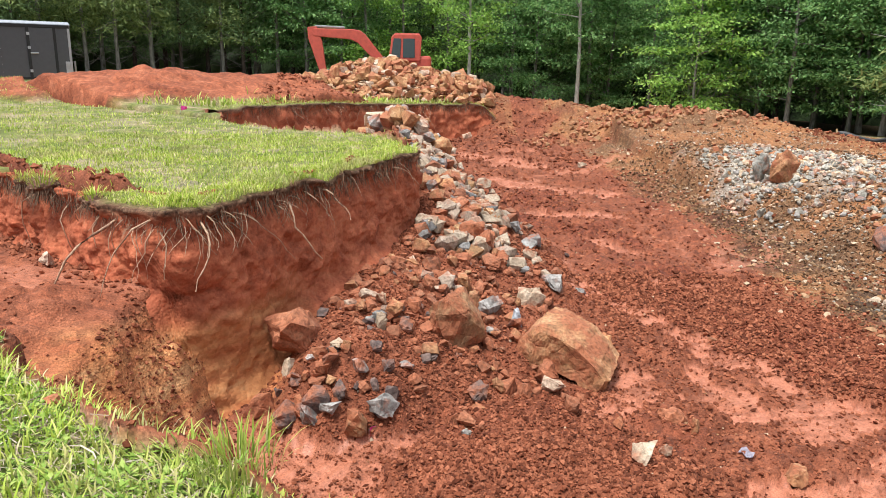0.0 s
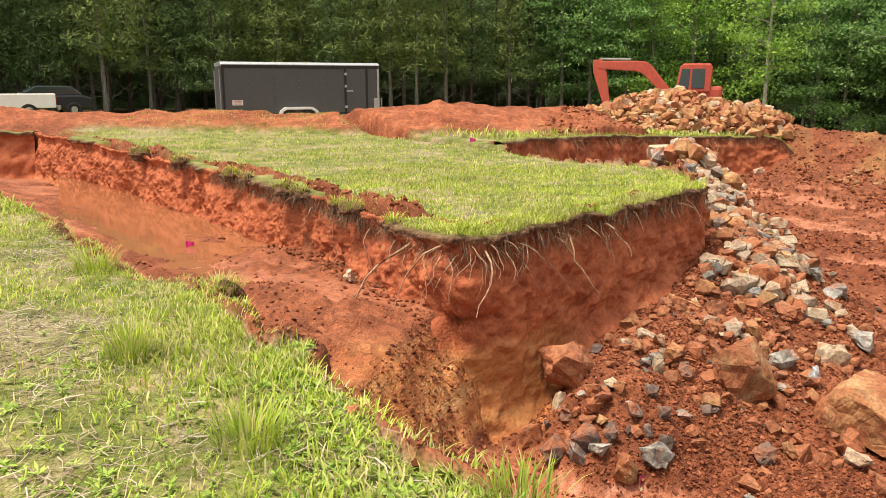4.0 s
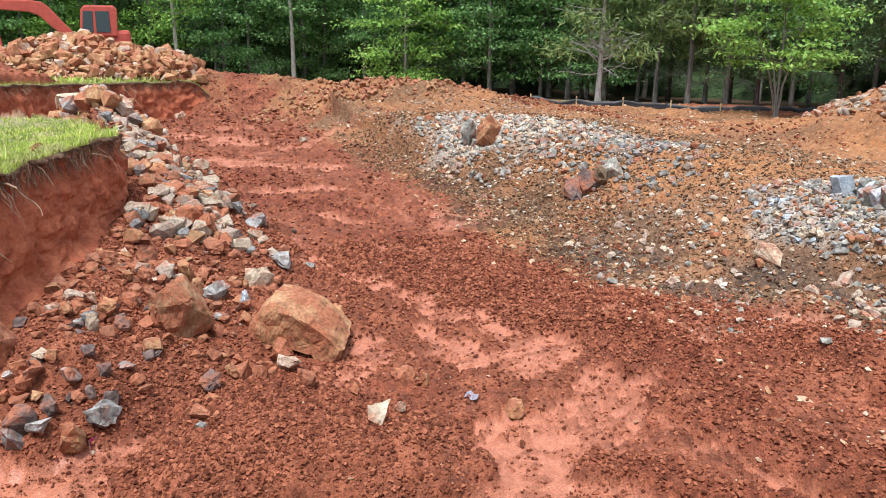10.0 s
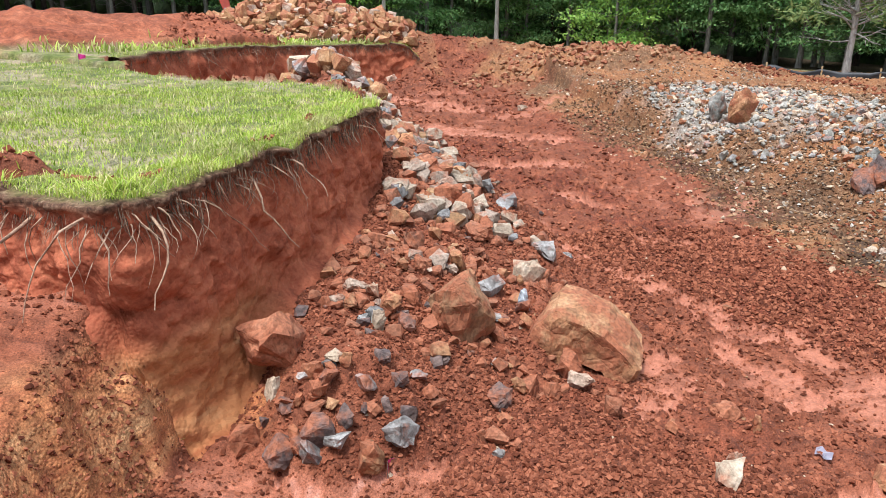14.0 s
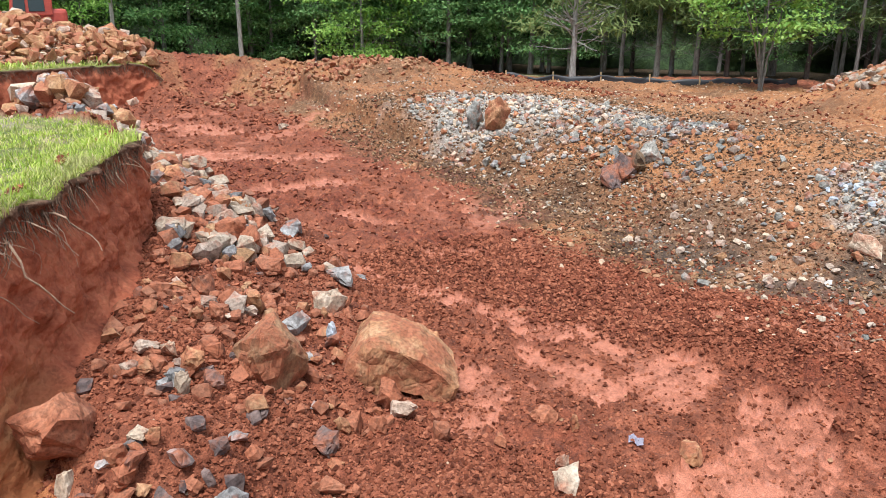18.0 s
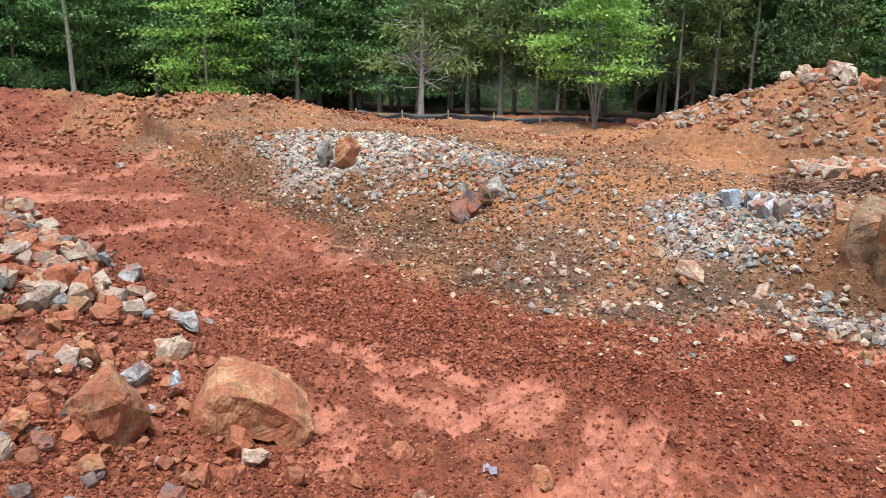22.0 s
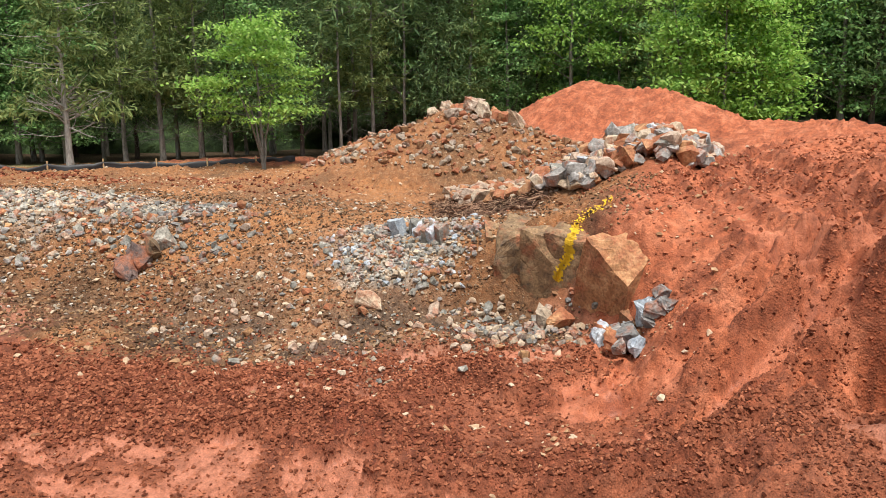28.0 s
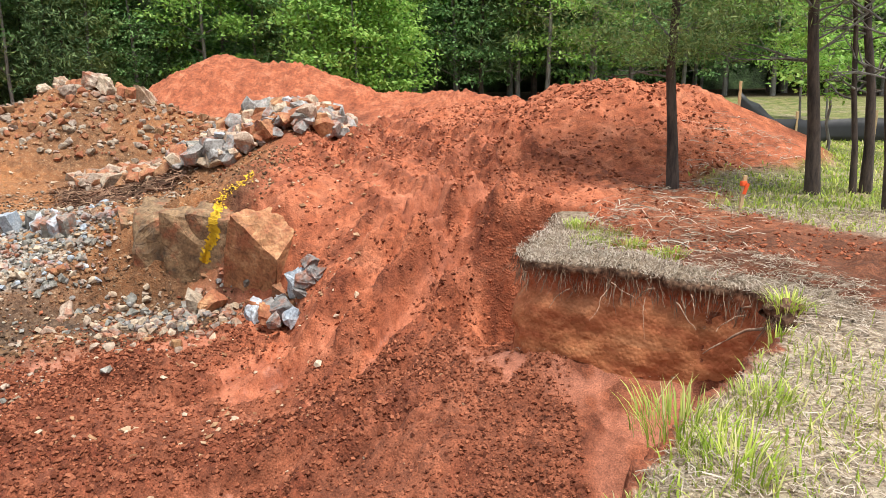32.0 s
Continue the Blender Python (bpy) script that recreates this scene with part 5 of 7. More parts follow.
lumps("ramp_clods", "loose lumps of red earth on the ramp", x, y, (0.02 + 0.06 * u**3) * np.interp(x, [7, 13], [1.0, 1.6]), FRESH_CLODS, 6, 0.9, "soil")
x, y, u = sown(44000, 5.0, 13.0, 6.0, 27.0, 7, lambda x, y: laid(x, y)[3] * (0.25 + 0.75 * step(-0.1, 0.3, rough(x * 0.7, y * 0.7, 3, 81))))
lumps("crushed_rock", "grey crushed rock over the excavated slope", x, y, 0.03 + 0.13 * u**3, GRAVEL, 8)
x, y, u = sown(42000, 5.2, 13.0, 5.6, 27.0, 25, lambda x, y: step(5.4, 7.6, x) * step(5.6, 7.5, y) * (0.2 + 0.8 * step(-0.3, 0.4, rough(x * 0.8, y * 0.8, 3, 83))))
lumps("slope_pebbles", "small tan and grey stones over the brown slope", x, y, 0.025 + 0.11 * u**4, PEBBLES, 26)
x, y, u = sown(42000, 5.2, 12.0, 4.6, 24.0, 27, lambda x, y: step(-0.2, 0.6, slope_foot(x, y)) * (1 - 0.6 * laid(x, y)[3]) * np.interp(y, [8, 24], [1.0, 0.5]))
lumps("slope_crumbs", "brown crumbs of earth over the stony slope", x, y, (0.025 + 0.06 * u**3) * np.interp(y, [8, 20], [1.0, 1.7]), BROWN_CRUMBS, 28, 0.9, "soil")
x, y, u = sown(9000, 5.0, 21.0, 3.0, 34.0, 9, lambda x, y: 0.8 * (1 - laid(x, y)[1]) * step(3, 7, x))
lumps("tan_stones", "tan stone chips over the brown slope", x, y, 0.05 + 0.13 * u**3, CHIPS, 10)
x, y, u = sown(1500, -2.5, 6.0, 1.5, 24.0, 11, lambda x, y: laid(x, y)[5] * 0.6)
lumps("pit_pebbles", "small pebbles strewn over the pit floor", x, y, 0.02 + 0.06 * u**3, CHIPS, 12)
x, y, u = sown(5000, -7.5, 3.0, 31.5, 38.0, 13, lambda x, y: 0.9 * (dome(x, y, -2.5, 35.6, 4.9, 3.0, 0) > 0.02))
lumps("heap_stones", "tan broken stones filling the far spoil heap", x, y, 0.12 + 0.25 * u**2, CHIPS, 14)


# ---- grass, weeds and straw ----
def leaf_material(name, stops, translucent=0.25, rough_value=0.6, dry=0.0):
    m, t, b = material(name, rough_value)
    g = t.nodes.new("ShaderNodeNewGeometry")
    c = ramp_node(t, g.outputs["Random Per Island"], stops)
    n = noise_node(t, g.outputs["Position"], 0.8, 3)
    c = mix(t, 1.0, c, ramp_node(t, n, [(0.3, (0.72, 0.75, 0.7)), (0.7, (1.18, 1.15, 1.1))]), "MULTIPLY")
    if dry:
        faded = ramp_node(t, noise_node(t, g.outputs["Position"], 1.3, 5, 0.65), [(0.5, (0, 0, 0)), (0.66, (dry, dry, dry))])
        c = mix(t, faded, c, (0.42, 0.33, 0.2))
    t.links.new(c, b.inputs["Base Color"])
    b.inputs["Specular IOR Level"].default_value = 0.25
    tr = t.nodes.new("ShaderNodeBsdfTranslucent")
    t.links.new(c, tr.inputs[0])
    sh = t.nodes.new("ShaderNodeMixShader")
    sh.inputs[0].default_value = translucent
    o = t.nodes["Material Output"]
    t.links.new(b.outputs[0], sh.inputs[1])
    t.links.new(tr.outputs[0], sh.inputs[2])
    t.links.new(sh.outputs[0], o.inputs[0])
    return m


GRASS = leaf_material("grass_blades", [(0.0, (0.2, 0.31, 0.035)), (0.4, (0.38, 0.5, 0.065)), (0.72, (0.54, 0.6, 0.13)), (0.87, (0.6, 0.55, 0.24)), (1.0, (0.64, 0.56, 0.36))], dry=0.55)
WEED = leaf_material("weed_leaves", [(0.0, (0.13, 0.23, 0.035)), (0.5, (0.27, 0.42, 0.07)), (1.0, (0.44, 0.53, 0.15))])
STRAW = leaf_material("dry_straw", [(0.0, (0.14, 0.1, 0.075)), (0.5, (0.33, 0.26, 0.2)), (1.0, (0.56, 0.49, 0.42))], 0.1, 0.8)
ROOTLETS = leaf_material("rootlets", [(0.0, (0.035, 0.022, 0.015)), (0.5, (0.1, 0.062, 0.04)), (1.0, (0.27, 0.19, 0.13))], 0.0, 0.9)


BRUSH = leaf_material("dead_brush", [(0.0, (0.06, 0.028, 0.018)), (0.5, (0.16, 0.08, 0.05)), (1.0, (0.34, 0.21, 0.14))], 0.0, 0.9)


def blades(co, tall, wide, lean, turn, seed):
    """Bent blades on places co: array mesh data. Three bands and a tip each."""
    n = len(co)
    fx, fy = np.cos(turn), np.sin(turn)
    sx, sy = -fy, fx
    rows = []
    for v, w in ((0, 0.8), (0.4, 1.0), (0.75, 0.65)):
        along, up = lean * v**1.8 * tall, tall * v * (1 - 0.25 * lean * v)
        c = co + np.stack([fx * along, fy * along, up], 1)
        o = np.stack([sx, sy, 0 * sx], 1) * (wide * w * 0.5)[:, None]
        rows += [c - o, c + o]
    tip = co + np.stack([fx * lean * tall, fy * lean * tall, tall * (1 - 0.3 * lean)], 1)
    pts = np.stack(rows + [tip], 1).reshape(-1, 3)
    tri = np.array([(0, 1, 3), (0, 3, 2), (2, 3, 5), (2, 5, 4), (4, 5, 6)])
    return pts, (tri[None] + 7 * np.arange(n)[:, None, None]).reshape(-1, 3)


def turf_at(x, y):
    return laid(x, y)[1]


def sward(name, label, x, y, tall, wide, seed, material_made=GRASS, lean=(0.15, 0.9), sink=0.01):
    g = np.random.default_rng(seed)
    n = len(x)
    z = laid(x, y)[0] - sink
    pts, tri = blades(np.stack([x, y, z], 1), tall, wide, g.uniform(*lean, n), g.uniform(0, 6.283, n), seed)
    ob = part(name, raw_mesh(name, pts, tri, True), material_made, None, label)
    return tagged(ob, category="grass", kind="stuff")


def sticks(name, label, x, y, long, wide, seed, material_made=STRAW, tilt=0.12, cat="straw", lift=0.0):
    """Thin dry stalks lying every way on the ground."""
    g = np.random.default_rng(seed)
    n = len(x)
    c = np.stack([x, y, laid(x, y)[0] + lift + 0.008 + 0.02 * g.random(n)], 1)
    a = g.uniform(0, 6.283, n)
    f = np.stack([np.cos(a), np.sin(a), g.normal(0, tilt, n)], 1) * (long * 0.5)[:, None]
    s = np.stack([-np.sin(a), np.cos(a), g.normal(0, 0.5, n)], 1) * (wide * 0.5)[:, None]
    k = np.stack([g.normal(0, 0.1, n), g.normal(0, 0.1, n), 0.08 * g.random(n)], 1) * long[:, None]
    pts = np.stack([c - f - s, c - f + s, c + k - s, c + k + s, c + f - s, c + f + s], 1).reshape(-1, 3)
    tri = np.array([(0, 1, 3), (0, 3, 2), (2, 3, 5), (2, 5, 4)])
    ob = part(name, raw_mesh(name, pts, (tri[None] + 6 * np.arange(n)[:, None, None]).reshape(-1, 3)), material_made, None, label)
    return tagged(ob, category=cat, kind="stuff")


def patch(x, y, s=0):
    return step(-0.45, 0.5, rough(x * 1.1, y * 1.1, 3, 90 + s))


def near_keep(x, y):
    return turf_at(x, y) * (0.12 + 0.88 * patch(x, y)) * (0.35 + 0.65 * step(-0.3, 0.4, rough(x * 5, y * 5, 2, 92))) * (1 - 0.7 * step(0.8, 2.2, x))


x, y, u = sown(190000, -8.5, 2.2, 0.6, 8.0, 21, near_keep)
sward("bank_grass", "short mixed grass on the near bank", x, y, 0.025 + 0.07 * u**1.8, 0.004 + 0.005 * u, 22)
x, y, u = sown(60000, -26.0, -8.3, 3.0, 19.0, 45, lambda x, y: turf_at(x, y) * (off_edge(x, y, BLOCK) > 0.1) * (0.35 + 0.65 * patch(x, y)))
sward("far_bank_grass", "short grass on the bank beside the trench", x, y, 0.06 + 0.13 * u**1.5, 0.013 + 0.014 * u, 46)
x, y, u = sown(5200, -7.5, 1.6, 1.2, 6.5, 23, lambda x, y: turf_at(x, y) * step(0.1, 0.6, rough(x * 1.3, y * 1.3, 3, 95)) * (1 - 0.6 * step(0.8, 2.2, x)))
sward("tall_grass", "taller blades of grass along the bank's edge", x, y, 0.07 + 0.11 * u**2, 0.005 + 0.006 * u, 24, GRASS, (0.1, 0.7))
x, y, u = sown(190000, -20.0, 0.0, 6.5, 28.0, 25, lambda x, y: (off_edge(x, y, BLOCK) < -0.02) * (0.35 + 0.65 * patch(x, y, 3)) * np.interp(np.hypot(x, y), [6, 12, 28], [1, 0.75, 0.4]))
sward("block_grass", "bright short grass on the standing block", x, y, 0.03 + 0.07 * u**1.8, 0.007 + 0.008 * u, 26)
x, y, u = sown(90000, -6.5, -0.2, 6.9, 14.0, 47, lambda x, y: (off_edge(x, y, BLOCK) < -0.02) * (0.3 + 0.7 * patch(x, y, 3)) * (laid(x, y)[1] > 0.5))
sward("block_grass", "finer grass over the block's near end", x, y, 0.025 + 0.06 * u**1.8, 0.005 + 0.005 * u, 48)
x, y, u = sown(14000, -9.0, 5.0, 22.0, 40.0, 27, lambda x, y: turf_at(x, y) * (off_edge(x, y, BLOCK) > 0.1))
sward("far_grass", "rough grass strip beyond the dig", x, y, 0.12 + 0.2 * u, 0.03 + 0.02 * u, 28)
x, y, u = sown(60000, 0.8, 9.5, -6.0, 2.6, 29, lambda x, y: turf_at(x, y) * np.clip(0.06 + 0.75 * step(1.1, 0.3, off_line(x, y, EDGE_BANK[2:5])[0] + 0.35 * rough(x * 1.6, y * 1.6, 2, 98)), 0, 1) * (1 - step(6.0, 6.5, x)) + 0.5 * turf_at(x, y) * (0.06 + 0.6 * step(0.05, 0.55, rough(x * 0.9, y * 0.9, 3, 97)) + 0.35 * step(6.5, 8, x)) * (1 - 0.8 * step(1.2, 0.7, off_line(x, y, WALL_RIGHT[2:])[0])))
sward("right_grass", "thin grass through the straw on the near bank", x, y, 0.03 + 0.12 * u**2, 0.005 + 0.005 * u, 30)
x, y, u = sown(40000, 6.5, 20.0, -11.0, -1.0, 31, lambda x, y: turf_at(x, y))
sward("lawn_grass", "mown lawn beyond the trees", x, y, 0.03 + 0.07 * u**2, 0.01 + 0.014 * u, 32)
x, y, u = sown(130000, 0.6, 7.6, -4.5, 2.6, 33, lambda x, y: np.maximum(turf_at(x, y), (off_edge(x, y, PIT) > 0.02) * step(1.0, 0.7, off_line(x, y, WALL_RIGHT[2:])[0]) * step(7.0, 6.4, x)) * (0.35 + 0.65 * step(0.4, -0.2, rough(x * 0.9, y * 0.9, 3, 97))))
sticks("straw_mulch", "flattened dry straw over the near bank", x, y, 0.025 + 0.075 * u**1.5, 0.002 + 0.003 * u, 34, lift=0.02)
x, y, u = sown(30000, -7.0, 1.0, 1.0, 6.5, 35, lambda x, y: turf_at(x, y) * (0.25 + 0.75 * step(0.2, -0.4, rough(x * 1.1, y * 1.1, 3, 90))))
sticks("dead_grass", "dry flattened grass on the near bank", x, y, 0.04 + 0.12 * u, 0.002 + 0.003 * u, 36)
x, y, u = sown(6000, 5.5, 12.0, -3.8, 1.0, 37, lambda x, y: 0.9 * step(1.3, 0.4, np.abs(y + 0.55 * (x - 6.0) - 0.1)))
sticks("path_straw", "straw trodden into the dark path", x, y, 0.08 + 0.2 * u, 0.005 + 0.004 * u, 38)
x, y, u = sown(34000, 11.0, 16.5, 5.0, 11.0, 39, lambda x, y: step(1, 0.5, np.hypot((x - 13.4) / 2.2, (y - 7.9) / 1.9)))
sticks("brush_pile", "matted dead roots and brush above the rock face", x, y, 0.12 + 0.35 * u, 0.008 + 0.01 * u, 40, BRUSH, 0.24, "brush", 0.03)


def fringe(bank, per_metre, lo, hi, long, seed, name, label, upright=1.0, turf_from=0.0):
    """Fine rootlets hanging from the sod of a cut bank."""
    ob, p, out, s, head = bank
    g = np.random.default_rng(seed)
    n = int((hi - lo) * per_metre)
    at = g.uniform(lo, hi, n)
    i = np.searchsorted(s, at).clip(0, len(p) - 1)
    co = np.column_stack([p[i] + out[i] * g.uniform(-0.06, 0.09, n)[:, None], head[i] + 0.02 - g.uniform(0, 0.16, n)])
    tall = -long * g.uniform(0.2, 1.0, n) ** 1.5
    turn = np.arctan2(out[i][:, 1], out[i][:, 0]) + g.normal(0, 0.9, n)
    pts, tri = blades(co, tall, 0.003 + 0.004 * g.random(n), -g.uniform(0.1, 1.2, n), turn, seed)
    tagged(part(name, raw_mesh(name, pts, tri, True), ROOTLETS, None, label), category="roots", kind="stuff")
    # turf that overhangs the edge
    lo = max(lo, turf_from)
    n = int((hi - lo) * per_metre * 0.8)
    at = g.uniform(lo, hi, n)
    i = np.searchsorted(s, at).clip(0, len(p) - 1)
    co = np.column_stack([p[i] + out[i] * g.uniform(-0.42, 0.05, n)[:, None], head[i] + 0.02])
    turn = np.arctan2(out[i][:, 1], out[i][:, 0]) + g.normal(0, 1.2, n)
    pts, tri = blades(co, (0.05 + 0.12 * g.random(n)) * upright, 0.005 + 0.006 * g.random(n), g.uniform(0.2, 1.3, n), turn, seed)
    return pts, tri


def edge_turf(name, label, made, material_made=GRASS):
    tagged(part(name, raw_mesh(name, *made, True), material_made, None, label), category="grass", kind="stuff")


edge_turf("edge_turf", "grass along the edge of the block", fringe(BANK_BLOCK, 300, CORNER - 8, BANK_BLOCK[3][-1], 0.22, 51, "rootlet_fringe", "dark matted rootlets under the block's turf", 1.0, CORNER - 0.6))
def lip_turf(bank, lo, hi, per_metre, seed, lie=1.0):
    """Short dense grass on the rounded lip of a cut bank."""
    ob, p, out, s, head = bank
    g = np.random.default_rng(seed)
    n = int((hi - lo) * per_metre)
    i = np.searchsorted(s, g.uniform(lo, hi, n)).clip(0, len(p) - 1)
    back_by = g.uniform(-0.03, 0.85, n)
    co = np.column_stack([p[i] - out[i] * back_by[:, None], head[i] + 0.02 - 0.07 * step(0.4, 0.85, back_by)])
    pts, tri = blades(co, 0.025 + 0.06 * g.random(n) ** 1.8, 0.004 + 0.005 * g.random(n), lie * g.uniform(0.2, 1.2, n), g.uniform(0, 6.283, n), seed)
    return pts, tri


edge_turf("lip_grass", "short grass on the lip of the standing block", lip_turf(BANK_BLOCK, CORNER - 1.3, BANK_BLOCK[3][-1], 2600, 57))
edge_turf("lip_straw", "dry straw matted on the lip of the bank", lip_turf(BANK_RIGHT, 0.1, BANK_RIGHT[3][-1] - 0.3, 2200, 58, 2.2), STRAW)
edge_turf("edge_straw", "straw along the edge of the right bank", fringe(BANK_RIGHT, 260, 0.3, BANK_RIGHT[3][-1] - 0.5, 0.14, 52, "rootlet_fringe", "dark matted rootlets under the straw-covered turf", 0.35), STRAW)
edge_turf("far_edge_turf", "grass along the far bank's edge", fringe(BANK_FAR, 160, 0, BANK_FAR[3][-1], 0.35, 53, "rootlet_fringe", "dark matted rootlets under the far turf"))


def tuft(label, x, y, count, tall, spread_by, seed, wide=0.008):
    g = np.random.default_rng(seed)
    a, d = g.uniform(0, 6.283, count), spread_by * np.sqrt(g.random(count))
    co = np.stack([d * np.cos(a), d * np.sin(a), 0 * a], 1)
    h = tall * g.uniform(0.45, 1.0, count)
    pts, tri = blades(co, h, wide * g.uniform(0.6, 1.2, count), g.uniform(0.1, 0.75, count), a + g.normal(0, 0.4, count), seed)
    ob = part("grass_tuft", raw_mesh("grass_tuft", pts, tri, True), GRASS, None, label)
    ob.location = (x, y, height(x, y) - 0.01)
    tagged(ob, category="grass tuft", group="tufts of tall grass")


for k, (x, y, c, h, d) in enumerate([(-3.35, 3.35, 170, 0.34, 0.13), (-0.75, 2.5, 120, 0.2, 0.16), (-0.35, 2.25, 100, 0.18, 0.14), (2.75, 0.45, 60, 0.4, 0.07), (2.2, 0.7, 170, 0.24, 0.22),
                                     (2.55, 0.2, 120, 0.16, 0.16), (-2.0, 2.6, 160, 0.26, 0.15), (-5.2, 4.9, 170, 0.3, 0.18), (3.6, -0.3, 40, 0.26, 0.05), (1.9, 0.55, 150, 0.22, 0.2)]):
    tuft("tall clump of green grass on the near bank", x, y, c, h, d, 300 + k)
tuft("tall grass clump at the corner of the standing block", -2.5, 7.1, 220, 0.32, 0.13, 320)
for k, (x, y) in enumerate([(6.3, 0.45), (6.5, 0.2), (6.05, 0.5), (6.0, 0.15), (5.5, -0.1), (6.6, 0.5)]):
    tuft("fresh green grass clump on the straw-covered bank", x, y, 200, 0.11, 0.18, 330 + k, 0.008)


def weeds(name, label, x, y, seed, size):
    """Low broad-leaved weeds: a few pointed leaves round each stem."""
    g = np.random.default_rng(seed)
    n = len(x)
    z = laid(x, y)[0]
    k = 9
    co = np.repeat(np.stack([x, y, z], 1), k, 0)
    m = n * k
    h = g.uniform(0.02, 0.2, m) * np.repeat(size, k)
    co[:, 2] += h
    a = g.uniform(0, 6.283, m)
    long, wide, drop = np.repeat(size, k) * g.uniform(0.16, 0.34, m), np.repeat(size, k) * g.uniform(0.07, 0.13, m), g.uniform(-0.3, 0.7, m)
    f = np.stack([np.cos(a), np.sin(a), drop], 1)
    s = np.stack([-np.sin(a), np.cos(a), 0 * a], 1)
    mid = co + f * (long * 0.5)[:, None]
    pts = np.stack([co, mid - s * (wide * 0.5)[:, None], co + f * long[:, None], mid + s * (wide * 0.5)[:, None]], 1).reshape(-1, 3)
    tri = np.array([(0, 1, 2), (0, 2, 3)])
    ob = part(name, raw_mesh(name, pts, (tri[None] + 4 * np.arange(m)[:, None, None]).reshape(-1, 3)), WEED, None, label)
    tagged(ob, category="weeds", kind="stuff")


x, y, u = sown(26000, -6.5, 1.4, 1.2, 6.2, 41, lambda x, y: turf_at(x, y) * np.clip(0.1 + 0.9 * step(1.0, 0.25, off_edge(x, y, PIT)) * step(-3.5, -2.0, x) + 0.4 * step(0.2, 0.6, rough(x, y, 3, 99)), 0, 1) * np.interp(x, [-6, -3, -2], [0.25, 0.45, 1]))
weeds("bank_weeds", "low broad-leaved weeds at the bank's edge", x, y, 42, 0.06 + 0.12 * u**1.5)


def sod_clump(x, y, z, wide, seed, label):
    """A clod of torn sod: dark root mat under a cap of grass."""
    g = np.random.default_rng(seed)
    bm = bmesh.new()
    bmesh.ops.create_icosphere(bm, subdivisions=3, radius=0.5)
    for v in bm.verts:
        v.co = v.co * (1 + 0.5 * noise.noise(v.co * 3 + Vector((seed, 0, 0))) + 0.2 * noise.noise(v.co * 9))
        v.co = Vector((v.co.x * wide, v.co.y * wide * 0.8, v.co.z * wide * 0.6))
    ob = tagged(new("sod_clump"), label, "sod", "torn sod along the trench")
    part("root_mat", bm, CLAY, ob, "dark matted root ball")
    n = int(110 * wide / 0.3)
    a, d = g.uniform(0, 6.283, n), wide * 0.5 * np.sqrt(g.random(n))
    pts, tri = blades(np.stack([d * np.cos(a), d * np.sin(a), np.sqrt(np.clip(0.2 - (d / wide) ** 2 * 0.8, 0, 1)) * wide * 0.5], 1), 0.05 + 0.1 * g.random(n), 0.006 + 0.006 * g.random(n), g.uniform(0.2, 1.1, n), a, seed)
    part("grass", raw_mesh("grass", pts, tri, True), GRASS, ob)
    n = 220
    a, d = g.uniform(0, 6.283, n), wide * 0.5 * g.uniform(0.7, 1.0, n)
    pts, tri = blades(np.stack([d * np.cos(a), d * np.sin(a), g.uniform(-0.2, 0.05, n) * wide], 1), -g.uniform(0.03, 0.14, n), 0.003 + 0.003 * g.random(n), -g.uniform(0.2, 1.0, n), a, seed + 1)
    part("root_fringe", raw_mesh("root_fringe", pts, tri, True), ROOTLETS, ob, "fine dark rootlets")
    ob.location = (x, y, z)


for k, back in enumerate((1.3, 2.4, 2.9, 4.1, 4.6, 6.3, 7.1, 9.5, 12.0)):
    i = int(np.searchsorted(BANK_BLOCK[3], CORNER - back))
    q, o = BANK_BLOCK[1][i], BANK_BLOCK[2][i]
    sod_clump(q[0] + o[0] * 0.06, q[1] + o[1] * 0.06, BANK_BLOCK[4][i] - 0.02, (0.24, 0.34, 0.2, 0.3, 0.4, 0.28, 0.36, 0.4, 0.5)[k], 700 + k, "torn sod hanging over the trench wall")
sod_clump(-3.85, 4.85, height(-3.85, 4.85) + 0.06, 0.36, 720, "loose sod clod at the trench's near edge")
sod_clump(-6.3, 6.15, height(-6.3, 6.15) + 0.06, 0.3, 721, "loose sod clod at the trench's near edge")
sod_clump(3.98, -0.52, 0.0, 0.3, 722, "dry sod clump where the two banks meet")


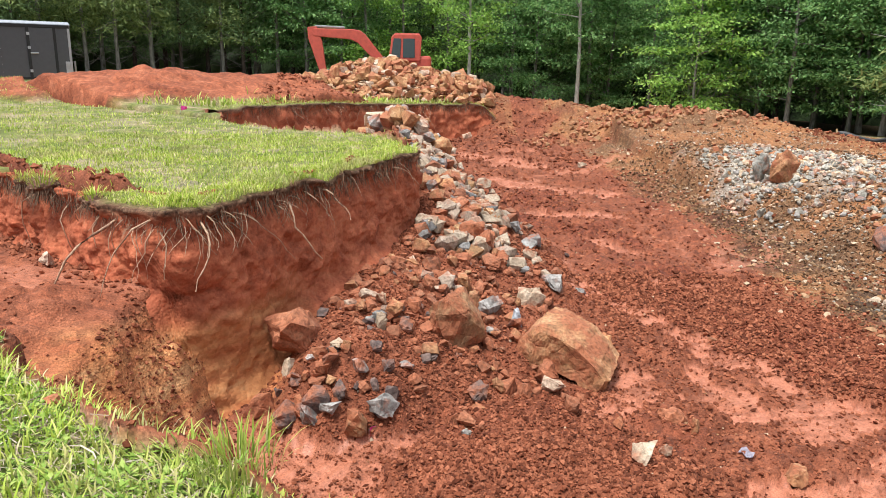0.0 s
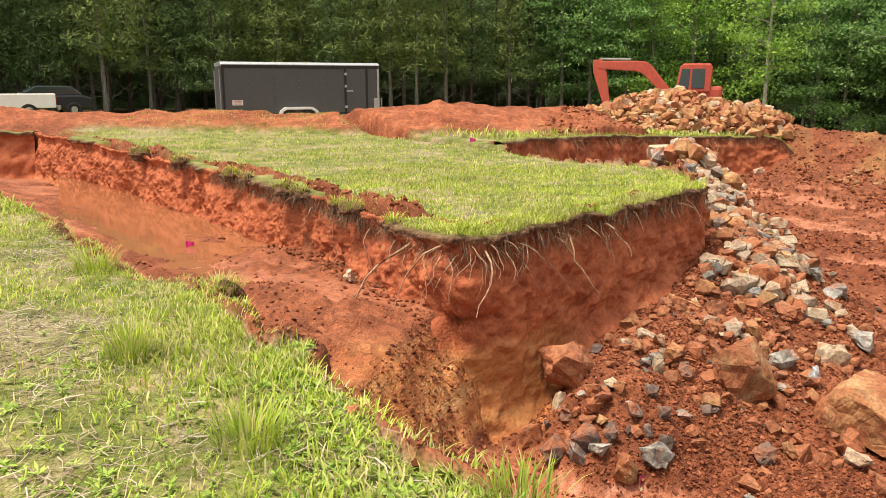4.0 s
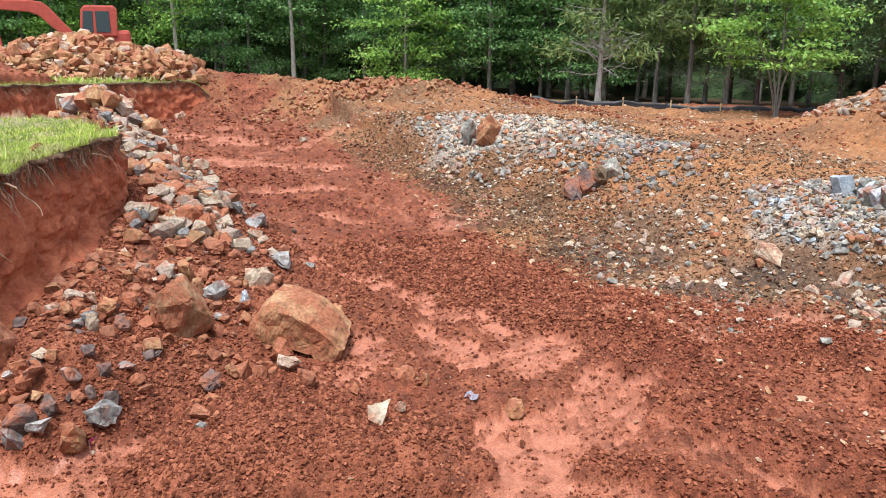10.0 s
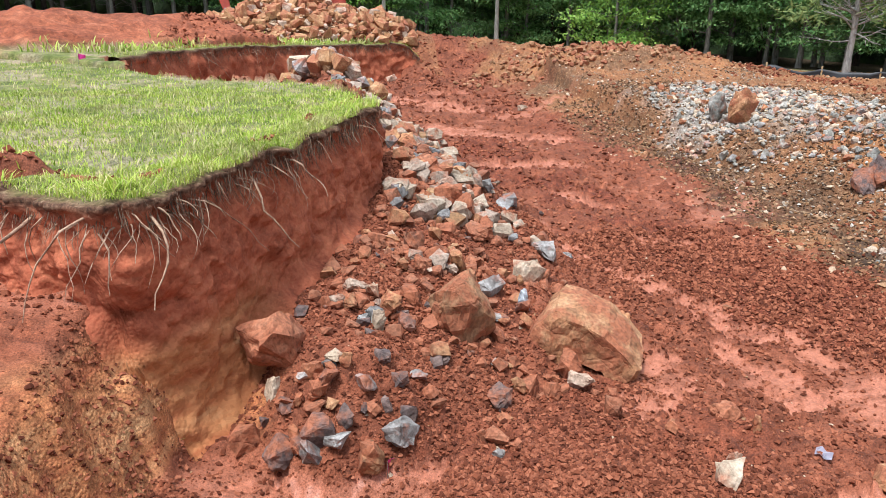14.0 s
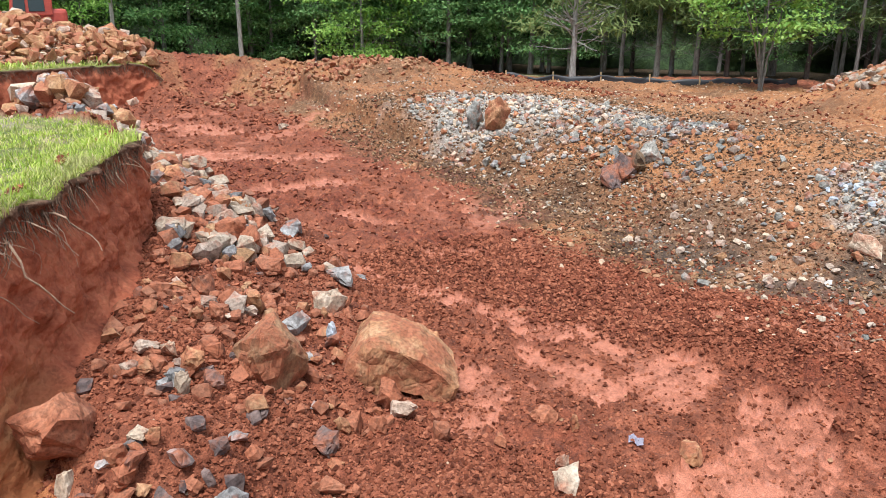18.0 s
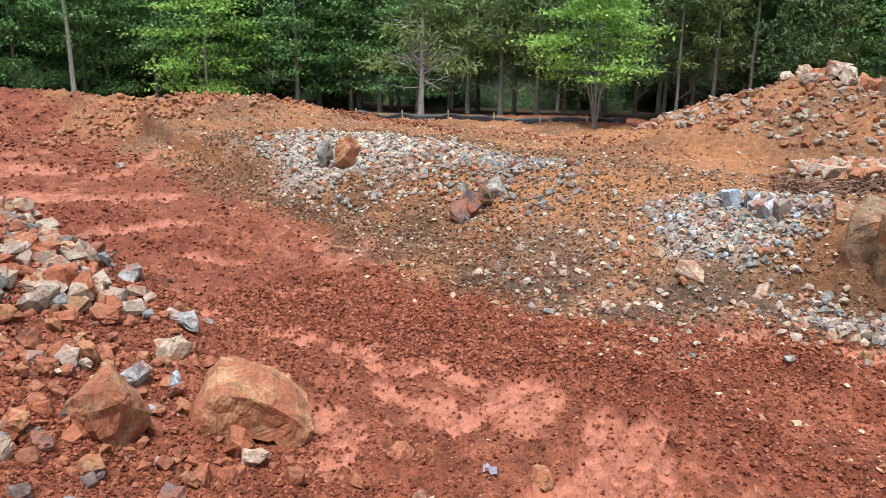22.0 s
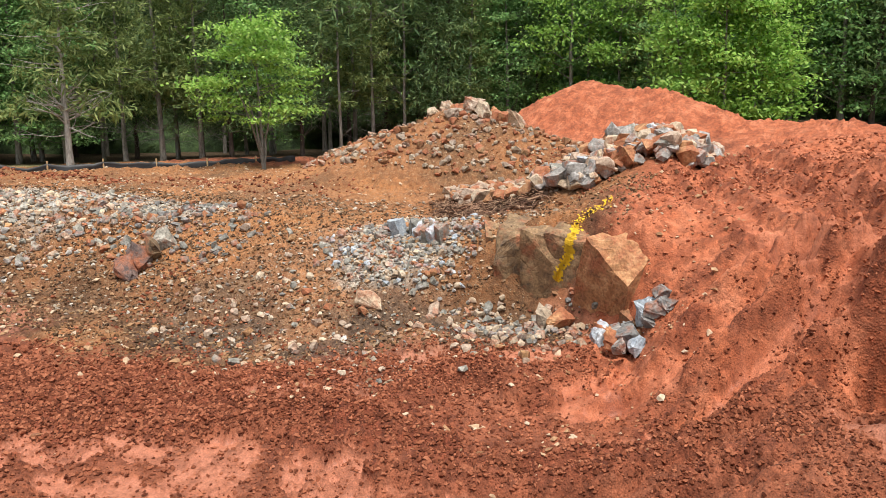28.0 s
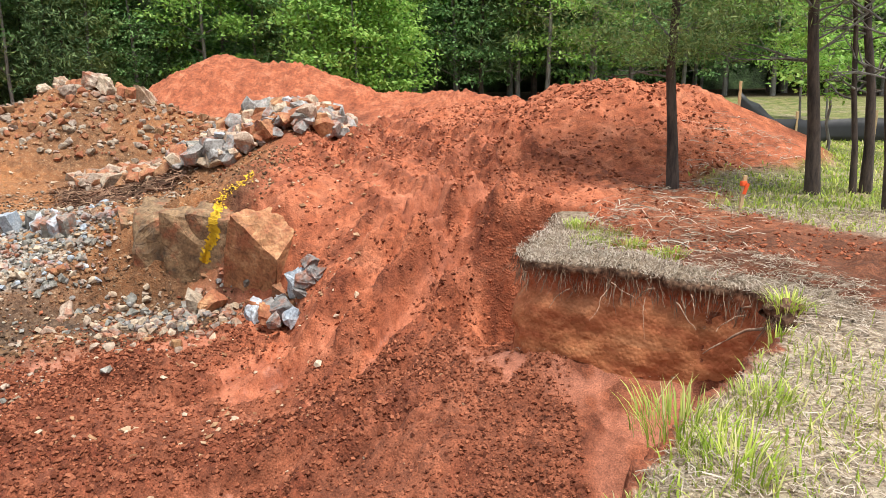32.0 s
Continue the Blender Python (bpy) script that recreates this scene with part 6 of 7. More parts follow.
def rim(name, label, line, count, seed):
    """Grass that leans out over the near bank's broken edge."""
    g = np.random.default_rng(seed)
    p = resample(line, 0.02)
    i = g.integers(0, len(p) - 1, count)
    way = p[i + 1] - p[i]
    out = np.stack([-way[:, 1], way[:, 0]], 1) / np.linalg.norm(way, axis=1)[:, None]
    out = np.where((out[:, 1] < 0)[:, None], -out, out)
    off = g.uniform(-0.32, 0.06, count)
    x, y = (p[i] + out * off[:, None]).T
    z = np.maximum(laid(x, y)[0], laid(x - out[:, 0] * 0.3, y - out[:, 1] * 0.3)[0] - 0.05 - 0.25 * np.clip(off, 0, 1)) - 0.01
    near = (laid(x - out[:, 0] * 0.12, y - out[:, 1] * 0.12)[1] > 0.5) & (laid(x - out[:, 0] * 0.42, y - out[:, 1] * 0.42)[1] > 0.5)
    x, y, z, out, i = x[near], y[near], z[near], out[near], i[near]
    count = len(x)
    tall = (0.03 + 0.07 * g.random(count) ** 2) * (0.6 + 0.6 * step(-0.3, 0.5, rough(x * 3, y * 3, 2, 93)))
    turn = np.arctan2(out[:, 1], out[:, 0]) + g.normal(0, 1.0, count)
    pts, tri = blades(np.stack([x, y, z], 1), tall, 0.004 + 0.006 * g.random(count), g.uniform(0.2, 1.1, count), turn, seed)
    tagged(part(name, raw_mesh(name, pts, tri, True), GRASS, None, label), category="grass", kind="stuff")


rim("rim_grass", "grass leaning over the near bank's edge", [(-2.9, 3.9)] + EDGE_BANK[:4], 4500, 61)
x, y, u = sown(60000, -4.0, 2.0, 1.0, 4.6, 49, lambda x, y: turf_at(x, y) * step(1.0, 0.3, off_line(x, y, [(-3.7, 4.5), (-2.9, 3.9)] + EDGE_BANK[:4])[0]))
sward("rim_grass", "denser short grass along the near bank's edge", x, y, 0.03 + 0.08 * u**1.6, 0.004 + 0.006 * u, 50)
rim("rim_grass", "grass leaning over the trench's near edge", [(-10.3, 8.1), (-7.4, 6.6), (-5.4, 5.5), (-3.7, 4.6), (-2.9, 3.95)], 9000, 62)


# ---- trees ----
GREY_BARK = bark("grey_bark", (0.09, 0.08, 0.07), (0.26, 0.24, 0.21))
DARK_BARK = bark("dark_bark", (0.025, 0.018, 0.015), (0.1, 0.07, 0.055))
PALE_BARK = bark("pale_bark", (0.22, 0.2, 0.18), (0.46, 0.43, 0.39))
LEAVES = leaf_material("broad_leaves", [(0.0, (0.085, 0.2, 0.065)), (0.5, (0.18, 0.35, 0.12)), (1.0, (0.32, 0.5, 0.2))], 0.45)
LIGHT_LEAVES = leaf_material("light_leaves", [(0.0, (0.14, 0.3, 0.05)), (0.5, (0.26, 0.46, 0.09)), (1.0, (0.4, 0.58, 0.16))], 0.42)
NEEDLES = leaf_material("cedar_needles", [(0.0, (0.07, 0.135, 0.06)), (0.5, (0.15, 0.245, 0.1)), (1.0, (0.25, 0.35, 0.15))], 0.4)
OLIVE = leaf_material("olive_needles", [(0.0, (0.1, 0.155, 0.05)), (0.5, (0.2, 0.27, 0.09)), (1.0, (0.31, 0.37, 0.14))], 0.4)


def stem(r, tall, thick, bend=0.25, n=8):
    """A leaning, tapering trunk line."""
    dx, dy = r.gauss(0, bend), r.gauss(0, bend)
    pts = [(dx * (k / n) ** 1.6 + r.gauss(0, 0.02), dy * (k / n) ** 1.6 + r.gauss(0, 0.02), tall * k / n - 0.15) for k in range(n + 1)]
    return pts, [thick * (1.25 - 0.25 * min(k, 1)) * (1 - 0.85 * k / n) for k in range(n + 1)]


def limbs(r, pts, lo, hi, count, length, rise, thick, kink=0.12, forks=0):
    """Tubes of branches off a trunk line, and their ends."""
    tubes, ends = [], []
    tall = pts[-1][2]
    for _ in range(count):
        z = r.uniform(lo, hi)
        k = min(int(z / tall * (len(pts) - 1)), len(pts) - 2)
        q = Vector(pts[k]).lerp(Vector(pts[k + 1]), 0.5)
        q.z = z
        a = r.uniform(0, 6.283)
        way = Vector((math.cos(a), math.sin(a), rise + r.gauss(0, 0.15)))
        long = length * r.uniform(0.5, 1.0) * (1.15 - 0.5 * (z - lo) / max(hi - lo, 0.1))
        line, n = [q.copy()], 5
        for _ in range(n):
            way = way + Vector((r.gauss(0, kink), r.gauss(0, kink), r.gauss(0.03, kink)))
            q = q + way.normalized() * long / n
            line.append(q.copy())
        tubes.append(tube(line, [thick * (1 - 0.16 * j) for j in range(n + 1)], 4))
        ends += line[3:]
        for _ in range(forks):
            b = line[r.randint(2, 4)]
            w = way + Vector((r.gauss(0, 0.7), r.gauss(0, 0.7), r.gauss(0, 0.4)))
            line2 = [b, b + w.normalized() * long * 0.2, b + (w + Vector((0, 0, 0.2))).normalized() * long * 0.38]
            tubes.append(tube(line2, [thick * 0.45, thick * 0.3, thick * 0.12], 3))
            ends.append(line2[-1])
    return tubes, ends


def leaf_cloud(r, centres, per, spread_xy, spread_z, size, seed, point=False):
    """Diamond leaves gathered round centres."""
    g = np.random.default_rng(seed)
    c = np.repeat(np.array([tuple(q) for q in centres]), per, 0)
    n = len(c)
    c = c + np.stack([g.normal(0, spread_xy, n), g.normal(0, spread_xy, n), g.normal(0, spread_z, n)], 1)
    a, tilt = g.uniform(0, 6.283, n), g.normal(0, 0.55, n)
    f = np.stack([np.cos(a) * np.cos(tilt), np.sin(a) * np.cos(tilt), np.sin(tilt) - 0.15], 1)
    roll = g.normal(0, 0.6, n)
    s = np.stack([-np.sin(a) * np.cos(roll), np.cos(a) * np.cos(roll), np.sin(roll)], 1)
    long, wide = size * g.uniform(0.7, 1.3, n), size * g.uniform(0.4, 0.75, n) * (0.35 if point else 1)
    mid = c + f * (long * 0.45)[:, None]
    pts = np.stack([c, mid - s * (wide * 0.5)[:, None], c + f * long[:, None], mid + s * (wide * 0.5)[:, None]], 1).reshape(-1, 3)
    tri = np.array([(0, 1, 2), (0, 2, 3)])
    return pts, (tri[None] + 4 * np.arange(n)[:, None, None]).reshape(-1, 3)


def tree(name, label, trunk_made, crown_made, bark_made, leaf_made, dead=None):
    ob = new(name)
    part("trunk", raw_mesh("trunk", *joined(trunk_made), True), bark_made, ob)
    if crown_made:
        part("crown", raw_mesh("crown", *crown_made), leaf_made, ob)
    if dead:
        tagged(part("deadwood", raw_mesh("deadwood", *joined(dead), True), PALE_BARK if bark_made == PALE_BARK else GREY_BARK, ob, "bare grey dead branches"), kind="stuff")
    return tagged(ob, label, "tree", "trees round the dig")


def broadleaf(label, seed, tall, lo, reach, clumps, per, size, leaf_made=LEAVES, bark_made=GREY_BARK, thick=0.13, layered=0.16, name="broadleaf_tree"):
    r = random.Random(seed)
    pts, radii = stem(r, tall, thick)
    tubes, ends = limbs(r, pts, lo, tall * 0.95, 16, reach, 0.25, thick * 0.3, 0.12, 1)
    extra = []
    while len(extra) < clumps:
        z = r.uniform(lo, tall)
        k = (z - lo) / (tall - lo)
        w = reach * (0.65 + 0.55 * math.sin(math.pi * min(1, k * 1.1))) * (1 - 0.4 * k)
        a, d = r.uniform(0, 6.283), w * math.sqrt(r.uniform(0.15, 1))
        extra.append(Vector((d * math.cos(a), d * math.sin(a), z + r.gauss(0, 0.2))))
    crown = leaf_cloud(r, ends[:: 3] + extra, per, reach * 0.2, reach * layered * 0.6, size, seed)
    return tree(name, label, [tube(pts, radii, 7)] + tubes, crown, bark_made, leaf_made)


def cedar(label, seed, tall, lo, reach, sprays, size, leaf_made=NEEDLES, bark_made=DARK_BARK, thick=0.12, dead_count=18, dead_lo=0.6, name="cedar_tree", bend=0.15, per=9):
    r = random.Random(seed)
    pts, radii = stem(r, tall, thick, bend)
    tubes, ends = limbs(r, pts, lo, tall * 0.92, 22, reach, 0.12, thick * 0.22, 0.1)
    centres = []
    while len(centres) < sprays:
        k = r.random() ** 1.25
        z = lo + (tall - lo) * k
        w = reach * (1 - k) ** 0.75 * (0.75 + 0.4 * math.sin(z * 5 + seed)) + 0.15
        a, d = r.uniform(0, 6.283), w * math.sqrt(r.uniform(0.05, 1))
        centres.append(Vector((d * math.cos(a), d * math.sin(a), z - 0.12 * d)))
    crown = leaf_cloud(r, centres, per, 0.16, 0.1, size, seed, True)
    dead = limbs(r, pts, dead_lo, lo + 0.6, dead_count, reach * 0.75, 0.3, 0.032 if bark_made == PALE_BARK else 0.018, 0.14, 2)[0] if dead_count else None
    return tree(name, label, [tube(pts, radii, 7)] + tubes, crown, bark_made, leaf_made, dead)


BROAD = [broadleaf("green broad-leaved tree at the edge of the woods", 500 + k, 9.5 + 0.6 * k, 0.9 + 0.5 * (k % 3), 2.5, 84, 74, 0.19, layered=0.07) for k in range(4)]
FRESH = [broadleaf("light green broad-leaved tree at the edge of the woods", 520 + k, 9.5, 1.0 + k, 2.4, 56, 60, 0.2, LIGHT_LEAVES, layered=0.08) for k in range(2)]
CEDARS = [cedar("dark green cedar with bare lower trunk", 540 + k, 9.5 + 0.5 * k, 1.7 + 0.5 * (k % 3), 2.1, 620, 0.3) for k in range(4)]
OLIVES = [cedar("olive-green cedar with dead lower branches", 560 + k, 9.0 + 0.6 * k, 2.5 + 0.5 * (k % 2), 2.1, 480, 0.3, OLIVE, GREY_BARK) for k in range(3)]
POLES = [cedar("slim bare-stemmed tree in the woods", 580 + k, 11.0, 5.5, 1.8, 150, 0.5, NEEDLES, GREY_BARK, 0.09, 10, 1.0, "slim_tree") for k in range(2)]
for k, ob in enumerate(BROAD + FRESH + CEDARS + OLIVES + POLES):
    ob.location = (-40 + 6.5 * k, 64, height(-40 + 6.5 * k, 64))


def ring(turn, far):
    a = radians(turn)
    return -0.5 - far * math.sin(a), 1.0 + far * math.cos(a)


def edge_at(turn):
    return -float(into_woods(np.array([ring(turn, 1.0)[0]]), np.array([ring(turn, 1.0)[1]]))[0]) + 1.0


def plant(kinds, turn, far, r, scale=1.0):
    x, y = ring(turn, far)
    ob = copy_thing(r.choice(kinds), Matrix.LocRotScale((x, y, height(x, y) - 0.05), Euler((0, 0, r.uniform(0, 6.283))), None))
    s = scale * r.uniform(0.88, 1.12)
    ob.scale = (s, s, s * r.uniform(0.95, 1.1))
    return ob


def woods(lo, hi, gap, kinds_front, kinds_back, seed):
    r = random.Random(seed)
    t = lo
    while t < hi:
        e = edge_at(t)
        plant(kinds_front, t + r.gauss(0, 0.3), e + r.uniform(0, 1.6), r)
        plant(kinds_back, t + gap * 0.5 + r.gauss(0, 0.4), e + r.uniform(2.5, 5.0), r, 1.08)
        if r.random() < 0.7:
            plant(kinds_back + POLES, t + r.gauss(0, 0.8), e + r.uniform(5.5, 9.0), r, 1.15)
        t += gap * r.uniform(0.85, 1.15)


woods(14, 62, 2.2, OLIVES + CEDARS + OLIVES, CEDARS + OLIVES, 1)
woods(-8, 14, 2.5, BROAD + FRESH + CEDARS[:1], BROAD + CEDARS, 2)
woods(-34, -8, 2.6, BROAD + BROAD + CEDARS[:1], CEDARS + BROAD, 3)
woods(-60, -34, 2.5, CEDARS + OLIVES + FRESH + BROAD[:1] + POLES, CEDARS + OLIVES + POLES + POLES, 4)
woods(-98, -60, 2.5, CEDARS + OLIVES + BROAD + FRESH, CEDARS + BROAD + OLIVES, 5)
woods(-128, -98, 3.2, BROAD + FRESH, BROAD + CEDARS, 6)


def shade_coloured_leaves():
    m, t, b = material("shade_coloured_woods", 0.95)
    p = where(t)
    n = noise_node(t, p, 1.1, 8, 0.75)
    # Near-black to mid green: the shade between the trees is put into the colour.
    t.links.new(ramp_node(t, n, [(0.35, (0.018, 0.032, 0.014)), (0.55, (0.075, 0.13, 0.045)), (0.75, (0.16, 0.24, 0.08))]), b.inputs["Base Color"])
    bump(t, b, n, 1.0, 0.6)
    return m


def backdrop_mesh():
    """A lumpy wall standing in for far foliage and the shade behind the woods."""
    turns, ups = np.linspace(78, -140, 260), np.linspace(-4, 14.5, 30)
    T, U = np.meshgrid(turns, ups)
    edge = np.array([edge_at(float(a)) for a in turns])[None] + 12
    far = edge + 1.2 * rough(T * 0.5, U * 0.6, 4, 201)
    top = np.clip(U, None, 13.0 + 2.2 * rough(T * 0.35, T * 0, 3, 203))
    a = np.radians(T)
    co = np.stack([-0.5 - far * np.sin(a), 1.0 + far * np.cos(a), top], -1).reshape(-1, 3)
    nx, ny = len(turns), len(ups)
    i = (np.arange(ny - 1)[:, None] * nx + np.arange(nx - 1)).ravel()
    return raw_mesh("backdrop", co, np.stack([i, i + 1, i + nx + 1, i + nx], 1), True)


tagged(part("backdrop", backdrop_mesh(), shade_coloured_leaves(), None, "wall of far foliage coloured dark as shade within the woods"), category="woods", kind="structure")

# single trees that stand out
r1 = random.Random(77)
slim = broadleaf("slim grey-trunked tree in front of the woods", 601, 10.5, 2.8, 2.2, 46, 60, 0.2, LIGHT_LEAVES, PALE_BARK, 0.12, 0.1)
slim.location = (*ring(-2.4, 43), height(*ring(-2.4, 43)))
slim2 = broadleaf("tall straight grey-trunked tree before the woods", 602, 11.5, 4.2, 2.4, 46, 60, 0.2, LEAVES, PALE_BARK, 0.15, 0.1)
slim2.location = (*ring(-10.6, 45), height(*ring(-10.6, 45)))
lobed = broadleaf("bright green young maple with layered leaves", 603, 8.5, 0.8, 2.8, 60, 80, 0.21, LIGHT_LEAVES, GREY_BARK, 0.1, 0.06)
lobed.location = (*ring(-19.0, 42), height(*ring(-19.0, 42)))
pale = cedar("half-dead cedar with pale trunk and bare branches", 604, 7.5, 2.2, 2.6, 230, 0.4, OLIVE, PALE_BARK, 0.14, 34, 1.3)
pale.location = (*ring(-33.9, 33), height(*ring(-33.9, 33)))
young = broadleaf("bright green sapling with layered foliage and several stems", 605, 5.4, 1.5, 2.3, 44, 90, 0.18, LIGHT_LEAVES, GREY_BARK, 0.06, 0.05, "sapling")
young.location = (20.6, 21.0, height(20.6, 21.0))
for k in range(3):
    pts, radii = stem(random.Random(610 + k), 3.4, 0.06, 0.8)
    part("trunk", raw_mesh("trunk", *tube(pts, radii, 6), True), GREY_BARK, young)
for k, (t, f, s) in enumerate([(-80.5, 30, 1.0), (-82.5, 31, 0.85), (-77.8, 31, 0.9)]):
    bush = broadleaf("dense light green broad-leaved bush beyond the spoil", 620 + k, 5.2 * s + 1.2, 0.2, 2.0, 60, 80, 0.2, LIGHT_LEAVES, GREY_BARK, 0.08, 0.1, "bush")
    bush.location = (*ring(t, f), height(*ring(t, f)) - 0.2)
near_cedar = cedar("slim cedar with dark trunk beside the red mound", 630, 7.0, 1.85, 1.7, 1300, 0.085, OLIVE, DARK_BARK, 0.08, 8, 1.5, "cedar_tree", 0.04, 20)
near_cedar.location = (9.35, -1.15, height(9.35, -1.15))
dark_cedar = cedar("large dark-trunked cedar on the lawn", 631, 8.0, 2.5, 2.1, 800, 0.09, OLIVE, DARK_BARK, 0.088, 22, 1.6, "cedar_tree", 0.04, 18)
near_cedar.rotation_euler, dark_cedar.rotation_euler = (-0.05, 0.015, 0), (-0.1, 0.03, 0)
dark_cedar.location = (8.75, -2.8, height(8.75, -2.8))
for k, (x, y, w) in enumerate([(8.85, -3.36, 0.05), (8.9, -3.55, 0.085), (7.6, -3.12, 0.07)]):
    ob = cedar("thin bare-branched tree on the lawn", 640 + k, 6.0, 3.2, 1.3, 140, 0.09, OLIVE, DARK_BARK, w * 0.85, 26, 1.2, "thin_tree", 0.08, 16)
    ob.rotation_euler = (-0.1, 0.03, 0)
    ob.location = (x, y, height(x, y))
for k, (x, y) in enumerate([(13.2, -5.0), (17.5, -6.3), (22.0, -9.0), (16.0, -7.6)]):
    ob = broadleaf("young light green sapling beyond the lawn", 650 + k, 2.6 + 0.9 * k, 1.2, 0.9, 22, 60, 0.1, LIGHT_LEAVES, GREY_BARK, 0.035, 0.15, "sapling")
    ob.location = (x, y, height(x, y))

from mathutils.bvhtree import BVHTree


# ---- made things ----
def paint(name, colour, rough_value=0.45, wear=0.25, metal=0.0):
    m, t, b = material(name, rough_value)
    n = noise_node(t, t.nodes.new("ShaderNodeTexCoord").outputs["Object"], 6, 6, 0.7)
    dim = tuple(c * (1 - wear) for c in colour)
    t.links.new(ramp_node(t, n, [(0.35, dim), (0.6, colour)]), b.inputs["Base Color"])
    b.inputs["Metallic"].default_value = metal
    return m


ORANGE = paint("orange_paint", (0.5, 0.085, 0.055), 0.45)
STEEL = paint("worn_steel", (0.4, 0.4, 0.4), 0.35, 0.3, 0.8)
BLACK = paint("black_rubber", (0.02, 0.02, 0.02), 0.8)
CHARCOAL = paint("charcoal_panel", (0.075, 0.078, 0.085), 0.4, 0.12)
SILVER = paint("silver_trim", (0.5, 0.52, 0.55), 0.35, 0.15, 0.6)
WHITE = paint("white_paint", (0.78, 0.78, 0.77), 0.35, 0.06)
GLASS = paint("dark_glass", (0.035, 0.055, 0.055), 0.05, 0.1)
TAIL_RED = paint("red_lens", (0.35, 0.02, 0.02), 0.2)
PINK = paint("pink_flagging", (0.85, 0.08, 0.42), 0.6, 0.1)
STAKE_WOOD = paint("stake_wood", (0.55, 0.38, 0.2), 0.8)
RIBBON = paint("orange_ribbon", (0.9, 0.12, 0.03), 0.5, 0.1)
FABRIC = paint("black_fabric", (0.02, 0.02, 0.022), 0.55)
YELLOW = paint("yellow_marking_paint", (0.75, 0.46, 0.01), 0.75, 0.35)
PLASTIC = paint("pale_plastic", (0.6, 0.58, 0.68), 0.4)
STICKER = paint("sticker_white", (0.7, 0.68, 0.66), 0.5, 0.1)
STICKER_RED = paint("sticker_red", (0.5, 0.05, 0.05), 0.5, 0.1)


def box(centre, size, bevel=0.02, turn=(0, 0, 0), taper=None):
    """A bevelled box; taper shrinks its top in x and y."""
    bm = bmesh.new()
    bmesh.ops.create_cube(bm, size=1)
    for v in bm.verts:
        v.co = Vector((v.co.x * size[0], v.co.y * size[1], v.co.z * size[2]))
        if taper and v.co.z > 0:
            v.co.x, v.co.y = v.co.x * taper[0], v.co.y * taper[1]
    if bevel:
        bmesh.ops.bevel(bm, geom=bm.edges, offset=bevel, segments=2, affect="EDGES", profile=0.6)
    m = Matrix.LocRotScale(centre, Euler([radians(a) for a in turn]), None)
    bmesh.ops.transform(bm, matrix=m, verts=bm.verts)
    return bm


def slab(outline, y0, y1, bevel=0.02):
    """An outline in x and z, given a thickness in y."""
    bm = bmesh.new()
    a = [bm.verts.new((x, y0, z)) for x, z in outline]
    f = bm.faces.new(a)
    made = bmesh.ops.extrude_face_region(bm, geom=[f])
    for v in made["geom"]:
        if isinstance(v, bmesh.types.BMVert):
            v.co.y = y1
    bmesh.ops.recalc_face_normals(bm, faces=bm.faces)
    if bevel:
        bmesh.ops.bevel(bm, geom=bm.edges, offset=bevel, segments=2, affect="EDGES", profile=0.6)
    return bm


def wheel_mesh(radius, wide, inner):
    bm = bmesh.new()
    rings = [(inner, -wide / 2), (radius * 0.9, -wide / 2), (radius, -wide * 0.35), (radius, wide * 0.35), (radius * 0.9, wide / 2), (inner, wide / 2)]
    n = 20
    vs = [[bm.verts.new((q * math.cos(2 * math.pi * k / n), w, q * math.sin(2 * math.pi * k / n))) for k in range(n)] for q, w in rings]
    for a, b in zip(vs, vs[1:]):
        for k in range(n):
            bm.faces.new((a[k], a[(k + 1) % n], b[(k + 1) % n], b[k]))
    return bm


def disc(radius, wide, n=16):
    bm = bmesh.new()
    bmesh.ops.create_cone(bm, cap_ends=True, segments=n, radius1=radius, radius2=radius * 0.8, depth=wide)
    bmesh.ops.rotate(bm, matrix=Matrix.Rotation(radians(90), 3, "X"), verts=bm.verts)
    return bm


def shifted(bm, at):
    bmesh.ops.translate(bm, vec=at, verts=bm.verts)
    return bm


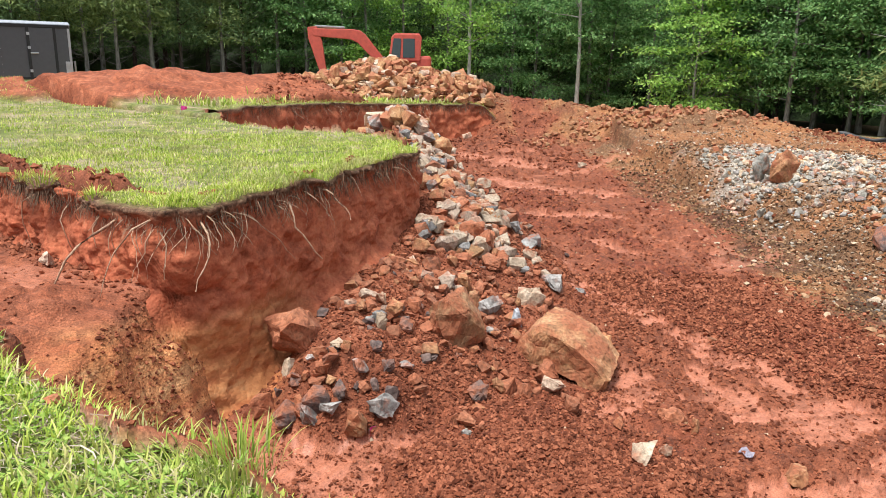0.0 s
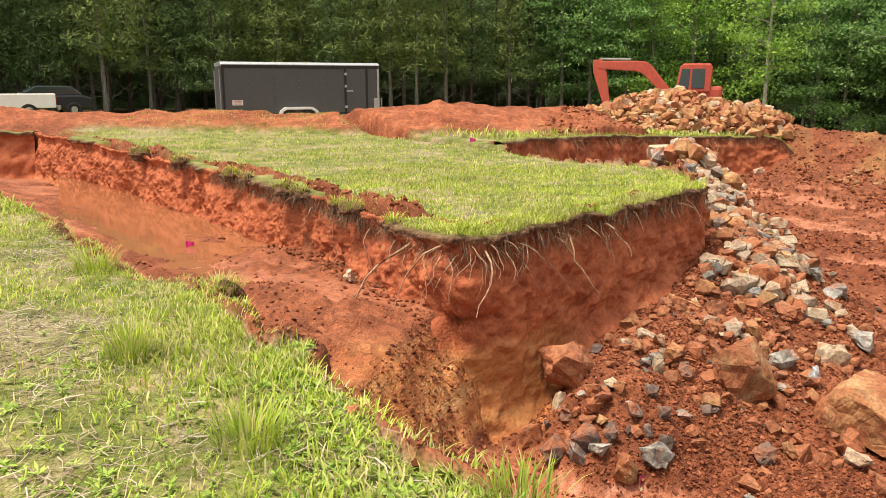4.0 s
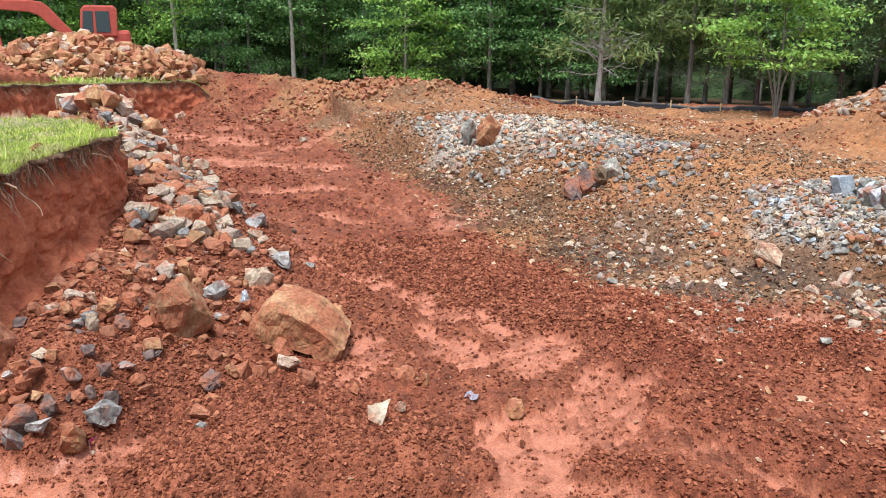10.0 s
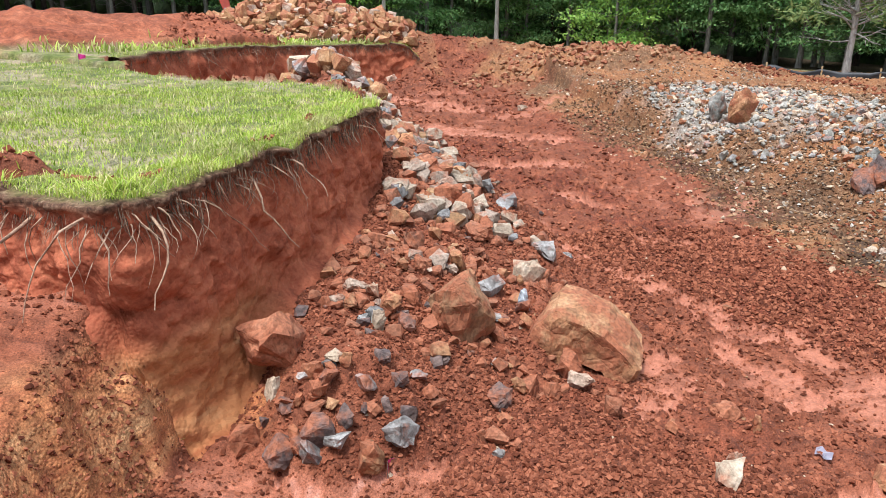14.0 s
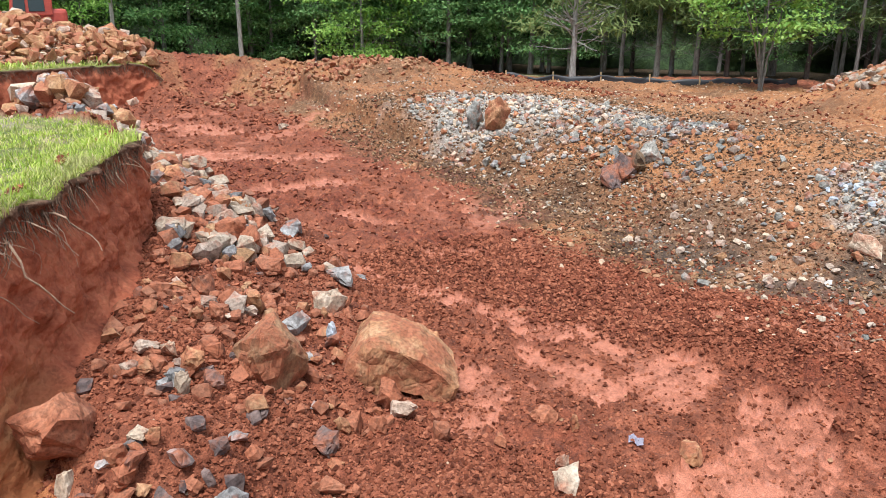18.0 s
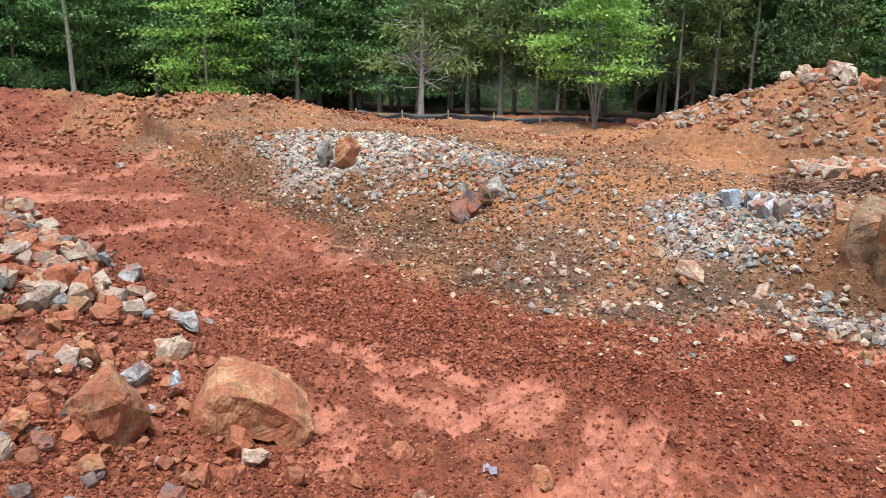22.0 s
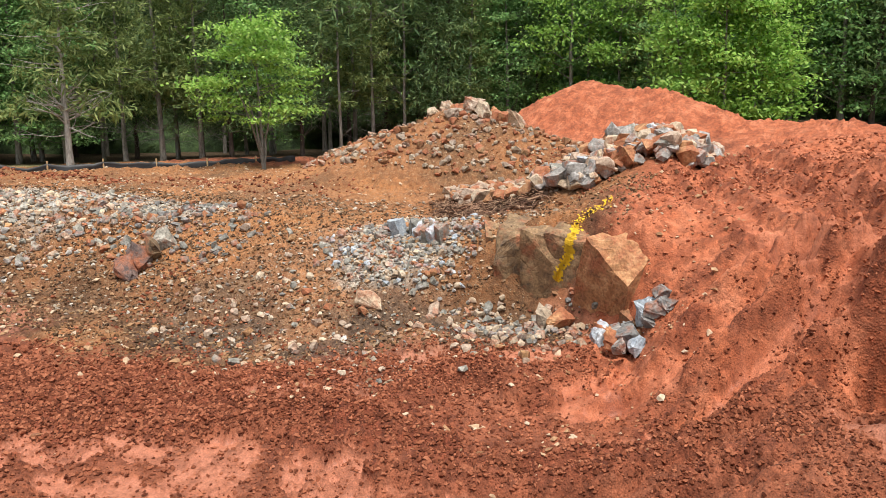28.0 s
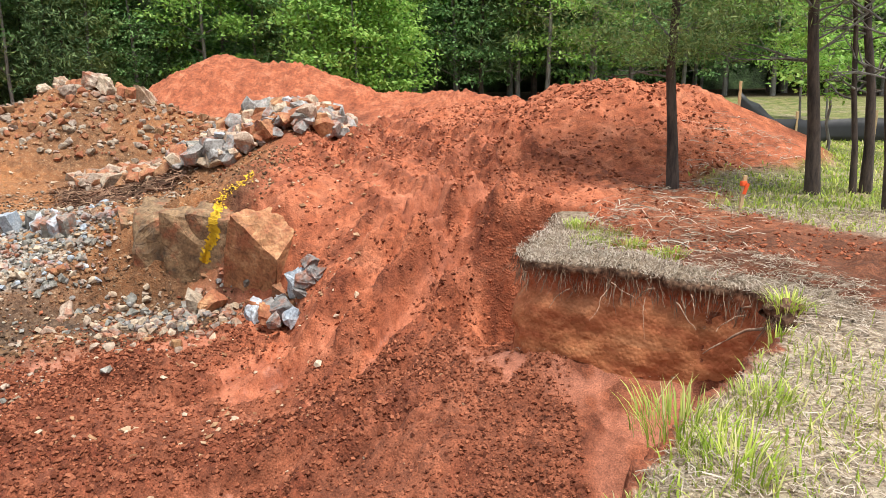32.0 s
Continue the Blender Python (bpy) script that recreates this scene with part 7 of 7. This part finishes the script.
def excavator():
    ob = tagged(new("excavator"), "orange excavator parked behind the spoil heap", "excavator")
    for y in (-0.75, 0.75):
        oval = [(-1.3 + 0.36 * math.cos(a), 0.36 + 0.36 * math.sin(a)) for a in np.linspace(math.pi / 2, 3 * math.pi / 2, 9)]
        oval += [(1.3 + 0.36 * math.cos(a), 0.36 + 0.36 * math.sin(a)) for a in np.linspace(-math.pi / 2, math.pi / 2, 9)]
        part("track", slab(oval, y - 0.22, y + 0.22, 0.03), BLACK, ob, "black rubber track")
    part("undercarriage", box((0, 0, 0.5), (1.6, 1.0, 0.35)), STEEL, ob)
    part("house", box((0.95, 0.05, 1.2), (1.9, 1.9, 0.75), 0.08), ORANGE, ob)
    part("counterweight", box((1.75, 0, 1.3), (0.7, 1.9, 0.85), 0.16), ORANGE, ob)
    part("bumper_strip", box((2.08, 0, 1.42), (0.08, 1.4, 0.16), 0.02), WHITE, ob, "pale rear strip")
    cab = part("cab", slab([(0.0, 1.45), (1.55, 1.45), (1.62, 2.6), (1.5, 2.74), (0.3, 2.74), (0.16, 2.6)], -1.0, 0.1, 0.05), ORANGE, ob, "orange cab with rounded roof")
    part("window", slab([(0.12, 1.62), (0.58, 1.62), (0.62, 2.52), (0.26, 2.52)], -1.02, -0.96, 0.01), GLASS, cab)
    part("window", slab([(0.7, 1.62), (1.28, 1.62), (1.28, 2.52), (0.72, 2.52)], -1.02, -0.96, 0.01), GLASS, cab)
    part("window", box((1.58, -0.45, 2.1), (0.04, 0.8, 0.75), 0.01, (0, 4, 0)), GLASS, cab, "rear cab window")
    part("roof_cap", box((0.9, -0.45, 2.74), (1.2, 1.0, 0.06), 0.02), ORANGE, cab)
    boom = part("boom", slab([(0.0, 1.35), (-0.45, 1.85), (-1.15, 2.72), (-1.4, 2.9), (-1.8, 2.96), (-3.7, 2.96), (-3.75, 2.6), (-1.9, 2.46), (-1.55, 2.32), (-1.1, 1.85), (-0.1, 0.9)], 0.22, 0.58, 0.04), ORANGE, ob, "faded red-orange boom with a knee")
    part("boom_cylinder", box((-0.85, 0.4, 1.75), (1.3, 0.14, 0.14), 0.04, (0, 50, 0)), STEEL, boom)
    part("arm_cylinder", box((-2.9, 0.4, 3.05), (1.5, 0.12, 0.12), 0.04, (0, 2, 0)), STEEL, boom)
    part("arm", slab([(-3.55, 3.06), (-4.0, 3.02), (-3.98, 2.5), (-3.45, 0.9), (-3.1, 0.9), (-3.3, 2.4)], 0.24, 0.56, 0.03), ORANGE, ob, "faded red-orange arm")
    part("bucket", slab([(-3.4, 1.0), (-3.0, 1.0), (-2.6, 0.55), (-2.8, 0.25), (-3.4, 0.2)], 0.05, 0.75, 0.03), STEEL, ob)
    return ob


def faced(ob, turn, far, z, extra=0.0):
    """Stands a thing on a bearing from the bank, its x axis to the right as seen from there."""
    x, y = ring(turn, far)
    ob.matrix_world = pose(x, y, z, 0, 0, turn + extra)
    return ob


digger = faced(excavator(), 3.6, 37.6, height(*ring(3.6, 37.6)))
digger.location.z = 0.0


def trailer():
    """Origin on the ground at the body's near rear corner; x runs along the side."""
    ob = tagged(new("cargo_trailer"), "charcoal enclosed cargo trailer with a silver roof edge", "trailer")
    long, wide, low, high = 6.5, 2.1, 0.45, 2.42
    body = part("body", box((long / 2, wide / 2, (low + high) / 2), (long, wide, high - low), 0.05), CHARCOAL, ob)
    arch = [(0, high - 0.02), (0, high + 0.05), (0.12, high + 0.14), (wide - 0.12, high + 0.14), (wide, high + 0.05), (wide, high - 0.02)]
    roof = slab(arch, -0.04, long + 0.04, 0.02)
    bmesh.ops.rotate(roof, matrix=Matrix.Rotation(radians(-90), 3, "Z"), verts=roof.verts)
    bmesh.ops.transform(roof, matrix=Matrix(((1, 0, 0, 0), (0, -1, 0, 0), (0, 0, 1, 0), (0, 0, 0, 1))), verts=roof.verts)
    bmesh.ops.recalc_face_normals(roof, faces=roof.faces)
    part("roof", roof, SILVER, ob, "silver-grey rounded roof")
    part("roof_trim", box((long / 2, -0.02, high - 0.04), (long, 0.03, 0.12), 0.01), BLACK, ob, "dark trim under the roof")
    for x in (0.03, long - 0.03):
        part("corner_trim", box((x, -0.012, (low + high) / 2), (0.09, 0.03, high - low), 0.01), BLACK if x < 1 else SILVER, ob)
    part("bottom_rail", box((long / 2, -0.015, low + 0.04), (long, 0.03, 0.08), 0.01), BLACK, ob)
    for k in range(1, 6):
        seam = part("panel_seam", box((k * 1.02, -0.003, (low + high) / 2), (0.02, 0.008, high - low - 0.25), 0), CHARCOAL, body)
        for j in range(6):
            part("rivet", box((k * 1.02, -0.01, low + 0.25 + j * 0.28), (0.02, 0.01, 0.02), 0), STEEL, body)
    door = part("side_door", box((5.48, -0.015, 1.4), (0.86, 0.03, 1.82), 0.01), CHARCOAL, ob)
    for x, w in ((5.02, 0.1), (5.95, 0.1)):
        part("door_frame", box((x, -0.03, 1.4), (w, 0.03, 1.95), 0.01), BLACK, door)
    part("door_frame", box((5.48, -0.03, 2.35), (1.0, 0.03, 0.04), 0.005), BLACK, door)
    part("handle", box((5.2, -0.06, 1.4), (0.28, 0.05, 0.05), 0.01), SILVER, door, "bright bar latch")
    for z in (0.75, 1.6, 2.1):
        part("hinge", box((5.03, -0.05, z), (0.1, 0.02, 0.1), 0.005), SILVER, door)
    part("rear_door", box((-0.03, wide / 2, (low + high) / 2), (0.05, wide - 0.1, high - low - 0.1), 0.01), CHARCOAL, ob, "dark rear ramp door")
    for y in (0.2, wide - 0.2):
        part("lock_rod", box((-0.08, y, 1.4), (0.03, 0.04, 1.7), 0.01), SILVER, ob)
    arc = [(2.15, 0.45), (2.22, 0.62), (2.42, 0.76), (3.55, 0.76), (3.76, 0.62), (3.85, 0.45), (3.72, 0.45), (3.64, 0.58), (3.5, 0.66), (2.48, 0.66), (2.34, 0.58), (2.28, 0.45)]
    part("fender", slab(arc, -0.2, 0.02, 0.01), WHITE, ob, "white double fender")
    for x in (2.6, 3.4):
        for y in (-0.05, wide - 0.1):
            w = part("wheel", shifted(wheel_mesh(0.34, 0.22, 0.2), (x, y, 0.34)), BLACK, ob)
            part("rim", shifted(disc(0.2, 0.16), (x, y, 0.34)), WHITE, w)
    part("label_sticker", box((0.55, -0.005, 0.95), (0.42, 0.012, 0.2), 0.003), STICKER, ob, "pale sticker with lines that cannot be read")
    for k in range(3):
        part("print_line", box((0.55, -0.014, 0.9 + 0.05 * k), (0.3, 0.006, 0.02), 0), STICKER_RED, ob)
    part("coupler", box((7.15, wide / 2, 0.5), (1.3, 0.12, 0.12), 0.02), BLACK, ob, "black drawbar")
    part("jack", box((6.95, wide / 2, 0.75), (0.08, 0.08, 0.7), 0.02), STEEL, ob)
    part("vent", box((6.35, -0.01, 0.85), (0.16, 0.04, 0.5), 0.01), SILVER, ob, "bright stone guard at the front corner")
    return ob


box_trailer = trailer()
tx, ty = -19.15, 25.35
box_trailer.matrix_world = pose(tx, ty, 0.16, 0, 0, 44)


def pickup():
    """Origin under the tail; the truck runs to -x, its near side at y 0."""
    ob = tagged(new("pickup_truck"), "white pickup truck parked behind the berm", "truck")
    part("bed", slab([(0, 0.55), (0, 1.15), (-2.05, 1.15), (-2.05, 0.5)], 0, 1.9, 0.05), WHITE, ob)
    part("bed_liner", box((-1.0, 0.95, 1.14), (1.8, 1.6, 0.05), 0.01), BLACK, ob)
    part("cab_body", slab([(-2.0, 0.5), (-2.0, 1.15), (-5.3, 1.15), (-5.6, 1.0), (-5.6, 0.5)], 0, 1.9, 0.06), WHITE, ob)
    cab = part("cab", slab([(-2.05, 1.1), (-2.2, 1.72), (-2.5, 1.84), (-3.7, 1.84), (-4.5, 1.12)], 0.1, 1.8, 0.05), WHITE, ob)
    part("window", slab([(-2.2, 1.2), (-2.32, 1.66), (-2.9, 1.72), (-2.9, 1.2)], 0.06, 0.12, 0.01), GLASS, cab)
    part("window", slab([(-3.05, 1.2), (-3.05, 1.72), (-3.6, 1.72), (-4.15, 1.2)], 0.06, 0.12, 0.01), GLASS, cab)
    part("rear_window", box((-2.14, 0.95, 1.45), (0.05, 1.3, 0.45), 0.01, (0, 14, 0)), GLASS, cab)
    part("tail_light", box((0.0, 0.12, 0.95), (0.06, 0.2, 0.34), 0.02), TAIL_RED, ob)
    part("rear_bumper", box((0.1, 0.95, 0.55), (0.16, 1.8, 0.2), 0.04), STEEL, ob)
    for x in (-1.05, -4.6):
        for y in (0.1, 1.75):
            w = part("wheel", shifted(wheel_mesh(0.37, 0.24, 0.22), (x, y, 0.37)), BLACK, ob)
            part("rim", shifted(disc(0.22, 0.16), (x, y, 0.37)), SILVER, w)
    return ob


truck = pickup()
qx, qy = ring(48.5, 35.5)
truck.matrix_world = pose(qx, qy, 0.35, 0, 0, 50)


def dark_car():
    ob = tagged(new("car"), "dark car parked beyond the pickup truck", "car")
    part("body", slab([(0, 0.35), (0.02, 0.85), (-0.4, 0.98), (-3.9, 0.9), (-4.2, 0.7), (-4.2, 0.35)], 0, 1.75, 0.08), paint("dark_blue_paint", (0.015, 0.017, 0.025), 0.3), ob)
    cab = part("cabin", slab([(-0.3, 0.95), (-0.8, 1.38), (-2.3, 1.4), (-3.1, 0.92)], 0.15, 1.6, 0.06), GLASS, ob)
    part("tail_light", box((-0.05, 0.2, 0.78), (0.08, 0.3, 0.16), 0.02), TAIL_RED, ob)
    part("plate_panel", box((0.02, 0.85, 0.75), (0.04, 0.5, 0.14), 0.01), WHITE, ob)
    for x in (-0.8, -3.3):
        for y in (0.05, 1.65):
            w = part("wheel", shifted(wheel_mesh(0.32, 0.2, 0.18), (x, y, 0.32)), BLACK, ob)
            part("rim", shifted(disc(0.18, 0.14), (x, y, 0.32)), SILVER, w)
    return ob


car = dark_car()
qx, qy = ring(46.2, 38.5)
car.matrix_world = pose(qx, qy, 0.45, 0, 0, 60)


def pin_flag(label, x, y, tall, turn):
    ob = tagged(new("pin_flag"), label, "flag", "pink pin flags")
    part("wire", raw_mesh("wire", *tube([(0, 0, -0.1), (0.005, 0, tall * 0.5), (0.02, 0.01, tall)], [0.003] * 3, 5)), STEEL, ob)
    bm = bmesh.new()
    n = 5
    rows = [[bm.verts.new((0.02 + 0.13 * k / n, 0.015 * math.sin(k * 1.4), tall - 0.11 * v * (1 - 0.5 * k / n) - 0.02 * k / n)) for v in (0, 0.5, 1)] for k in range(n + 1)]
    for a, b in zip(rows, rows[1:]):
        for v in (0, 1):
            bm.faces.new((a[v], a[v + 1], b[v + 1], b[v]))
    bmesh.ops.solidify(bm, geom=bm.faces[:], thickness=0.002)
    part("flag", bm, PINK, ob, "bright pink plastic flag")
    ob.matrix_world = pose(x, y, height(x, y), 0, 0, turn)


pin_flag("pink pin flag standing in the muddy trench", -8.0, 9.35, 0.2, 20)
pin_flag("pink pin flag in the grass of the standing block", -6.1, 17.5, 0.3, 20)
pin_flag("small pink pin flag at the foot of the spoil mound", -0.68, 6.5, 0.14, 60)


def survey_stake(x, y):
    ob = tagged(new("survey_stake"), "short wooden survey stake tied with an orange ribbon", "stake")
    part("stake", box((0, 0, 0.14), (0.045, 0.025, 0.52), 0.003, (2, 3, 0)), STAKE_WOOD, ob)
    part("ribbon_knot", box((0, -0.005, 0.31), (0.07, 0.05, 0.06), 0.015), RIBBON, ob, "bright orange ribbon")
    part("ribbon_tail", box((0.02, -0.03, 0.25), (0.045, 0.008, 0.13), 0.002, (8, 14, 0)), RIBBON, ob)
    ob.matrix_world = pose(x, y, height(x, y), 0, 0, -70)


survey_stake(7.47, -1.42)


def silt_fence(label, line, tall, seed):
    """A low fabric fence sagging between wooden posts."""
    r = random.Random(seed)
    ob = tagged(new("silt_fence"), label, "fence", "silt fences")
    p = resample(line, 0.3)
    co, quads = [], []
    for k, (x, y) in enumerate(p):
        z = height(float(x), float(y))
        sag = 0.15 * tall * abs(math.sin(k * 0.55)) + 0.05 * tall * r.random()
        for v in range(4):
            co.append((x + r.gauss(0, 0.03), y + r.gauss(0, 0.03), z - 0.05 + (tall - sag) * v / 3))
    for k in range(len(p) - 1):
        for v in range(3):
            a = k * 4 + v
            quads.append((a, a + 4, a + 5, a + 1))
    bm = bmesh.new()
    bm.from_mesh(raw_mesh("fabric", co, quads))
    bmesh.ops.solidify(bm, geom=bm.faces[:], thickness=0.006)
    part("fabric", bm, FABRIC, ob, "black woven fabric", True)
    for k in range(0, len(p), 6):
        x, y = float(p[k][0]), float(p[k][1])
        part("post", box((x, y, height(x, y) + tall * 0.5), (0.045, 0.045, tall * 1.25), 0.004), STAKE_WOOD, ob)
    return ob


silt_fence("black silt fence along the edge of the woods", [ring(a, 31.5) for a in (-29, -33, -37, -41, -45, -49)], 0.32, 1)
silt_fence("black silt fence across the lawn beyond the trees", [(14.3, -3.7), (15.2, -5.0), (15.7, -6.2), (15.6, -7.4), (15.0, -9.5), (14.0, -12.0)], 0.6, 2)


def litter():
    bm = bmesh.new()
    rows = [[bm.verts.new((0.13 * u, 0.05 * v + 0.01 * math.sin(5 * u), 0.02 * math.sin(7 * u + 3 * v))) for v in range(3)] for u in (0, 0.3, 0.6, 1.0)]
    for a, b in zip(rows, rows[1:]):
        for v in (0, 1):
            bm.faces.new((a[v], a[v + 1], b[v + 1], b[v]))
    bmesh.ops.solidify(bm, geom=bm.faces[:], thickness=0.004)
    ob = part("plastic_scrap", bm, PLASTIC, None, "crumpled pale plastic scrap on the pit floor")
    ob.matrix_world = pose(2.8, 6.38, height(2.8, 6.38) + 0.03, 10, 5, -40)
    tagged(ob, category="litter")


litter()




def puddle():
    m, t, b = material("muddy_water", 0.06)
    b.inputs["Base Color"].default_value = (0.3, 0.12, 0.06, 1)
    bm = bmesh.new()
    ring_pts = [(-5.4, 9.5), (-8.5, 12.1), (-11.4, 14.0), (-18.0, 19.0), (-19.0, 17.0), (-12.0, 10.6), (-9.2, 8.4), (-7.0, 7.4)]
    bm.faces.new([bm.verts.new((x, y, -0.83)) for x, y in ring_pts])
    bmesh.ops.subdivide_edges(bm, edges=bm.edges, cuts=2)
    tagged(part("puddle", bm, m, None, "shallow muddy water standing in the trench"), category="water", kind="structure")


puddle()


def painted_line():
    """A sprayed yellow line up the bedrock and over the earth above it."""
    bpy.context.view_layer.update()
    trees = []
    for ob in FACE:
        m = ob.matrix_world
        trees.append(BVHTree.FromPolygons([m @ v.co for v in ob.data.vertices], [tuple(f.vertices) for f in ob.data.polygons]))
    r = random.Random(8)
    bm = bmesh.new()
    for k in range(900):
        u = k / 900
        z0, y0 = (-1.35 + 1.0 * u / 0.6, 5.72 - 0.3 * u / 0.6) if u < 0.6 else (-0.35 + 0.45 * (u - 0.6) / 0.4, 5.42 - 0.55 * (u - 0.6) / 0.4)
        y, z = y0 + 0.04 * math.sin(19 * u) + r.gauss(0, 0.034), z0 + r.gauss(0, 0.02)
        eye = Vector((6.5, 3.8, 0.6))
        way = (Vector((10.0, y, z)) - eye).normalized()
        best = None
        for tr in trees:
            hit, normal, _, d = tr.ray_cast(eye, way)
            if hit and (best is None or d < best[2]):
                best = (hit, normal, d)
        for d in np.arange(2.5, 6.5, 0.03):
            q = eye + way * float(d)
            if best and d > best[2]:
                break
            if q.z < height(q.x, q.y):
                best = (q, Vector((-0.5, 0, 0.85)).normalized(), d)
                break
        if not best:
            continue
        q, n = best[0] + best[1] * 0.006, best[1]
        a = n.orthogonal().normalized()
        b = n.cross(a)
        s = r.uniform(0.01, 0.032) * (1.0 if u < 0.6 else 0.8)
        bm.faces.new([bm.verts.new(q + (a * math.cos(w) + b * math.sin(w)) * s * r.uniform(0.6, 1.2)) for w in (0, 1.05, 2.1, 3.14, 4.2, 5.25)])
    tagged(part("paint_line", bm, YELLOW, None, "sprayed yellow line down the bedrock face"), category="paint marking", kind="structure")


painted_line()
